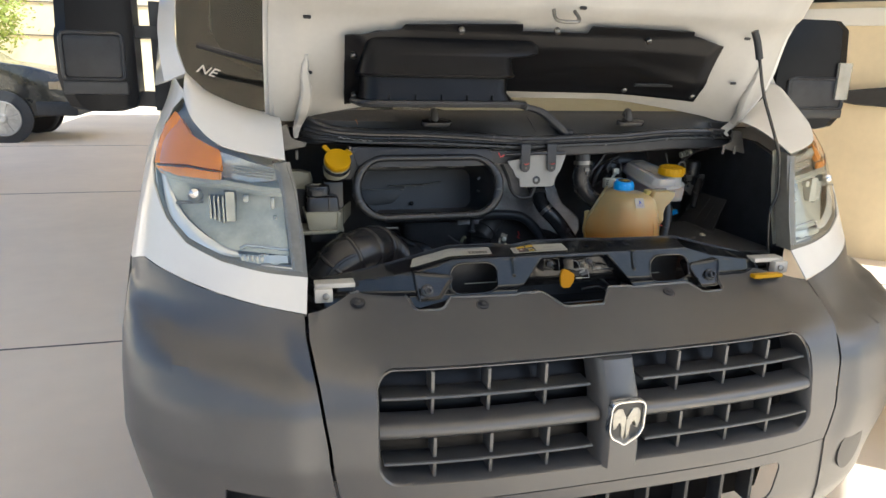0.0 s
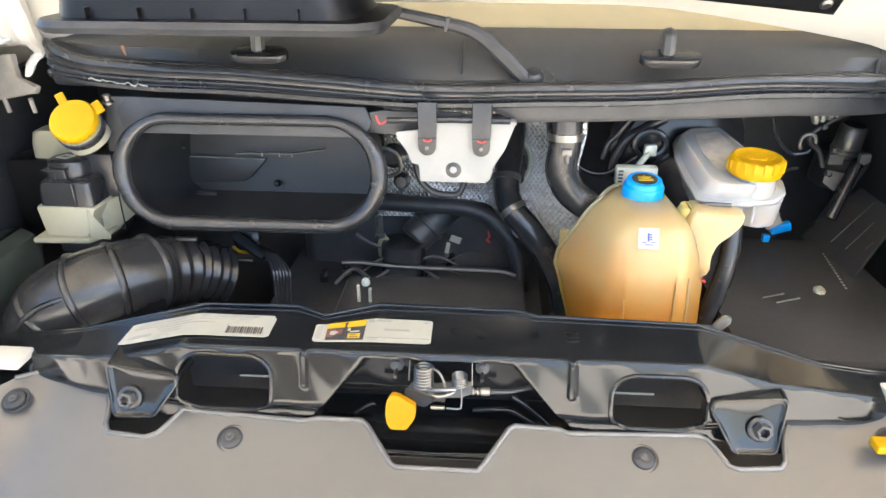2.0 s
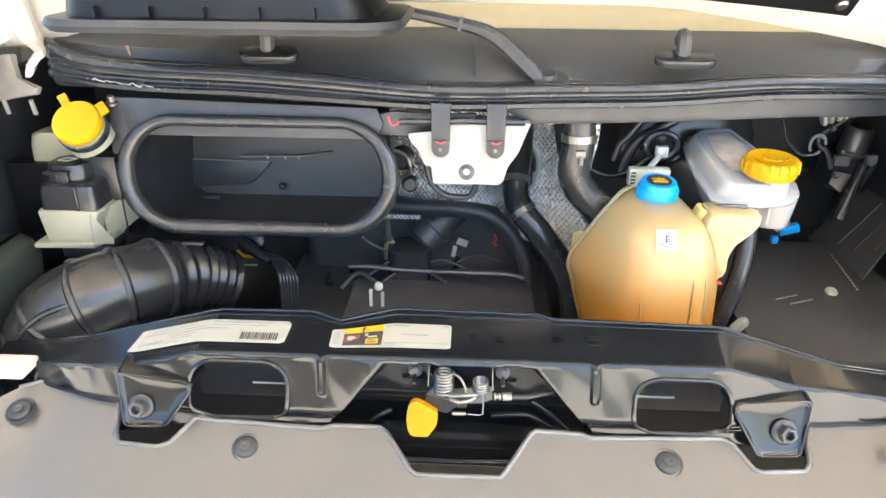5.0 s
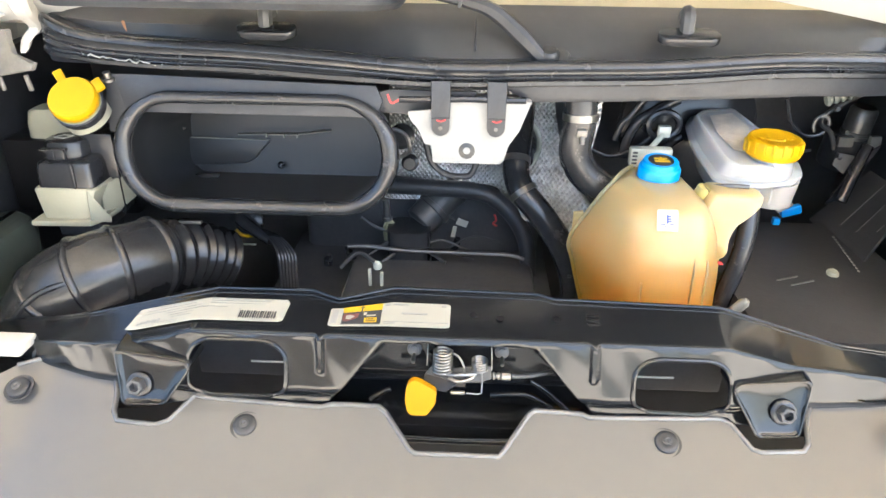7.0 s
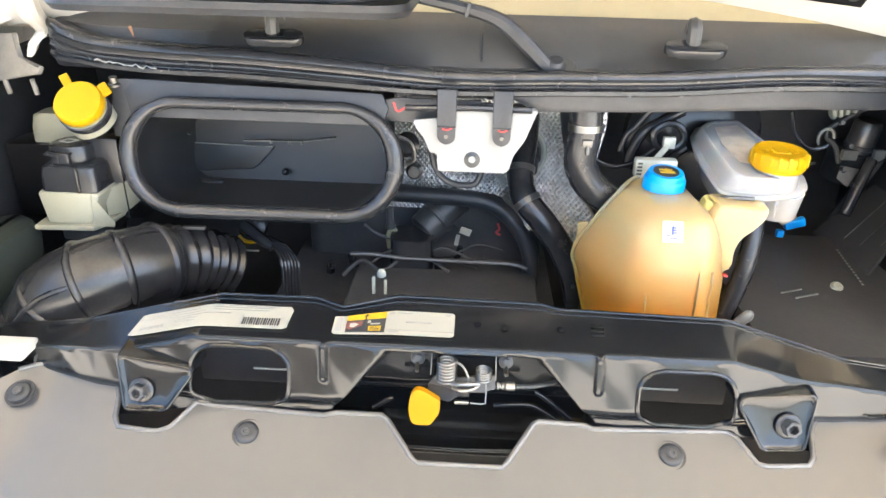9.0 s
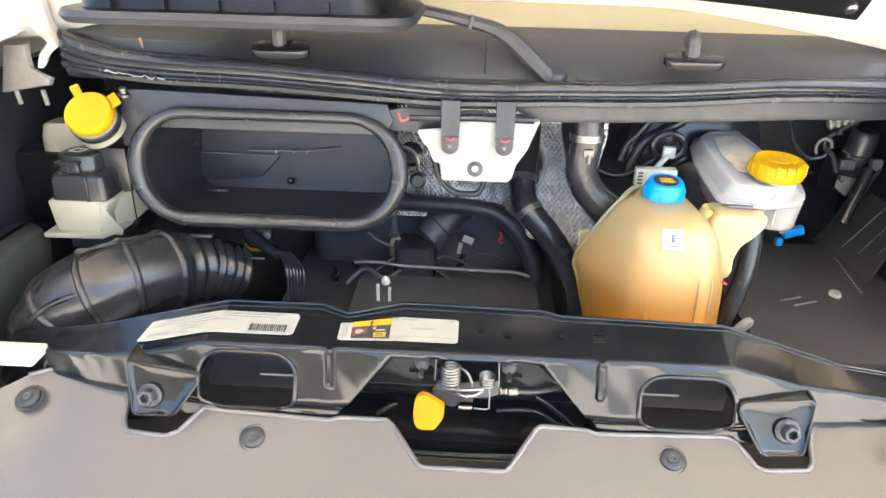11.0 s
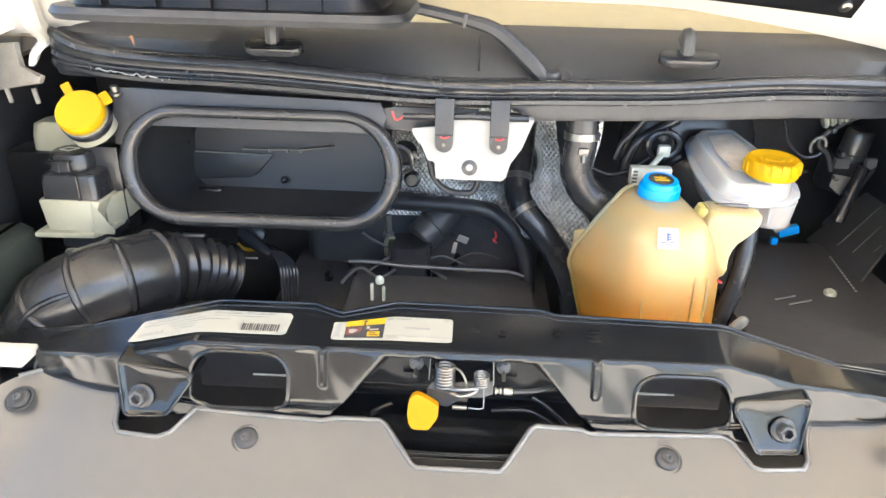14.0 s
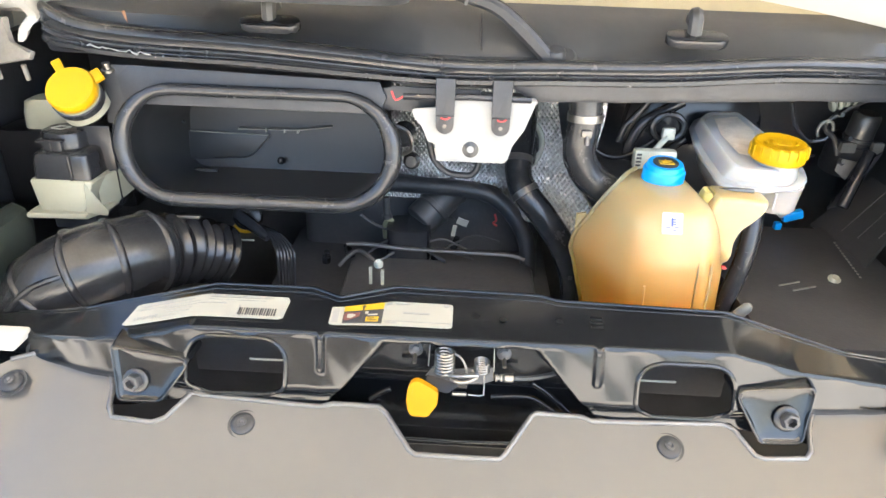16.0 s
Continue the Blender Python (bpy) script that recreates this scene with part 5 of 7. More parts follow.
for x in (-.364, -.331, -.307):
    part("shelf_tick", box((x - .0015, .517, 1.093), (x + .0015, .524, 1.100), .0005), LAMP_RIM, shelf)
part("duct_block", prism([(-.188, -.050), (-.080, -.042), (-.066, -.034), (-.035, .0015), (-.188, .0026)], tuple(DC + DN * .204), DX, DZ, .012, .002), DUCT, duct)
# Pale line painted as the glint along the block's edge.
part("block_edge", tube([(-.510, .534, 1.0845), (-.44, .533, 1.0840), (-.365, .532, 1.0835)], .0013, 6), LAMP_RIM, duct)
part("duct_step", box((-.504, .490, 1.019), (-.452, .50, 1.027), .002), BLACK_SHEEN, duct)
for x, z, r in ((-.342, 1.039, .007), (-.515, 1.105, .003), (-.520, 1.084, .003)):
    part("duct_boss", turned([(r, 0), (r * .85, r * .8), (r * .4, r * 1.25), (0, r * 1.3)], (x, .522, z), -DN, 14), BLACK_SHEEN, duct)
part("duct_mark", box((-.006, -.004, -.004), (.004, .0, .004), .001, Matrix.Translation(DC + DX * -.022 + DZ * .069 + DN * .010)), LABEL, duct)
part("paint_mark", tube(smooth_path([(-.118, .35, 1.219), (-.112, .349, 1.206), (-.100, .35, 1.212)], 4), .0016, 6), INK_RED, duct)
part("duct_bracket", prism([(0, 0), (.10, -.004), (.16, .02), (.16, .035), (.03, .035), (0, .03)], (-.145, .372, 1.185), (1, 0, 0), (0, .1, 1), -.006, .001), BLACK, duct)

# ---- coolant expansion tank ----
TKZ = [.85, .887, .916, .954, .974, .988, 1.005, 1.036, 1.060, 1.075, 1.086, 1.0925, 1.096]
TKL = [.213, .203, .194, .184, .177, .178, .183, .202, .216, .226, .235, .243, .254]
TKR = [.399, .400, .399, .397, .396, .395, .394, .385, .374, .366, .359, .353, .346]
TKF = [.203, .203, .204, .206, .208, .209, .211, .216, .2225, .2295, .2365, .2465, .262]


def tank_ring(z, grow=0.0, dz=0.0):
    """The tank's plan at the height z: a seam edge, a slanted side facet, a flat front and a rounded flank."""
    xl, xr, yf = ramp(z, TKZ, TKL) - grow, ramp(z, TKZ, TKR) + grow, ramp(z, TKZ, TKF) - grow
    corners = [((xl, .350), .006), ((max(.250, xl + .026), yf), .052), ((min(.350, xr - .012), yf), .016), ((xr, max(.268, yf + .03)), .016), ((xr - .012, .415), .02), ((xl + .034, .415), .02)]
    out = []
    for i, (p, r) in enumerate(corners):
        a, p, c = Vector(corners[i - 1][0]), Vector(p), Vector(corners[(i + 1) % 6][0])
        r = min(r, (a - p).length * .45, (c - p).length * .45)
        p0, p1 = p + (a - p).normalized() * r, p + (c - p).normalized() * r
        for k in range(7):
            t = k / 6
            q = p0 * (1 - t) ** 2 + p * 2 * t * (1 - t) + p1 * t * t
            out.append((q.x, q.y, z + dz))
    return out


rings = [tank_ring(.85 + .246 * k / 40) for k in range(41)]
top = rings[-1]
tcx, tcy = sum(p[0] for p in top) / len(top), sum(p[1] for p in top) / len(top)
for f, dz in ((.93, .002), (.82, .003), (.6, .004), (.3, .0045)):
    rings.append([(tcx + (x - tcx) * f, tcy + (y - tcy) * f, z + dz) for x, y, z in top])
tank = part("coolant_tank", loft(rings), TANK, van, "translucent amber coolant tank, partly full, with a blue cap", smooth=60)
part("tank_seam", tube(smooth_path([(ramp(z, TKZ, TKL) - .001, .351, z) for z in (.86, .90, .93, .954, .974, .988, 1.005, 1.036, 1.06, 1.075, 1.086)] + [(.252, .372, 1.097), (.272, .396, 1.099)], 3), .0036, 8), TANK, tank)
part("tank_tab", prism([(.180, .992), (.180, 1.031), (.195, 1.034), (.202, 1.016)], (0, .356, 0), (1, 0, 0), (0, 0, 1), -.007, .002), TANK, tank)
ARM = [(.340, 1.050), (.352, 1.078), (.365, 1.102), (.376, 1.105), (.432, 1.102), (.438, 1.097), (.434, 1.086), (.421, 1.072), (.405, 1.058), (.396, 1.036), (.392, 1.008), (.350, 1.000)]
am = (.385, 1.05)
part("tank_arm", loft([[(am[0] + (p.x - am[0]) * k, y + (p.z - 1.05) * .15, am[1] + (p.z - am[1]) * k) for p in smooth_path([(x, 0, z) for x, z in ARM], 3, closed=True)] for y, k in ((.315, .94), (.31, .99), (.285, 1.0), (.268, .99), (.261, .95), (.259, .88))]), TANK, tank, smooth=50)
for x, z0, z1 in ((.264, .90, .985), (.336, .91, 1.035), (.357, .93, 1.02)):
    part("tank_rib", tube([(x, ramp(z0 + (z1 - z0) * k / 4, TKZ, TKF) - (.0005 if 0 < k < 4 else -.003) + (.006 if x > .35 else 0), z0 + (z1 - z0) * k / 4) for k in range(5)], .0019, 8), TANK, tank)
part("level_rib", tube([(.275, .2075, .953), (.29, .2055, .953), (.32, .2055, .953), (.333, .2075, .953)], .0024, 8), TANK, tank)
part("tank_rear_neck", loft([[(x, y, z) for x, y in rrect(x0, .287, x1, .318, .010, n=5)] for z, x0, x1 in ((1.035, .346, .374), (1.094, .349, .374), (1.103, .353, .371))]), material("yellowed_plastic", (.50, .42, .13), .35, vary=.1), tank, "yellowish spout")
part("red_mark", box((.384, .247, 1.000), (.390, .255, 1.003), .0008), INK_RED, tank)
part("tank_neck", turned([(.034, -.030), (.031, .004)], (.303, .352, 1.106), (0, -.12, 1), 28), TANK, tank)
CAPZ = Vector((0, -.12, 1)).normalized()
cap = part("cap", turned([(.0315, -.022), (.0325, -.020), (.0325, -.008), (.032, -.007), (.032, .010), (.0305, .013), (.028, .015), (.0275, .020), (.026, .0225), (0, .0225)], tuple(Vector((.303, .349, 1.105)) + CAPZ * .0), CAPZ, 40), BLUE, tank, "blue screw cap with a yellow warning disc")
part("cap_disc", turned([(.0195, 0), (.0195, .001), (0, .001)], tuple(Vector((.303, .349, 1.105)) + CAPZ * .0224), CAPZ, 28), INK, cap)
for a, b, w in ((-.011, -.003, .011), (.002, .010, .010)):
    part("cap_print", box((-w, a, .0), (w, b, .0008), 0, Matrix.Translation(Vector((.303, .349, 1.105)) + CAPZ * .0235)), INK_YELLOW, cap)
part("cap_print", prism([(-.006, -.004), (.006, -.004), (0, .008)], tuple(Vector((.303, .349, 1.105)) + CAPZ * .0245), (1, 0, 0), (0, 1, .12), .0006, 0), INK_YELLOW, cap)
LAB, LABV = (.277, .2228, 1.0640), Vector((0, .47, .88))
label = part("tank_label", prism(rrect(0, 0, .030, .031, .002, n=2), LAB, (1, 0, 0), LABV, .0012, 0), LABEL, tank, "small white sticker with a blue level symbol")
for p0, q0, p1, q1 in ((.0135, .011, .0155, .023), (.0155, .020, .020, .0215), (.0155, .0165, .020, .018), (.0155, .013, .020, .0145), (.005, .009, .012, .0100), (.018, .009, .025, .0100), (.010, .0055, .021, .0065)):
    part("symbol_stroke", prism([(p0, q0), (p1, q0), (p1, q1), (p0, q1)], tuple(Vector(LAB) + Vector((0, -.0016, .0012))), (1, 0, 0), LABV, .0006, 0), INK_BLUE, label)
part("connector_block", box((.271, .41, 1.092), (.339, .43, 1.124), .004), LAMP_GREY, tank, "pale plastic connector block")
part("block_bars", join(*[box((.274, .4085, 1.098 + .006 * k), (.282, .4105, 1.101 + .006 * k), 0) for k in range(4)]), INK, tank)
part("tank_hose", tube(smooth_path([(.452, .36, 1.085), (.441, .32, 1.066), (.437, .30, 1.023), (.428, .29, .973), (.415, .285, .92), (.405, .28, .86)], 6), .015, 14), RUBBER, tank, "black rubber hose")
part("tank_clip", join(turned([(.008, 0), (.008, .02), (.004, .026)], (.405, .21, .945), (.5, -.2, .8), 10), box((.385, .20, .932), (.408, .22, .944), .003)), LAMP_RIM, tank)

# ---- brake fluid reservoir ----
BR = [(.380, .507), (.402, .548), (.478, .552), (.506, .470), (.527, .375), (.520, .341), (.497, .317), (.447, .305), (.398, .308), (.378, .322), (.372, .400), (.372, .440)]
BT = [(.387, .482), (.406, .505), (.458, .512), (.480, .43), (.494, .36), (.488, .335), (.462, .312), (.440, .306), (.410, .309), (.396, .325), (.391, .375), (.388, .42)]


def brk(dz, k, mid=(.445, .42), top=0.0):
    """A level of the reservoir: from its flange outline (top 0) to its lid outline (top 1), drawn in by k."""
    pts = [(mid[0] + (x + (u - x) * top - mid[0]) * k, mid[1] + (y + (v - y) * top - mid[1]) * k) for (x, y), (u, v) in zip(BR, BT)]
    return [(x, y, 1.109 + (y - .3375) * .17 + dz) for x, y in round_poly(pts, .008)]


res = part("brake_reservoir", loft([brk(-.045, .66), brk(-.041, .76), brk(-.006, .84), brk(-.0045, .985), brk(-.001, 1.0), brk(.003, .985), brk(.0045, .955), brk(.008, .95, top=.25), brk(.024, .99, top=.85), brk(.0285, .99, top=.97), brk(.0305, .965, top=1), brk(.0305, .90, top=1), brk(.0290, .885, top=1)]), MILKY, van, "milky white brake fluid reservoir with a yellow cap", smooth=26)
part("reservoir_lobe", turned([(.028, -.052), (.036, -.048), (.039, -.008)], (.480, .353, 1.112), (0, -.1, 1), 28), MILKY, res)
part("reservoir_dirt", sheet([(.415, .36), (.445, .35), (.462, .44), (.45, .49), (.41, .478), (.405, .42)], lambda x, y: (x, y, 1.109 + (y - .3375) * .17 + .0300), .012), material("dusty_film", (.52, .47, .40), .5, vary=.3, scale=60), res, "dusty film on the lid", thick=.0006)
for q in (0, 1):
    part("reservoir_rib", tube([(.445 + .02 * q, .3105 + .003 * q, 1.073), (.445 + .02 * q, .3100 + .003 * q, 1.098)], .0022, 6), MILKY, res)
BZ = Vector((0, -.10, 1)).normalized()
BC = Vector((.466, .345, 1.150))
part("reservoir_neck", turned([(.034, -.05), (.036, -.03), (.0335, -.01), (.0335, .01)], tuple(BC), BZ, 32), MILKY, res)
bcap = part("cap", turned([(.039, -.006), (.040, -.004), (.040, .014), (.038, .018), (.034, .0195), (.0325, .0185), (.014, .0185), (.013, .020), (0, .020)], tuple(BC), BZ, 44), YELLOW, res, "yellow screw cap with embossed marks")
for k in range(18):
    a = 2 * math.pi * k / 18
    part("cap_rib", box((-.0022, -.002, -.009), (.0022, .0012, .008), .0008, Matrix.Translation(BC + BZ * .006 + Vector((.040 * math.sin(a), -.040 * math.cos(a), .004 * math.cos(a)))) @ Matrix.Rotation(a, 4, "Z")), YELLOW, bcap)
for k in range(9):
    a = 2 * math.pi * k / 9
    part("cap_print", box((-.004, -.0015, 0), (.004, .0015, .0012), .0003, Matrix.Translation(BC + BZ * .0184 + Vector((.024 * math.sin(a), -.024 * math.cos(a), .0024 * math.cos(a)))) @ Matrix.Rotation(a, 4, "Z")), YELLOW, bcap)
part("outlet", turned([(.007, 0), (.007, .02), (.009, .021), (.009, .026)], (.395, .315, 1.075), (-.2, -.4, .6), 12), STEEL, res)
part("outlet_clamp", tube([(.372, .31, 1.10), (.395, .302, 1.105), (.425, .302, 1.104)], .004, 8), DARKSTEEL, res)
part("plug_lead", tube(smooth_path([(.575, .52, 1.03), (.592, .515, 1.005), (.590, .518, .985)], 5), .004, 8), LAMP_GREY, res)
part("plug", box((-.015, -.006, -.010), (.015, .006, .010), .002, Matrix.Translation((.586, .518, .990)) @ Matrix.Rotation(radians(-35), 4, "Y")), LABEL, res, "pale taped plug")
part("plug_body", join(box((-.021, -.007, -.008), (.016, .007, .009), .004, Matrix.Translation((.606, .519, .978)) @ Matrix.Rotation(radians(-18), 4, "Y")), box((-.007, -.006, -.008), (.006, .006, .006), .003, Matrix.Translation((.582, .519, .957)))), BLUE, res, "blue connector")

# ---- washer filler and left-hand boxes ----
WZ = Vector((.06, -.72, .70)).normalized()
WC = Vector((-.594, .330, 1.205))
washer = part("washer_filler", tube(smooth_path([tuple(WC), tuple(WC - WZ * .03), tuple(WC - WZ * .045 + Vector((.004, 0, -.006)))], 4), .0365, 24), IVORY, van, "cream washer bottle neck with a yellow cap")
wcap = part("cap", turned([(.035, -.008), (.0365, -.006), (.0365, .004), (.034, .008), (.016, .009), (.010, .0085), (0, .0085)], tuple(WC), WZ, 40), YELLOW, washer, "yellow push-on cap with two tabs")
wm = Matrix.Translation(WC) @ Vector((0, 0, 1)).rotation_difference(WZ).to_matrix().to_4x4()
part("cap_tab", box((-.007, 0, -.003), (.007, .026, .003), .002, wm @ Matrix.Rotation(radians(38), 4, "Z") @ Matrix.Translation((0, .033, 0))), YELLOW, wcap)
part("cap_tab", box((-.011, 0, -.003), (.011, .018, .003), .002, wm @ Matrix.Rotation(radians(-48), 4, "Z") @ Matrix.Translation((0, .031, 0))), YELLOW, wcap)
part("neck_ring", turned([(.0365, -.026), (.0385, -.025), (.0385, -.013), (.036, -.012)], tuple(WC), WZ, 28), RUBBER, washer)
part("washer_bottle", loft([[(x, y, z) for x, y in rrect(x0, .42, x1, .47, .02, n=4)] for z, x0, x1 in ((1.10, -.75, -.66), (1.135, -.748, -.655), (1.156, -.742, -.66), (1.162, -.73, -.68))]), IVORY, washer)
# Supports the bottle; near-black to pass for the unlit void below it.
part("bottle_bracket", box((-.79, .41, .98), (-.57, .48, 1.112), .008), LINER, washer)
part("neck_block", box((-.628, .375, 1.00), (-.574, .44, 1.137), .004), BLACK_SHEEN, washer)
relay = part("relay_box", loft([[(x, y, z) for x, y in rrect(x0, y0, x1, .44, .010, n=3)] for z, x0, x1, y0 in ((1.058, -.684, -.590, .322), (1.092, -.682, -.592, .324), (1.101, -.680, -.594, .327), (1.105, -.674, -.600, .334))]), BLACK_SHEEN, van, "black relay cover on a cream tray")
part("relay_top", loft([[(x, y, z) for x, y in rrect(-.682 + k, .345 + k, -.612 - k, .41 - k, .026, n=5)] for z, k in ((1.095, 0), (1.124, 0), (1.129, .002), (1.131, .006))]), BLACK_SHEEN, relay)
part("relay_clip", join(box((-.666, .338, 1.100), (-.636, .347, 1.121), .003), box((-.655, .335, 1.103), (-.651, .339, 1.119), .001), box((-.672, .332, 1.119), (-.632, .347, 1.123), .0015)), BLACK_SHEEN, relay)
part("relay_rib", box((-.622, .319, 1.062), (-.617, .325, 1.104), .0015), BLACK_SHEEN, relay)
part("relay_symbol", tube([(-.665, .370, 1.1318), (-.647, .366, 1.1318), (-.638, .380, 1.1318), (-.657, .384, 1.1318)], .0011, 6, closed=True), LABEL, relay)
part("tray", loft([[(x, y, z) for x, y in rrect(x0, y0, x1, .43, .006, n=2)] for z, x0, x1, y0 in ((1.014, -.678, -.604, .312), (1.060, -.688, -.586, .317), (1.063, -.686, -.588, .319))]), IVORY, relay)
part("tray_flange", prism([(-.695, .302), (-.60, .305), (-.584, .335), (-.578, .40), (-.585, .43), (-.695, .43)], (0, 0, 1.003), (1, 0, 0), (0, 1, 0), .010, .004), IVORY, relay)
part("tray_web", prism([(0, 0), (.030, -.012), (.032, -.004), (.004, .052)], (-.603, .313, 1.012), (.7, .7, 0), (0, 0, 1), .004, .001), IVORY, relay)
part("tray_side", prism([(0, -.01), (.085, .028), (.088, .066), (0, .052)], (-.600, .350, 1.005), (.55, .83, 0), (0, 0, 1), .006, .002), IVORY, relay)
part("tray_rivet", turned([(.006, 0), (.006, .003), (.003, .005)], (-.604, .318, 1.013), (0, 0, 1), 12), IVORY, relay)
part("tray_bracket", box((-.67, .33, .975), (-.60, .42, 1.003), .004), BLACK, relay)
part("neck_bolt", turned([(.010, 0), (.010, .004), (.006, .005), (.006, .014)], (-.556, .372, 1.225), (0, -.2, 1), 10), STEEL, van)
part("neck_stay", prism([(-.02, -.07), (.02, -.07), (.024, .02), (-.014, .02)], (-.548, .378, 1.215), (1, 0, 0), (0, .1, 1), .006, .002), BLACK, van)
CAST = material("bare_cast_bracket", (.25, .235, .21), .55, vary=.3, scale=30)
for sg in (-1, 1):
    hp = part("hinge_plate", prism([(-.055, -.02), (.04, .0), (.045, .012), (.0, .02), (-.005, .06), (-.05, .055)], (sg * .715, .395, 1.235), (1, .25 * sg, 0), (0, .35, 1), .010, .004) if sg < 0 else prism([(.055, -.02), (.05, .055), (.005, .06), (.0, .02), (-.045, .012), (-.04, .0)], (.735, .42, 1.215), (1, .25, 0), (0, .35, 1), .010, .004), CAST, van, "bare metal hinge plate")
    for dx in (-.03, .015):
        part("hinge_stud", turned([(.004, -.025), (.004, .0)], (sg * .715 + dx, .392, 1.225), (0, -.2, 1), 8), CAST, hp)

# ---- air intake hose ----
PH = smooth_path([(-.420, .395, .905), (-.445, .368, .925), (-.470, .335, .944), (-.499, .288, .958), (-.527, .252, .963), (-.560, .226, .961), (-.602, .212, .943), (-.640, .206, .898), (-.664, .202, .840), (-.676, .197, .770)], 12)
rad = []
for i in range(len(PH)):
    f = i / (len(PH) - 1)
    if f < .31:
        rad.append(.049 + .012 * f / .31 + .0036 * math.sin(i * 1.15))
    elif f > .80:
        rad.append(.063 + .004 * math.sin(i * 1.15))
    else:
        rad.append(.0655)
hose = part("intake_hose", tube(PH, rad, 32), HOSE, van, "ribbed black rubber air intake hose")
for k in (36, 51, 64, 76, 85):
    c, t = PH[k], (PH[k + 1] - PH[k - 1]).normalized()
    s_ = t.orthogonal().normalized()
    w_ = t.cross(s_)
    ring = lambda dr, d: [tuple(c + t * d + (s_ * math.cos(2 * math.pi * j / 32) + w_ * math.sin(2 * math.pi * j / 32)) * (.0655 + dr)) for j in range(32)]
    part("hose_band", loft([ring(-.003, -.0075), ring(.0020, -.0050), ring(.0042, -.0015), ring(.0042, .0015), ring(.0020, .0050), ring(-.003, .0075)], caps=False), HOSE, hose)
part("hose_ridge", tube([PH[k] + Vector((.002 - .00035 * (k - 36), -.0620, .0205)) for k in range(35, 92)], .0050, 8), HOSE, hose)
part("hose_clip", box((-.462, .322, 1.006), (-.425, .330, 1.011), .001), STEEL, hose)

# ---- centre: white bracket, heat shield, hoses ----
def shieldfn(x, z):
    y = .625 + .012 * math.sin((x - .05) * 16) - .35 * max(0, .985 - z) - .9 * max(0, x - .15) ** 1.3 - .40 * step01(.05, .12, x) * max(0, 1.14 - z)
    return (x, y + .004 * math.sin(z * 70 + x * 25), z)


HOLE = [(.112 + .030 * math.cos(a * .3307), 1.066 + .040 * math.sin(a * .3307)) for a in range(19)]
shield_o = [(-.150, .985), (-.05, .985), (.010, .980), (.066, .968), (.117, .935), (.14, .93), (.207, .900), (.232, .935), (.235, .975), (.198, 1.015), (.182, 1.063), (.172, 1.112), (.16, 1.20), (-.15, 1.20)]
shield_ = part("heat_shield", sheet(shield_o, shieldfn, .010, [HOLE]), FOIL, van, "crinkled silver dimpled foil heat shield", thick=.001)
part("shield_edge", tube([Vector(shieldfn(x, z)) + Vector((0, -.003, 0)) for x, z in HOLE], .0055, 8, closed=True), LAMP_GREY, shield_)
part("shield_rim", tube(smooth_path([Vector(shieldfn(x, z)) for x, z in shield_o[7:11]], 5), .0025, 6), STEEL, shield_)
part("mesh_strip", sheet([(-.165, .945), (-.065, .945), (-.060, .967), (-.165, .970)], lambda x, z: (x, .60, z), .01), FOIL, shield_, thick=.001)
part("trunk_loom", tube(smooth_path([(-.17, .575, .984), (-.09, .57, .984), (.0, .565, .982), (.055, .56, .970), (.10, .55, .930), (.125, .54, .88), (.13, .53, .82)], 6), .0165, 14), BLACK, van, "thick black taped wiring trunk")
plate = [(-.088, .192), (-.050, .196), (-.047, .208), (.09, .212), (.098, .207), (.083, .166), (.067, .142), (.061, .119), (.054, .114), (-.049, .114), (-.051, .141), (-.062, .143), (-.072, .166), (-.084, .180)]
brk_ = part("white_bracket", prism(round_poly([(x, z - .148 + .001) for x, z in plate[::-1]], .003, 2), (0, .351, 1.148), (1, 0, 0), (0, .08, 1), .006, 0), BRACKET, van, "white plastic bracket hung from two black straps")
part("bracket_shelf", box((-.05, .354, 1.205), (.10, .40, 1.212), .003), BRACKET, brk_)
part("bracket_rim", tube([(-.10, .349, 1.2115), (-.06, .344, 1.2135), (0, .342, 1.2165), (.04, .343, 1.2155), (.09, .345, 1.215)], .0052, 8), BLACK_SHEEN, brk_)
part("bracket_wing", prism([(-.102, .203), (-.056, .196), (-.056, .212), (-.102, .214)], (0, .398, 1.0), (1, 0, 0), (0, .2, 1), .006, .001), LABEL, brk_)
part("bracket_grommet", turned([(.0125, 0), (.0125, .003), (.006, .004), (.005, .001), (0, .001)], (.0035, .3465, 1.135), (0, -1, .08), 20), RUBBER, brk_)
for x in (-.040, .047):
    part("bracket_hole", turned([(.0042, 0), (.0042, .0012)], (x, .3468, 1.136), (0, -1, .08), 12), INK_GREY, brk_)
for x in (-.037, .0465):
    st = part("strap", prism([(u, z) for u, z in rrect(-.0135, -.070, .0135, .02, .0132, n=6) if z < .0] + [(.0150, .012), (-.0150, .012)], (x, .338, 1.231), (1, 0, 0), (0, .06, 1), -.005, .0012), BLACK, brk_, "black plastic strap with a red paint mark")
    part("strap_fold", box((x - .0140, .3320, 1.187), (x + .0140, .3345, 1.1885), .0006), COWL, st)
    part("paint_mark", tube(smooth_path([(x - .006, .3315, 1.1865), (x + .001, .331, 1.1845), (x + .008, .3315, 1.1875)], 3), .0012, 6), INK_RED, st)
    part("strap_hole", turned([(.0030, 0), (.0030, .001)], (x, .3305, 1.174), (0, -1, .06), 10), DARKSTEEL, st)
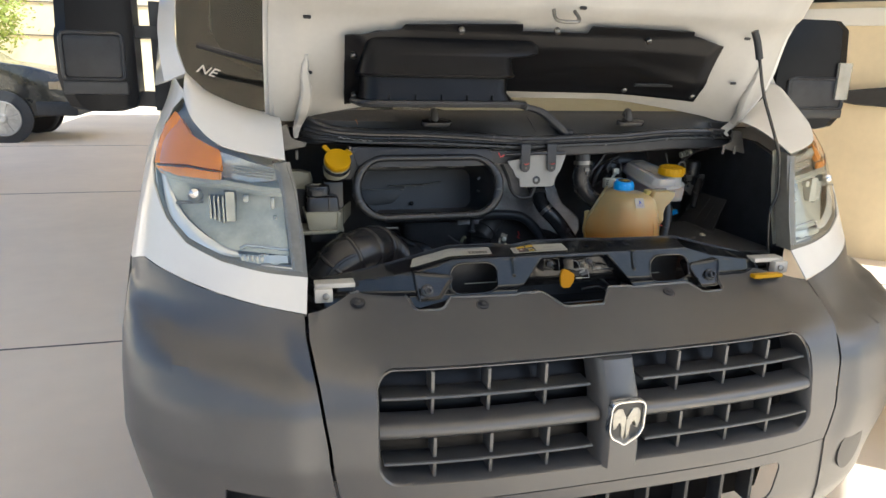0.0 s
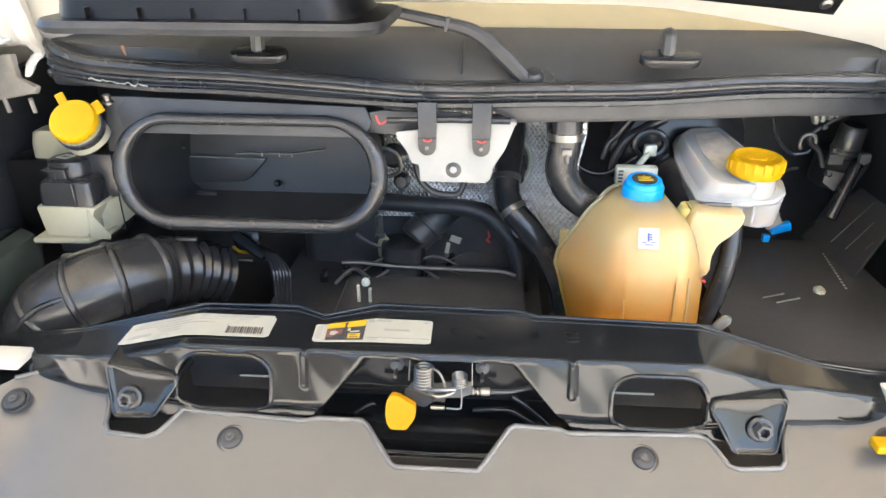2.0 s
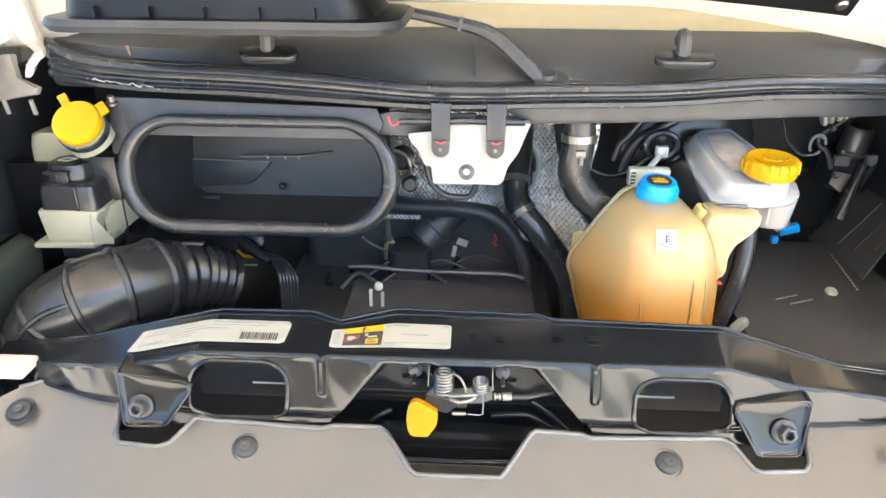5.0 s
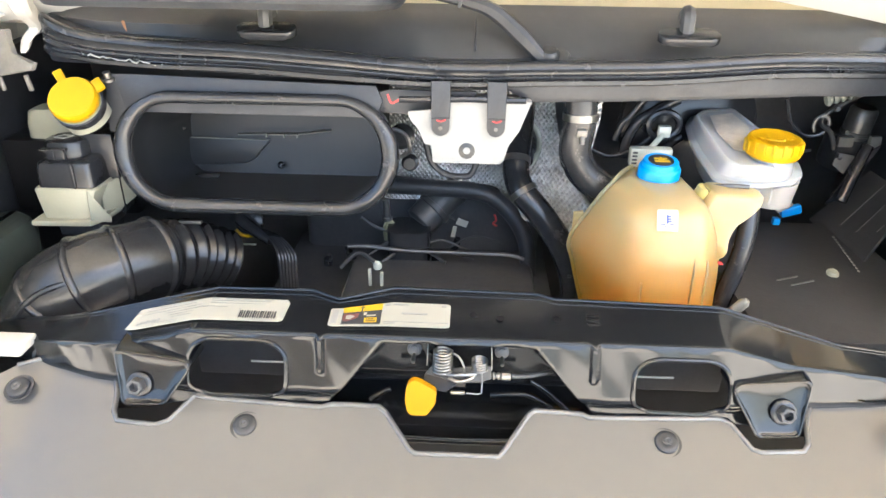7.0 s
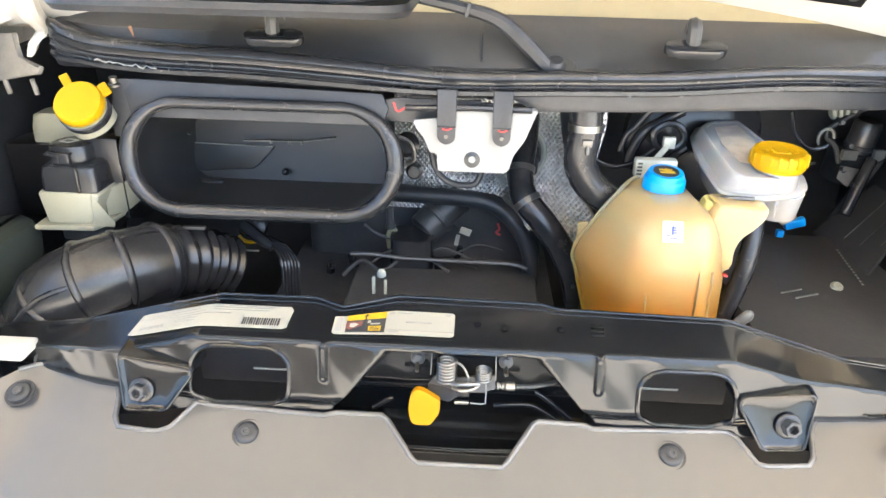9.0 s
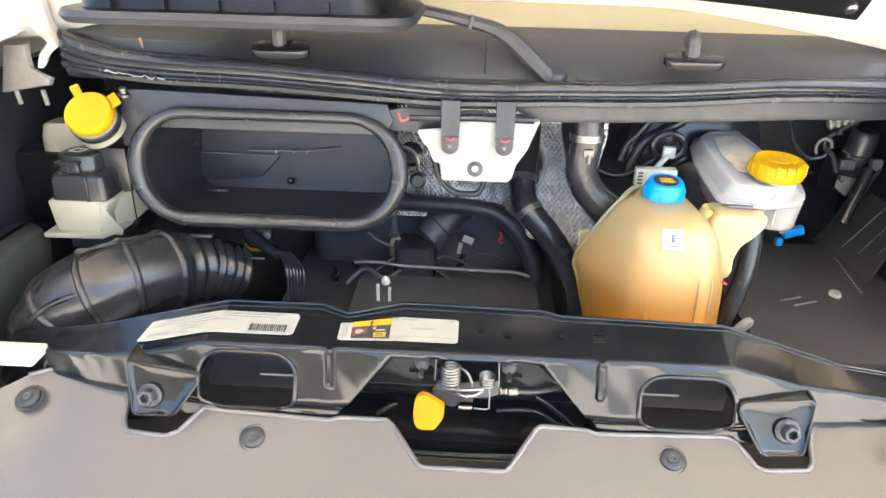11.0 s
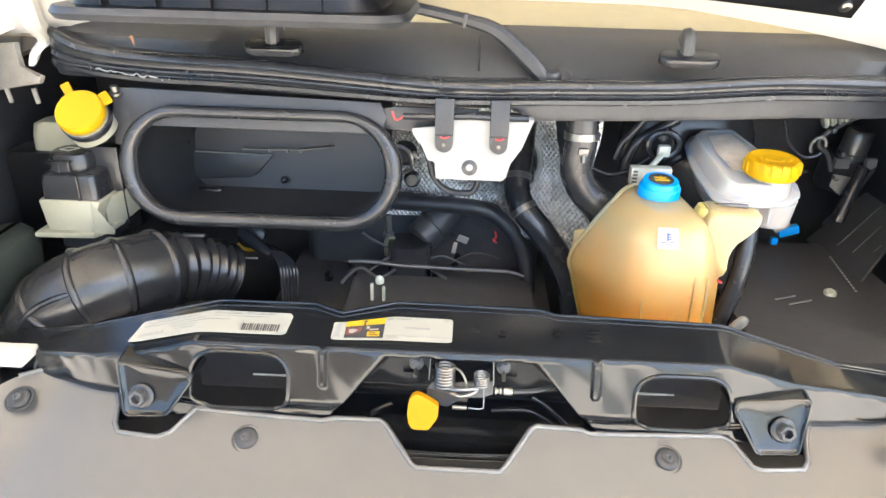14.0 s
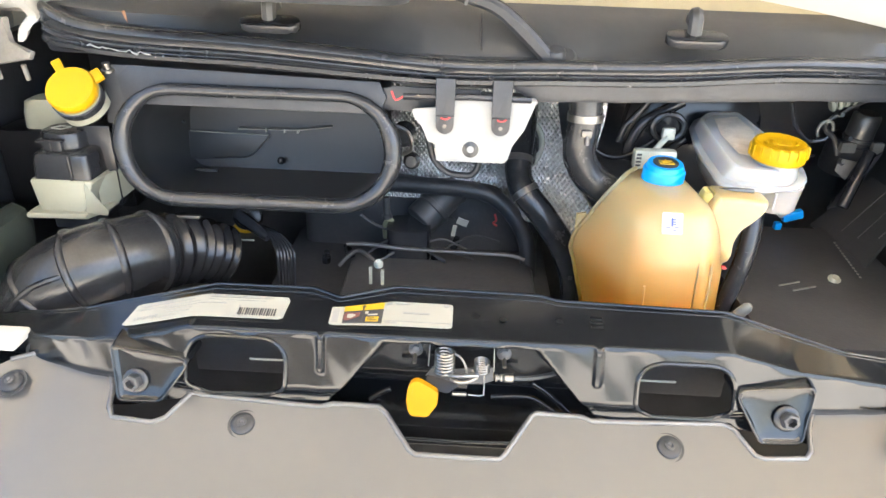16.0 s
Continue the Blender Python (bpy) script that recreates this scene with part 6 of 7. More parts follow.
part("harness", tube(smooth_path([(-.085, .41, 1.175), (-.066, .405, 1.135), (-.055, .40, 1.098), (-.032, .40, 1.076), (.0, .40, 1.072), (.014, .40, 1.080), (.022, .40, 1.105)], 6), .0055, 8), BLACK, van, "black wiring loom")
for p, k in (((-.112, .50, 1.108), 1.25), ((-.098, .50, 1.060), .85)):
    part("injector", turned([(.016 * k, 0), (.018 * k, .005), (.018 * k, .015), (.012 * k, .018), (.012 * k, .03)], p, (0, -1, .2), 16), BLACK_SHEEN, van)
part("injector_ring", tube(smooth_path([(-.142, .47, 1.120), (-.125, .467, 1.130), (-.102, .467, 1.118), (-.098, .467, 1.090), (-.120, .47, 1.078), (-.142, .47, 1.085)], 5), .0035, 8), STEEL, van)


def hose_part(name, pts, r, mat=RUBBER, label="", clamps=(), metal=STEEL):
    P = smooth_path(pts, 6)
    h = part(name, tube(P, r, 16), mat, van, label)
    for k in clamps:
        c, t = P[k], (P[k + 1] - P[k - 1]).normalized()
        s1 = t.orthogonal().normalized()
        s2 = t.cross(s1)
        ring = lambda k, d: [tuple(c + t * d + (s1 * math.cos(2 * math.pi * j / 24) + s2 * math.sin(2 * math.pi * j / 24)) * (r + k)) for j in range(24)]
        part("clamp", loft([ring(-.002, -.006), ring(.0022, -.0055), ring(.0022, .0055), ring(-.002, .006)], caps=False), metal, h, "steel hose clamp")
    return h


hose_part("heater_hose", [(.105, .62, 1.135), (.100, .57, 1.095), (.094, .535, 1.062), (.095, .515, 1.035), (.107, .490, 1.010), (.140, .475, .975), (.180, .465, .92), (.205, .45, .86), (.21, .44, .80)], .0245, RUBBER, "black rubber heater hose", (13, 24), DARKSTEEL)
part("heater_stub", join(turned([(.017, 0), (.017, .05)], (.118, .61, 1.07), (-.1, -.6, -.4), 16), turned([(.020, .012), (.020, .02)], (.118, .61, 1.07), (-.1, -.6, -.4), 16)), BLACK_SHEEN, van)
hose_part("coolant_hose", [(.180, .41, 1.26), (.180, .405, 1.215), (.182, .40, 1.170), (.179, .40, 1.119), (.200, .40, 1.080), (.245, .40, 1.050), (.30, .41, 1.02)], .0265, RUBBER, "thick black rubber coolant hose", (11,))
part("clamp_screw", join(box((.174, .368, 1.153), (.190, .376, 1.165), .002), turned([(.0035, 0), (.0035, .014)], (.183, .370, 1.156), (0, -.2, -1), 8)), DARKSTEEL, van)
part("braided_hose", tube(smooth_path([(.213, .43, 1.22), (.212, .428, 1.17), (.205, .425, 1.13), (.202, .425, 1.10)], 5), .007, 10), FOIL, van, "braided silver hose")
for pts, r in (([(.312, .50, 1.195), (.302, .50, 1.182), (.282, .50, 1.153), (.269, .50, 1.138), (.262, .50, 1.11)], .006), ([(.36, .50, 1.185), (.325, .50, 1.163), (.298, .50, 1.144), (.283, .50, 1.112), (.279, .50, 1.08)], .0095),
               ([(.215, .49, 1.115), (.22, .49, 1.096), (.252, .49, 1.084), (.286, .49, 1.093), (.321, .49, 1.120), (.335, .49, 1.135)], .0042), ([(.344, .52, 1.09), (.352, .50, 1.10), (.362, .49, 1.115), (.372, .49, 1.122)], .007), ([(.309, .50, 1.130), (.318, .49, 1.150), (.336, .49, 1.166), (.358, .49, 1.155), (.366, .49, 1.13)], .005)):
    hose_part("thin_hose", pts, r, BLACK_SHEEN)
part("sensor_ring", tube([(.335 + .026 * math.cos(2 * math.pi * j / 24), .475, 1.146 + .022 * math.sin(2 * math.pi * j / 24)) for j in range(24)], .006, 8, closed=True), BLACK_SHEEN, van)
part("sensor_plug", join(box((.322, .452, 1.130), (.343, .466, 1.150), .004), turned([(.005, 0), (.005, .03)], (.33, .455, 1.135), (-.6, -.4, -.6), 8)), LAMP_GREY, van, "grey electrical plug")
part("servo", turned([(.10, 0), (.12, .02), (.12, .05), (.09, .07)], (.40, .60, 1.12), (0, -1, .1), 32), BLACK_SHEEN, van, "black brake servo")

# ---- engine clutter ----
valve = part("valve_housing", turned([(.030, 0), (.036, .004), (.037, .016), (.035, .018), (.035, .062), (.039, .063), (.039, .072), (.035, .074), (.035, .105), (.029, .110)], (-.018, .635, .965), (-.66, -.45, -.60), 28), COWL, van, "black cylindrical valve housing")
part("valve_base", loft([[(x, y, z) for x, y in rrect(-.15, .52, -.065, .60, .022, n=4)] for z in (.84, .895, .905)]), BLACK_SHEEN, valve)
part("valve_ring", tube([(-.060 + .024 * math.cos(a), .560, .852 + .006 * math.sin(a)) for a in (3.3, 3.8, 4.3, 4.8, 5.3, 5.9)], .0022, 6), material("brass_ring", (.35, .30, .16), .35, .6, vary=.2), valve)
part("valve_tag", box((-.013, -.001, -.008), (.013, .001, .008), 0, Matrix.Translation((.092, .655, .897)) @ Matrix.Rotation(radians(-20), 4, "Y")), LABEL, valve, "small white paper tag")
part("valve_tag", join(box((-.011, -.001, -.007), (.011, .001, .007), 0, Matrix.Translation((-.003, .58, .905)) @ Matrix.Rotation(radians(20), 4, "Y")), box((-.004, -.001, -.014), (.004, .001, .010), 0, Matrix.Translation((-.019, .578, .888)) @ Matrix.Rotation(radians(10), 4, "Y"))), LABEL, valve, "creased white paper tag")
part("red_clip", tube(smooth_path([(.062, .62, .908), (.066, .615, .897), (.060, .615, .890), (.068, .615, .884)], 4), .0024, 6), INK_RED, valve)
part("fuel_rail", tube(smooth_path([(-.222, .50, .885), (-.18, .50, .886), (-.105, .50, .880), (.045, .50, .878), (.092, .50, .876), (.118, .50, .868)], 5), .0042, 8), DARKSTEEL, van, "thin dark steel pipe")
part("branch_pipe", tube(smooth_path([(-.205, .57, .915), (-.17, .57, .892), (-.10, .57, .878)], 4), .0036, 8), COWL, van)
part("dipstick_hook", tube(smooth_path([(-.156, .575, .865), (-.157, .572, .892), (-.150, .570, .908), (-.143, .572, .900), (-.145, .575, .870), (-.140, .578, .852)], 5), .0055, 8), material("olive_plastic", (.30, .29, .17), .5, vary=.2), van)
part("pin", turned([(.007, 0), (.007, .034), (.010, .036), (.010, .042)], (-.146, .50, .985), (.05, 0, -1), 10), COWL, van)
part("stay", join(box((-.142, .246, .945), (-.137, .252, .975), .001), box((-.124, .246, .945), (-.119, .252, .97), .001), turned([(.007, 0), (.007, .006), (.004, .01)], (-.127, .248, .978), (0, -.3, 1), 10)), LAMP_GREY, van, "small zinc stay")
for k in range(6):
    part("loom", tube(smooth_path([(-.378 + .003 * k, .455, .938 - .001 * k), (-.350 + .004 * k, .43, .932), (-.330 + .0058 * k, .405, .915), (-.326 + .0056 * k, .395, .88), (-.326 + .0052 * k, .39, .80)], 5), .0034, 6), BLACK_SHEEN, van)
part("loom_sleeve", turned([(.012, 0), (.013, .02), (.010, .06), (.008, .075)], (-.412, .465, .950), (.62, -.35, -.25), 14), BLACK_SHEEN, van)
part("cable_end", turned([(.026, 0), (.028, .006), (.026, .016), (.018, .02)], (-.405, .50, .934), (0, -.9, .35), 22), RUBBER, van)
part("yellow_ring", tube([(-.405 + .022 * math.cos(a), .470, .934 + .019 * math.sin(a)) for a in (3.5, 3.9, 4.3, 4.7, 5.1, 5.5)], .0035, 6), YELLOW, van)
part("cable_clip", box((-.425, .452, .904), (-.385, .456, .907), .001), LAMP_GREY, van)
# DUST on cover and manifold is a paler black that stands in for haze.
engine = part("engine_cover", loft([[(x, y, z) for x, y in rrect(-.36, .30, .17, .74, .05, n=4)] for z in (.55, .78, .805, .815)]), DUST, van, "black plastic engine cover, toned paler for haze")
part("cover_step", loft([[(x, y, z) for x, y in rrect(-.22 + k, .33 + k, .14 - k, .52, .015, n=3)] for z, k in ((.80, 0), (.842, .004), (.848, .008))]), DUST, engine)
for x0, x1, z in ((-.02, .03, .838), (.05, .11, .845)):
    part("cover_panel", box((x0, .322, z - .04), (x1, .332, z), .003), BLACK_SHEEN, engine)
rng = random.Random(4)
for k in range(9):
    x, y, z = rng.uniform(-.30, .10), rng.uniform(.50, .68), rng.uniform(.83, .90)
    a, L = rng.uniform(-1, 1), rng.uniform(.04, .10)
    part("cable", tube(smooth_path([(x - L * math.cos(a), y - .02, z - .02), (x, y, z + .012 * rng.random()), (x + L * math.cos(a), y + L * math.sin(a) * .4, z - .01)], 5), rng.uniform(.002, .005), 7), COWL, engine)
for k in range(8):
    x, y = rng.uniform(-.30, .10), rng.uniform(.52, .66)
    part("fitting", turned([(.009, 0), (.009, .02), (.006, .022), (.006, .034)], (x, y, .812), (rng.uniform(-.3, .3), -.3, 1), 6 if k % 2 else 12), BLACK_SHEEN, engine)
part("manifold", loft([[(x, y, z) for x, y in rrect(-.34, .64, .16, .75, .03, n=4)] for z in (.80, .93, .945)]), DUST, van)

# ---- right-hand side ----
PUMP = material("dull_cast_metal", (.13, .13, .127), .32, .6, vary=.4, scale=40)
DUSTY = material("dusty_black_plastic", (.034, .034, .034), .45, colour2=(.052, .051, .050), scale=9, bump=.2, bump_scale=200)
cover = part("fuse_cover", loft([[(x, y, z) for x, y in rrect(.43, .15, .73, .56, .03, n=4)] for z in (.55, .915, .93, .935)]), DUSTY, van, "dusty black plastic fuse box cover")
for k in range(2):
    part("cover_rib", box((.524 - .01 * k, .316 + .020 * k, .934), (.570 - .014 * k, .3185 + .020 * k, .937), .0008, Matrix.Translation((.547, .33, 0)) @ Matrix.Rotation(radians(22), 4, "Z") @ Matrix.Translation((-.547, -.33, 0))), LAMP_RIM, cover)
part("round_plug", turned([(.010, 0), (.010, .003), (.006, .007)], (.614, .352, .936), (0, -.4, 1), 12), IVORY, cover)
part("print", join(*[box((-.0022, -.0016, 0), (.0022, .0016, .001), 0, Matrix.Translation((.683 - .0016 * k, .498 - .011 * k, .9355)) @ Matrix.Rotation(radians(-98), 4, "Z")) for k in range(13)]), LABEL, cover)
tower = lambda y, z: (.69 + (z - .93) * .85, y, z)
pad = part("wing_pad", sheet([(.40, .925), (.60, .925), (.60, 1.03), (.46, 1.03)], tower, .03), DUSTY, van, "dusty black sloping wing liner", thick=.004)
for a, b in (((.522, .949), (.535, 1.024)), ((.478, .955), (.489, 1.004)), ((.444, .972), (.446, .984))):
    part("pad_crease", tube([Vector(tower(*a)) + Vector((-.003, 0, .002)), Vector(tower(*b)) + Vector((-.003, 0, .002))], .0011, 6), DARKSTEEL, pad)
pump = part("pump", turned([(.019, -.06), (.024, -.055), (.0250, .010), (.027, .012), (.027, .017), (.0250, .019), (.0245, .058), (.020, .064), (0, .065)], (.738, .628, 1.085), (.06, -.12, 1), 28), PUMP, van, "grey metal pump body")
part("pump_sleeve", turned([(.042, -.05), (.044, -.045), (.044, .012), (.038, .018)], (.742, .645, 1.075), (.06, -.12, 1), 24), BLACK, pump)
for lo, hi in (((.700, .600, 1.075), (.728, .612, 1.095)), ((.752, .590, 1.078), (.772, .602, 1.100))):
    part("pump_clamp", box(lo, hi, .003), LAMP_RIM, pump)
plate_ = part("pump_plate", prism([(-.006, .012), (.028, .006), (.014, -.030), (-.010, -.012)], (.705, .595, 1.055), (1, 0, 0), (0, .1, 1), .003, .001), CAST, pump, "pale riveted plate")
for dx, dz in ((.002, .003), (.0, -.008)):
    part("plate_hole", turned([(.0048, 0), (.0048, .002)], (.703 + dx, .5935, 1.055 + dz), (0, -1, .1), 12), BLACK, plate_)
part("pump_strut", tube([(.742, .58, 1.085), (.722, .56, 1.045), (.700, .54, .990)], .011, 12), RUBBER, pump)
part("pump_arm", prism([(0, 0), (.028, .02), (-.02, -.085), (-.05, -.095)], (.735, .575, 1.07), (1, 0, 0), (0, .1, 1), .006, .002), BLACK_SHEEN, pump)
part("pump_pipe", tube(smooth_path([(.745, .55, 1.200), (.700, .55, 1.192), (.668, .55, 1.175), (.637, .55, 1.150), (.635, .55, 1.133), (.653, .55, 1.118), (.667, .55, 1.087)], 6), .0045, 8), DUSTY, pump)
part("pump_pipe", tube(smooth_path([(.540, .50, 1.19), (.546, .50, 1.175), (.556, .50, 1.151), (.581, .50, 1.128), (.604, .50, 1.127), (.615, .50, 1.134)], 6), .0035, 8), BLACK_SHEEN, pump)
part("pipe_ring", tube([(.608 + .013 * math.cos(2 * math.pi * j / 16), .50, 1.146 + .016 * math.sin(2 * math.pi * j / 16)) for j in range(11)], .0028, 8), LAMP_RIM, pump)
part("pump_connector", join(*[turned([(.009, 0), (.012, .004), (.009, .009)], (.625 + .011 * k, .54, 1.178 + .004 * k), (1, 0, .3), 10) for k in range(4)]), LAMP_GREY, pump)
for p in ((.676, .55, 1.118), (.676, .55, 1.075), (.650, .55, 1.16)):
    part("pump_bolt", turned([(.004, 0), (.004, .012)], p, (0, -1, .3), 8), STEEL, pump)
part("brake_pipe", tube(smooth_path([(.535, .42, 1.108), (.56, .45, 1.112), (.60, .50, 1.10)], 4), .0026, 6), STEEL, pump)

# ---- surroundings ----
def world_part(name, geo, mat, parent, label="", smooth=40):
    return part(name, geo, mat, parent, label, smooth, van=False)


def suv(x0, y0, turn, paint, label):
    """A tall estate car that faces +x; the front wheel nearest the van stands at x0, y0."""
    car = thing("car", label, "car", (x0, y0, 0))
    car.rotation_euler = (0, 0, radians(turn))
    car.scale = (1.03, 1.03, 1.03)
    side = [(1.05, .48), (1.12, .62), (1.10, .80), (1.04, 1.04), (.97, 1.12), (.40, 1.28), (-.25, 1.36), (-.85, 1.74), (-1.5, 1.80), (-3.2, 1.76), (-3.65, 1.25), (-3.75, .85), (-3.75, .5), (-3.2, .42), (-2.75, .42), (-2.35, .42), (-.5, .40), (.45, .42)]
    rings = []
    for y, k in ((0.0, .97), (.04, 1.0), (.30, 1.0), (1.6, 1.0), (1.86, 1.0), (1.9, .97)):
        rings.append([((x + 1.35) * k - 1.35, y, .9 + (z - .9) * k) for x, z in side])
    world_part("body", loft(rings), paint, car)
    for wx in (0.0, -2.8):
        for wy in (-.02, 1.70):
            arch = world_part("wheel_arch", turned([(.46, 0), (.46, .05), (.40, .06)], (wx, wy - .005 if wy < 1 else wy + .2, .42), (0, 1 if wy > 1 else -1, 0), 28), BLACK, car)
            t = world_part("tyre", turned([(.26, -.02), (.38, -.03), (.41, .02), (.41, .18), (.38, .23), (.26, .22)], (wx, wy - .03, .41), (0, 1, 0), 32), TYRE, car)
            out = -1 if wy < 1 else 1
            hub = (wx, wy - .085 if wy < 1 else wy + .26, .41)
            rim = world_part("rim", turned([(.285, -.03), (.29, .0), (.275, .006), (.262, -.004), (.250, -.05), (.06, -.055), (0, -.055)], hub, (0, out, 0), 32), BLACK, t)
            world_part("rim_ring", turned([(.292, -.01), (.297, .004), (.280, .012), (.262, .004), (.258, -.02)], hub, (0, out, 0), 32), WHEEL, rim)
            world_part("hub_cap", turned([(.085, -.03), (.085, .0), (.07, .010), (.045, .014), (.04, .010), (0, .010)], hub, (0, out, 0), 24), WHEEL, rim)
            for k in range(5):
                m = Matrix.Translation(hub) @ Matrix.Rotation(2 * math.pi * k / 5 + .2, 4, "Y")
                world_part("spoke", moved(loft([[(-w, out * d, r), (-w * .7, out * (d + .016), r), (w * .7, out * (d + .016), r), (w, out * d, r)] for r, w, d in ((.06, .040, -.018), (.14, .036, -.016), (.22, .046, -.012), (.268, .062, -.010))]), m), WHEEL, rim)
    glass = [(-.55, 1.28), (-.95, 1.64), (-1.5, 1.70), (-3.0, 1.67), (-3.3, 1.30)]
    world_part("side_window", prism(glass, (0, -.004, 0), (1, 0, 0), (0, 0, 1), .008, 0), DARKGLASS, car)
    world_part("sill", box((-2.3, -.03, .40), (-.5, .02, .52), .015), LAMP_GREY, car)
    world_part("front_bumper", box((.5, -.03, .45), (1.16, 1.93, .70), .05), BLACK, car)
    for y in (.05, 1.45):
        world_part("headlight", box((.86, y - .07, .88), (1.08, y + .40, 1.05), .04), YELLOWED, car)
        world_part("corner_lamp", box((.74, y - .078 if y < 1 else y + .3, .90), (.88, y + .08 if y < 1 else y + .478, 1.03), .02), YELLOWED, car)
    for k in range(7):
        world_part("grille_bar", box((1.06, .62 + .1 * k, .78), (1.13, .66 + .1 * k, 1.02), .01), CHROME, car)
    return car


suv(-5.0, 12.3, 0, CARPAINT, "dark green estate car with silver alloy wheels")
suv(-7.2, 17.2, 6, material("pale_silver_paint", (.42, .42, .40), .3, vary=.1, scale=3, coat=.6), "silver grey estate car parked behind")

bin_ = thing("rubbish_bin", "pale grey plastic bin with a paper towel dispenser above", "bin", (-4.1, 7.4, 0))
world_part("body", loft([[(x, y, z) for x, y in rrect(-.25 * k, -.24 * k, .27 * k, .24 * k, .05, n=4)] for z, k in ((.0, .86), (.03, .9), (.86, 1.0), (.87, 1.06), (.93, 1.06), (.935, .99))]), BIN_GREY, bin_)
world_part("liner", loft([[(x, y, z) for x, y in rrect(-.24, -.23, .26, .23, .05, n=3)] for z in (.936, .95)]), material("yellow_bin_liner", (.75, .65, .08), .5, vary=.2), bin_)
world_part("post", box((-.02, .0, .9), (.14, .10, 2.6), .01), TRIM_WHITE, bin_)
world_part("roll_holder", box((-.05, -.12, 1.26), (.20, .02, 1.30), .01), YELLOW, bin_)
roll = world_part("paper_roll", turned([(.04, 0), (.11, 0), (.11, .24), (.04, .24)], (-.08, -.08, 1.38), (1, .5, 0), 24), TRIM_WHITE, bin_)
world_part("roll_core", turned([(.04, -.004), (.04, .002)], (-.08, -.08, 1.38), (1, .5, 0), 18), BLACK, roll)
world_part("towel", loft([[(-.06 + dx, -.26 + dy, z), (.12 + dx, -.27 + dy, z)] for z, dx, dy in ((1.36, 0, .10), (1.1, .02, .06), (.9, .03, .0), (.7, .06, -.01), (.48, .09, -.02))], closed=False), TRIM_WHITE, bin_)
world_part("label_plate", box((.0, -.25, .78), (.2, -.243, .88), .002), TRIM_WHITE, bin_)

blue = thing("recycling_bin", "tall blue plastic bin full of cardboard on a black dolly", "bin", (-5.05, 8.6, 0))
world_part("body", turned([(.20, .16), (.215, .18), (.26, .80), (.265, .82), (.28, .83), (.285, .98), (.29, 1.0), (.27, 1.0), (.26, .9)], (0, 0, 0), (0, 0, 1), 30), BIN_BLUE, blue)
world_part("dolly", turned([(.32, .09), (.34, .10), (.34, .15), (.30, .16)], (0, 0, 0), (0, 0, 1), 28), BLACK, blue)
for k in range(5):
    a = 2 * math.pi * k / 5
    world_part("caster", turned([(.045, -.02), (.05, -.01), (.05, .01), (.045, .02)], (.28 * math.cos(a), .28 * math.sin(a), .05), (math.sin(a), -math.cos(a), 0), 14), TYRE, blue)
world_part("cardboard", box((-.20, -.15, .8), (.18, .12, 1.09), .004, Matrix.Rotation(radians(12), 4, "Y")), CARD, blue)
world_part("cardboard", box((-.02, -.18, .8), (.2, .16, 1.14), .004, Matrix.Rotation(radians(-14), 4, "X")), CARD, blue)

crates = thing("crate_stack", "stack of brown wooden crates", "crates", (-8.3, 21.5, 0))
for k in range(3):
    for j in range(4):
        world_part("board", box((-.9 + .05 * k, -.4, .1 + .85 * k + .2 * j), (.6 - .2 * k, -.36, .26 + .85 * k + .2 * j), .008), WOOD, crates)
    world_part("box", box((-.88 + .05 * k, -.36, .05 + .85 * k), (.58 - .2 * k, .4, .85 + .85 * k), .01), WOOD, crates)

# Added wall, never in view; its dark colour dims reflections on the beam.
flat("wall_south", box((-25, -13.4, 0), (-1.2, -13.0, 3.2), .02), material("dark_reflected_stucco", (0.34, 0.28, 0.21), 0.85, vary=0.15, scale=2, bump=0.4, bump_scale=80), "unseen dark brown wall added to dim reflections", "wall")
flat("wall_north", box((-30, 26, 0), (30, 26.4, 7), .02), STUCCO, "tan stucco building wall in the sun", "wall")
for k in range(4):
    part("band", box((-30, 25.95, 2.2 + 1.1 * k), (30, 26.0, 2.24 + 1.1 * k), .01), JOINT, bpy.data.objects["wall_north"], van=False)
EAST = Matrix.Translation((4.05, 3.0, 0)) @ Matrix.Rotation(radians(-45.8), 4, "Z")   # x runs along the wall, -y faces the van
east = flat("wall_east", box((-6.5, 0, 0), (2.6, .35, 4.2), .01, EAST), STUCCO, "tan stucco wall with a white band and a dark window", "wall")
part("sill_band", box((-6.5, -.05, 1.84), (2.6, 0, 1.97), .008, EAST), TRIM_WHITE, east, van=False)
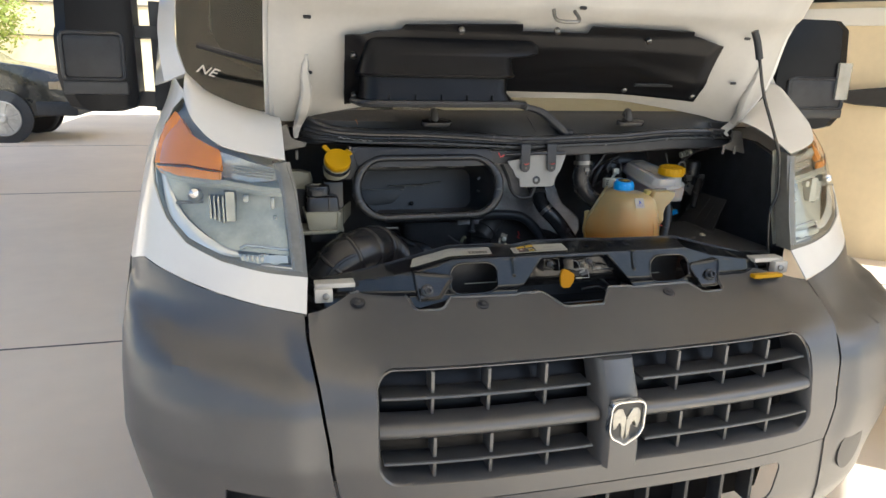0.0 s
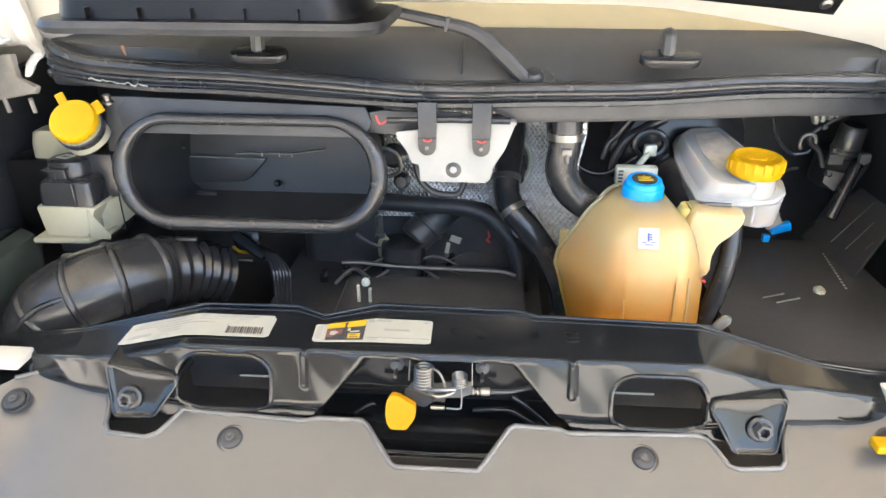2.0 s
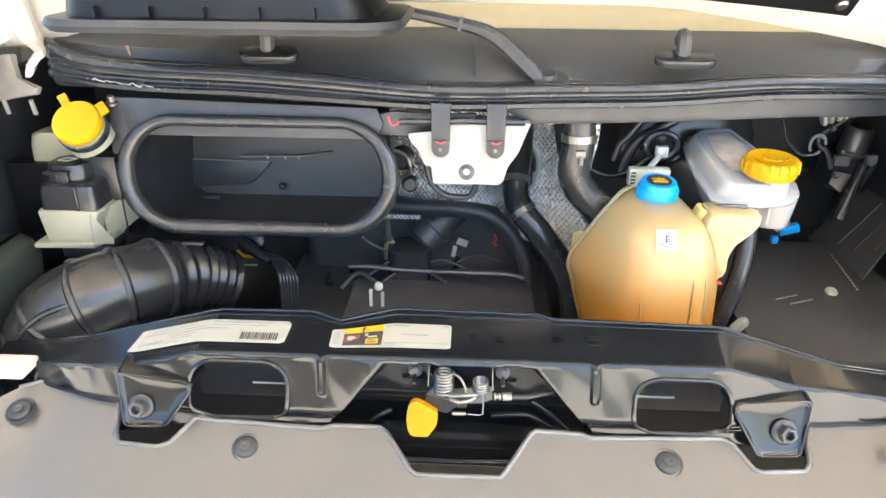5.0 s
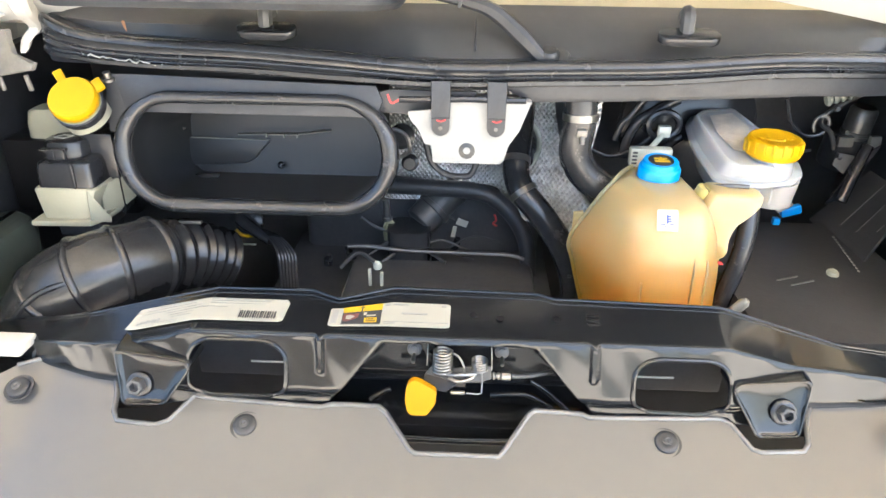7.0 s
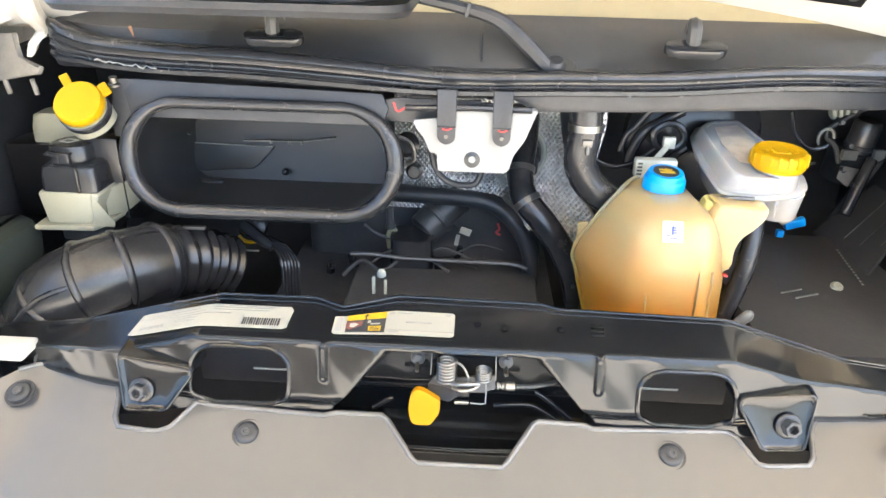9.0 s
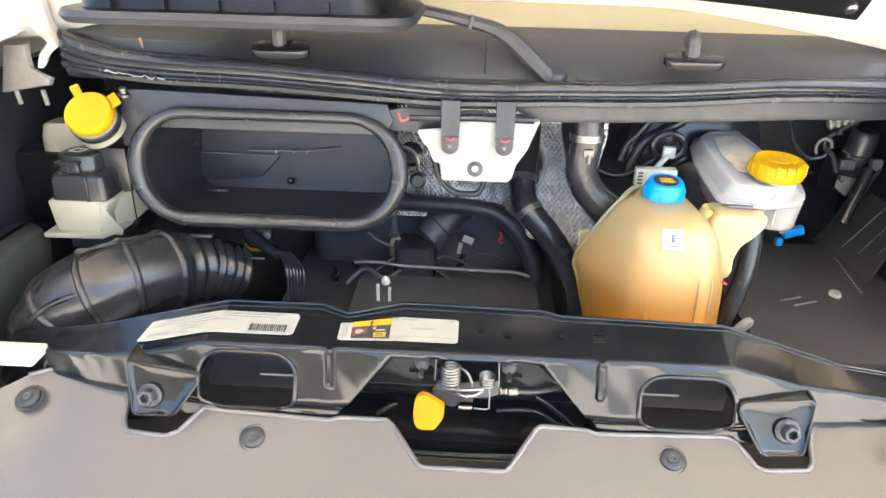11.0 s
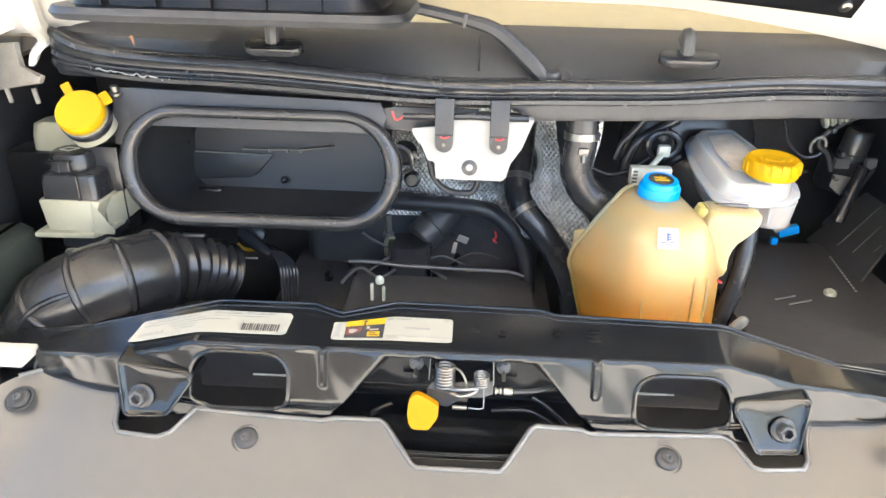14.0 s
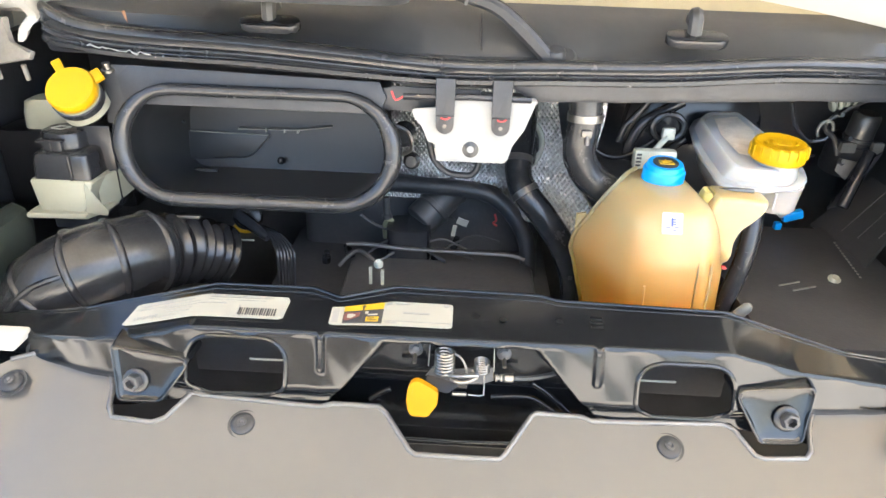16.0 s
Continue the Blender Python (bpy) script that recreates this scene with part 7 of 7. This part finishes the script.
part("window_pane", box((-6.0, -.012, 2.02), (2.2, .01, 3.4), .004, EAST), DARKGLASS, east, van=False)
rail = thing("rail", "dark rubber-faced rail fixed along a tan wall", "rail")
world_part("body", loft([[tuple(EAST @ Vector(p)) for p in ((x, -.02, z0), (x, -.09, z0 + .01), (x, -.09, z1 - .01), (x, -.02, z1))] for x, z0, z1 in ((-.42, 1.28, 1.32), (-.2, 1.24, 1.36), (.3, 1.22, 1.42), (2.4, 1.2, 1.44))]), ASPHALT, rail)
for x in (.2, 1.2, 2.2):
    world_part("bracket", box((x - .03, -.03, 1.27), (x + .03, .002, 1.37), .005, EAST), ASPHALT, rail)


def tree(x, y, h, seed):
    rng = random.Random(seed)
    t = thing("tree", "young tree with bright yellow green leaves", "tree", (x, y, 0))
    tr = [tube(smooth_path([(0, 0, 0), (.05, .02, h * .3), (-.03, .05, h * .6), (0, 0, h * .85)], 4), [.12 - .006 * i for i in range(13)], 8)]
    tips = []
    for k in range(9):
        a, z = rng.uniform(0, 6.28), h * rng.uniform(.3, .75)
        r = rng.uniform(.7, 1.5)
        end = Vector((r * math.cos(a), r * math.sin(a), z + rng.uniform(.4, 1.1)))
        tr.append(tube(smooth_path([(0, 0, z), tuple(end * .5 + Vector((0, 0, z * .5 + .1))), tuple(end)], 4), [.05 - .004 * i for i in range(9)], 6))
        tips += [end, end * .7 + Vector((0, 0, z * .3))]
    world_part("trunk", join(*tr), BARK, t)
    vs, fs = [], []
    for k in range(2600):
        c = rng.choice(tips) + Vector((rng.gauss(0, .38), rng.gauss(0, .38), rng.gauss(.1, .33)))
        a, b, s = rng.uniform(0, 6.28), rng.uniform(-1, 1), rng.uniform(.05, .11)
        u = Vector((math.cos(a), math.sin(a), b)).normalized() * s
        v = u.orthogonal().normalized() * s * .5
        i = len(vs)
        vs += [tuple(c - u), tuple(c + v), tuple(c + u), tuple(c - v)]
        fs.append((i, i + 1, i + 2, i + 3))
    world_part("crown", (vs, fs), LEAF, t, smooth=0)
    return t


tree(-8.6, 23.6, 4.6, 3)
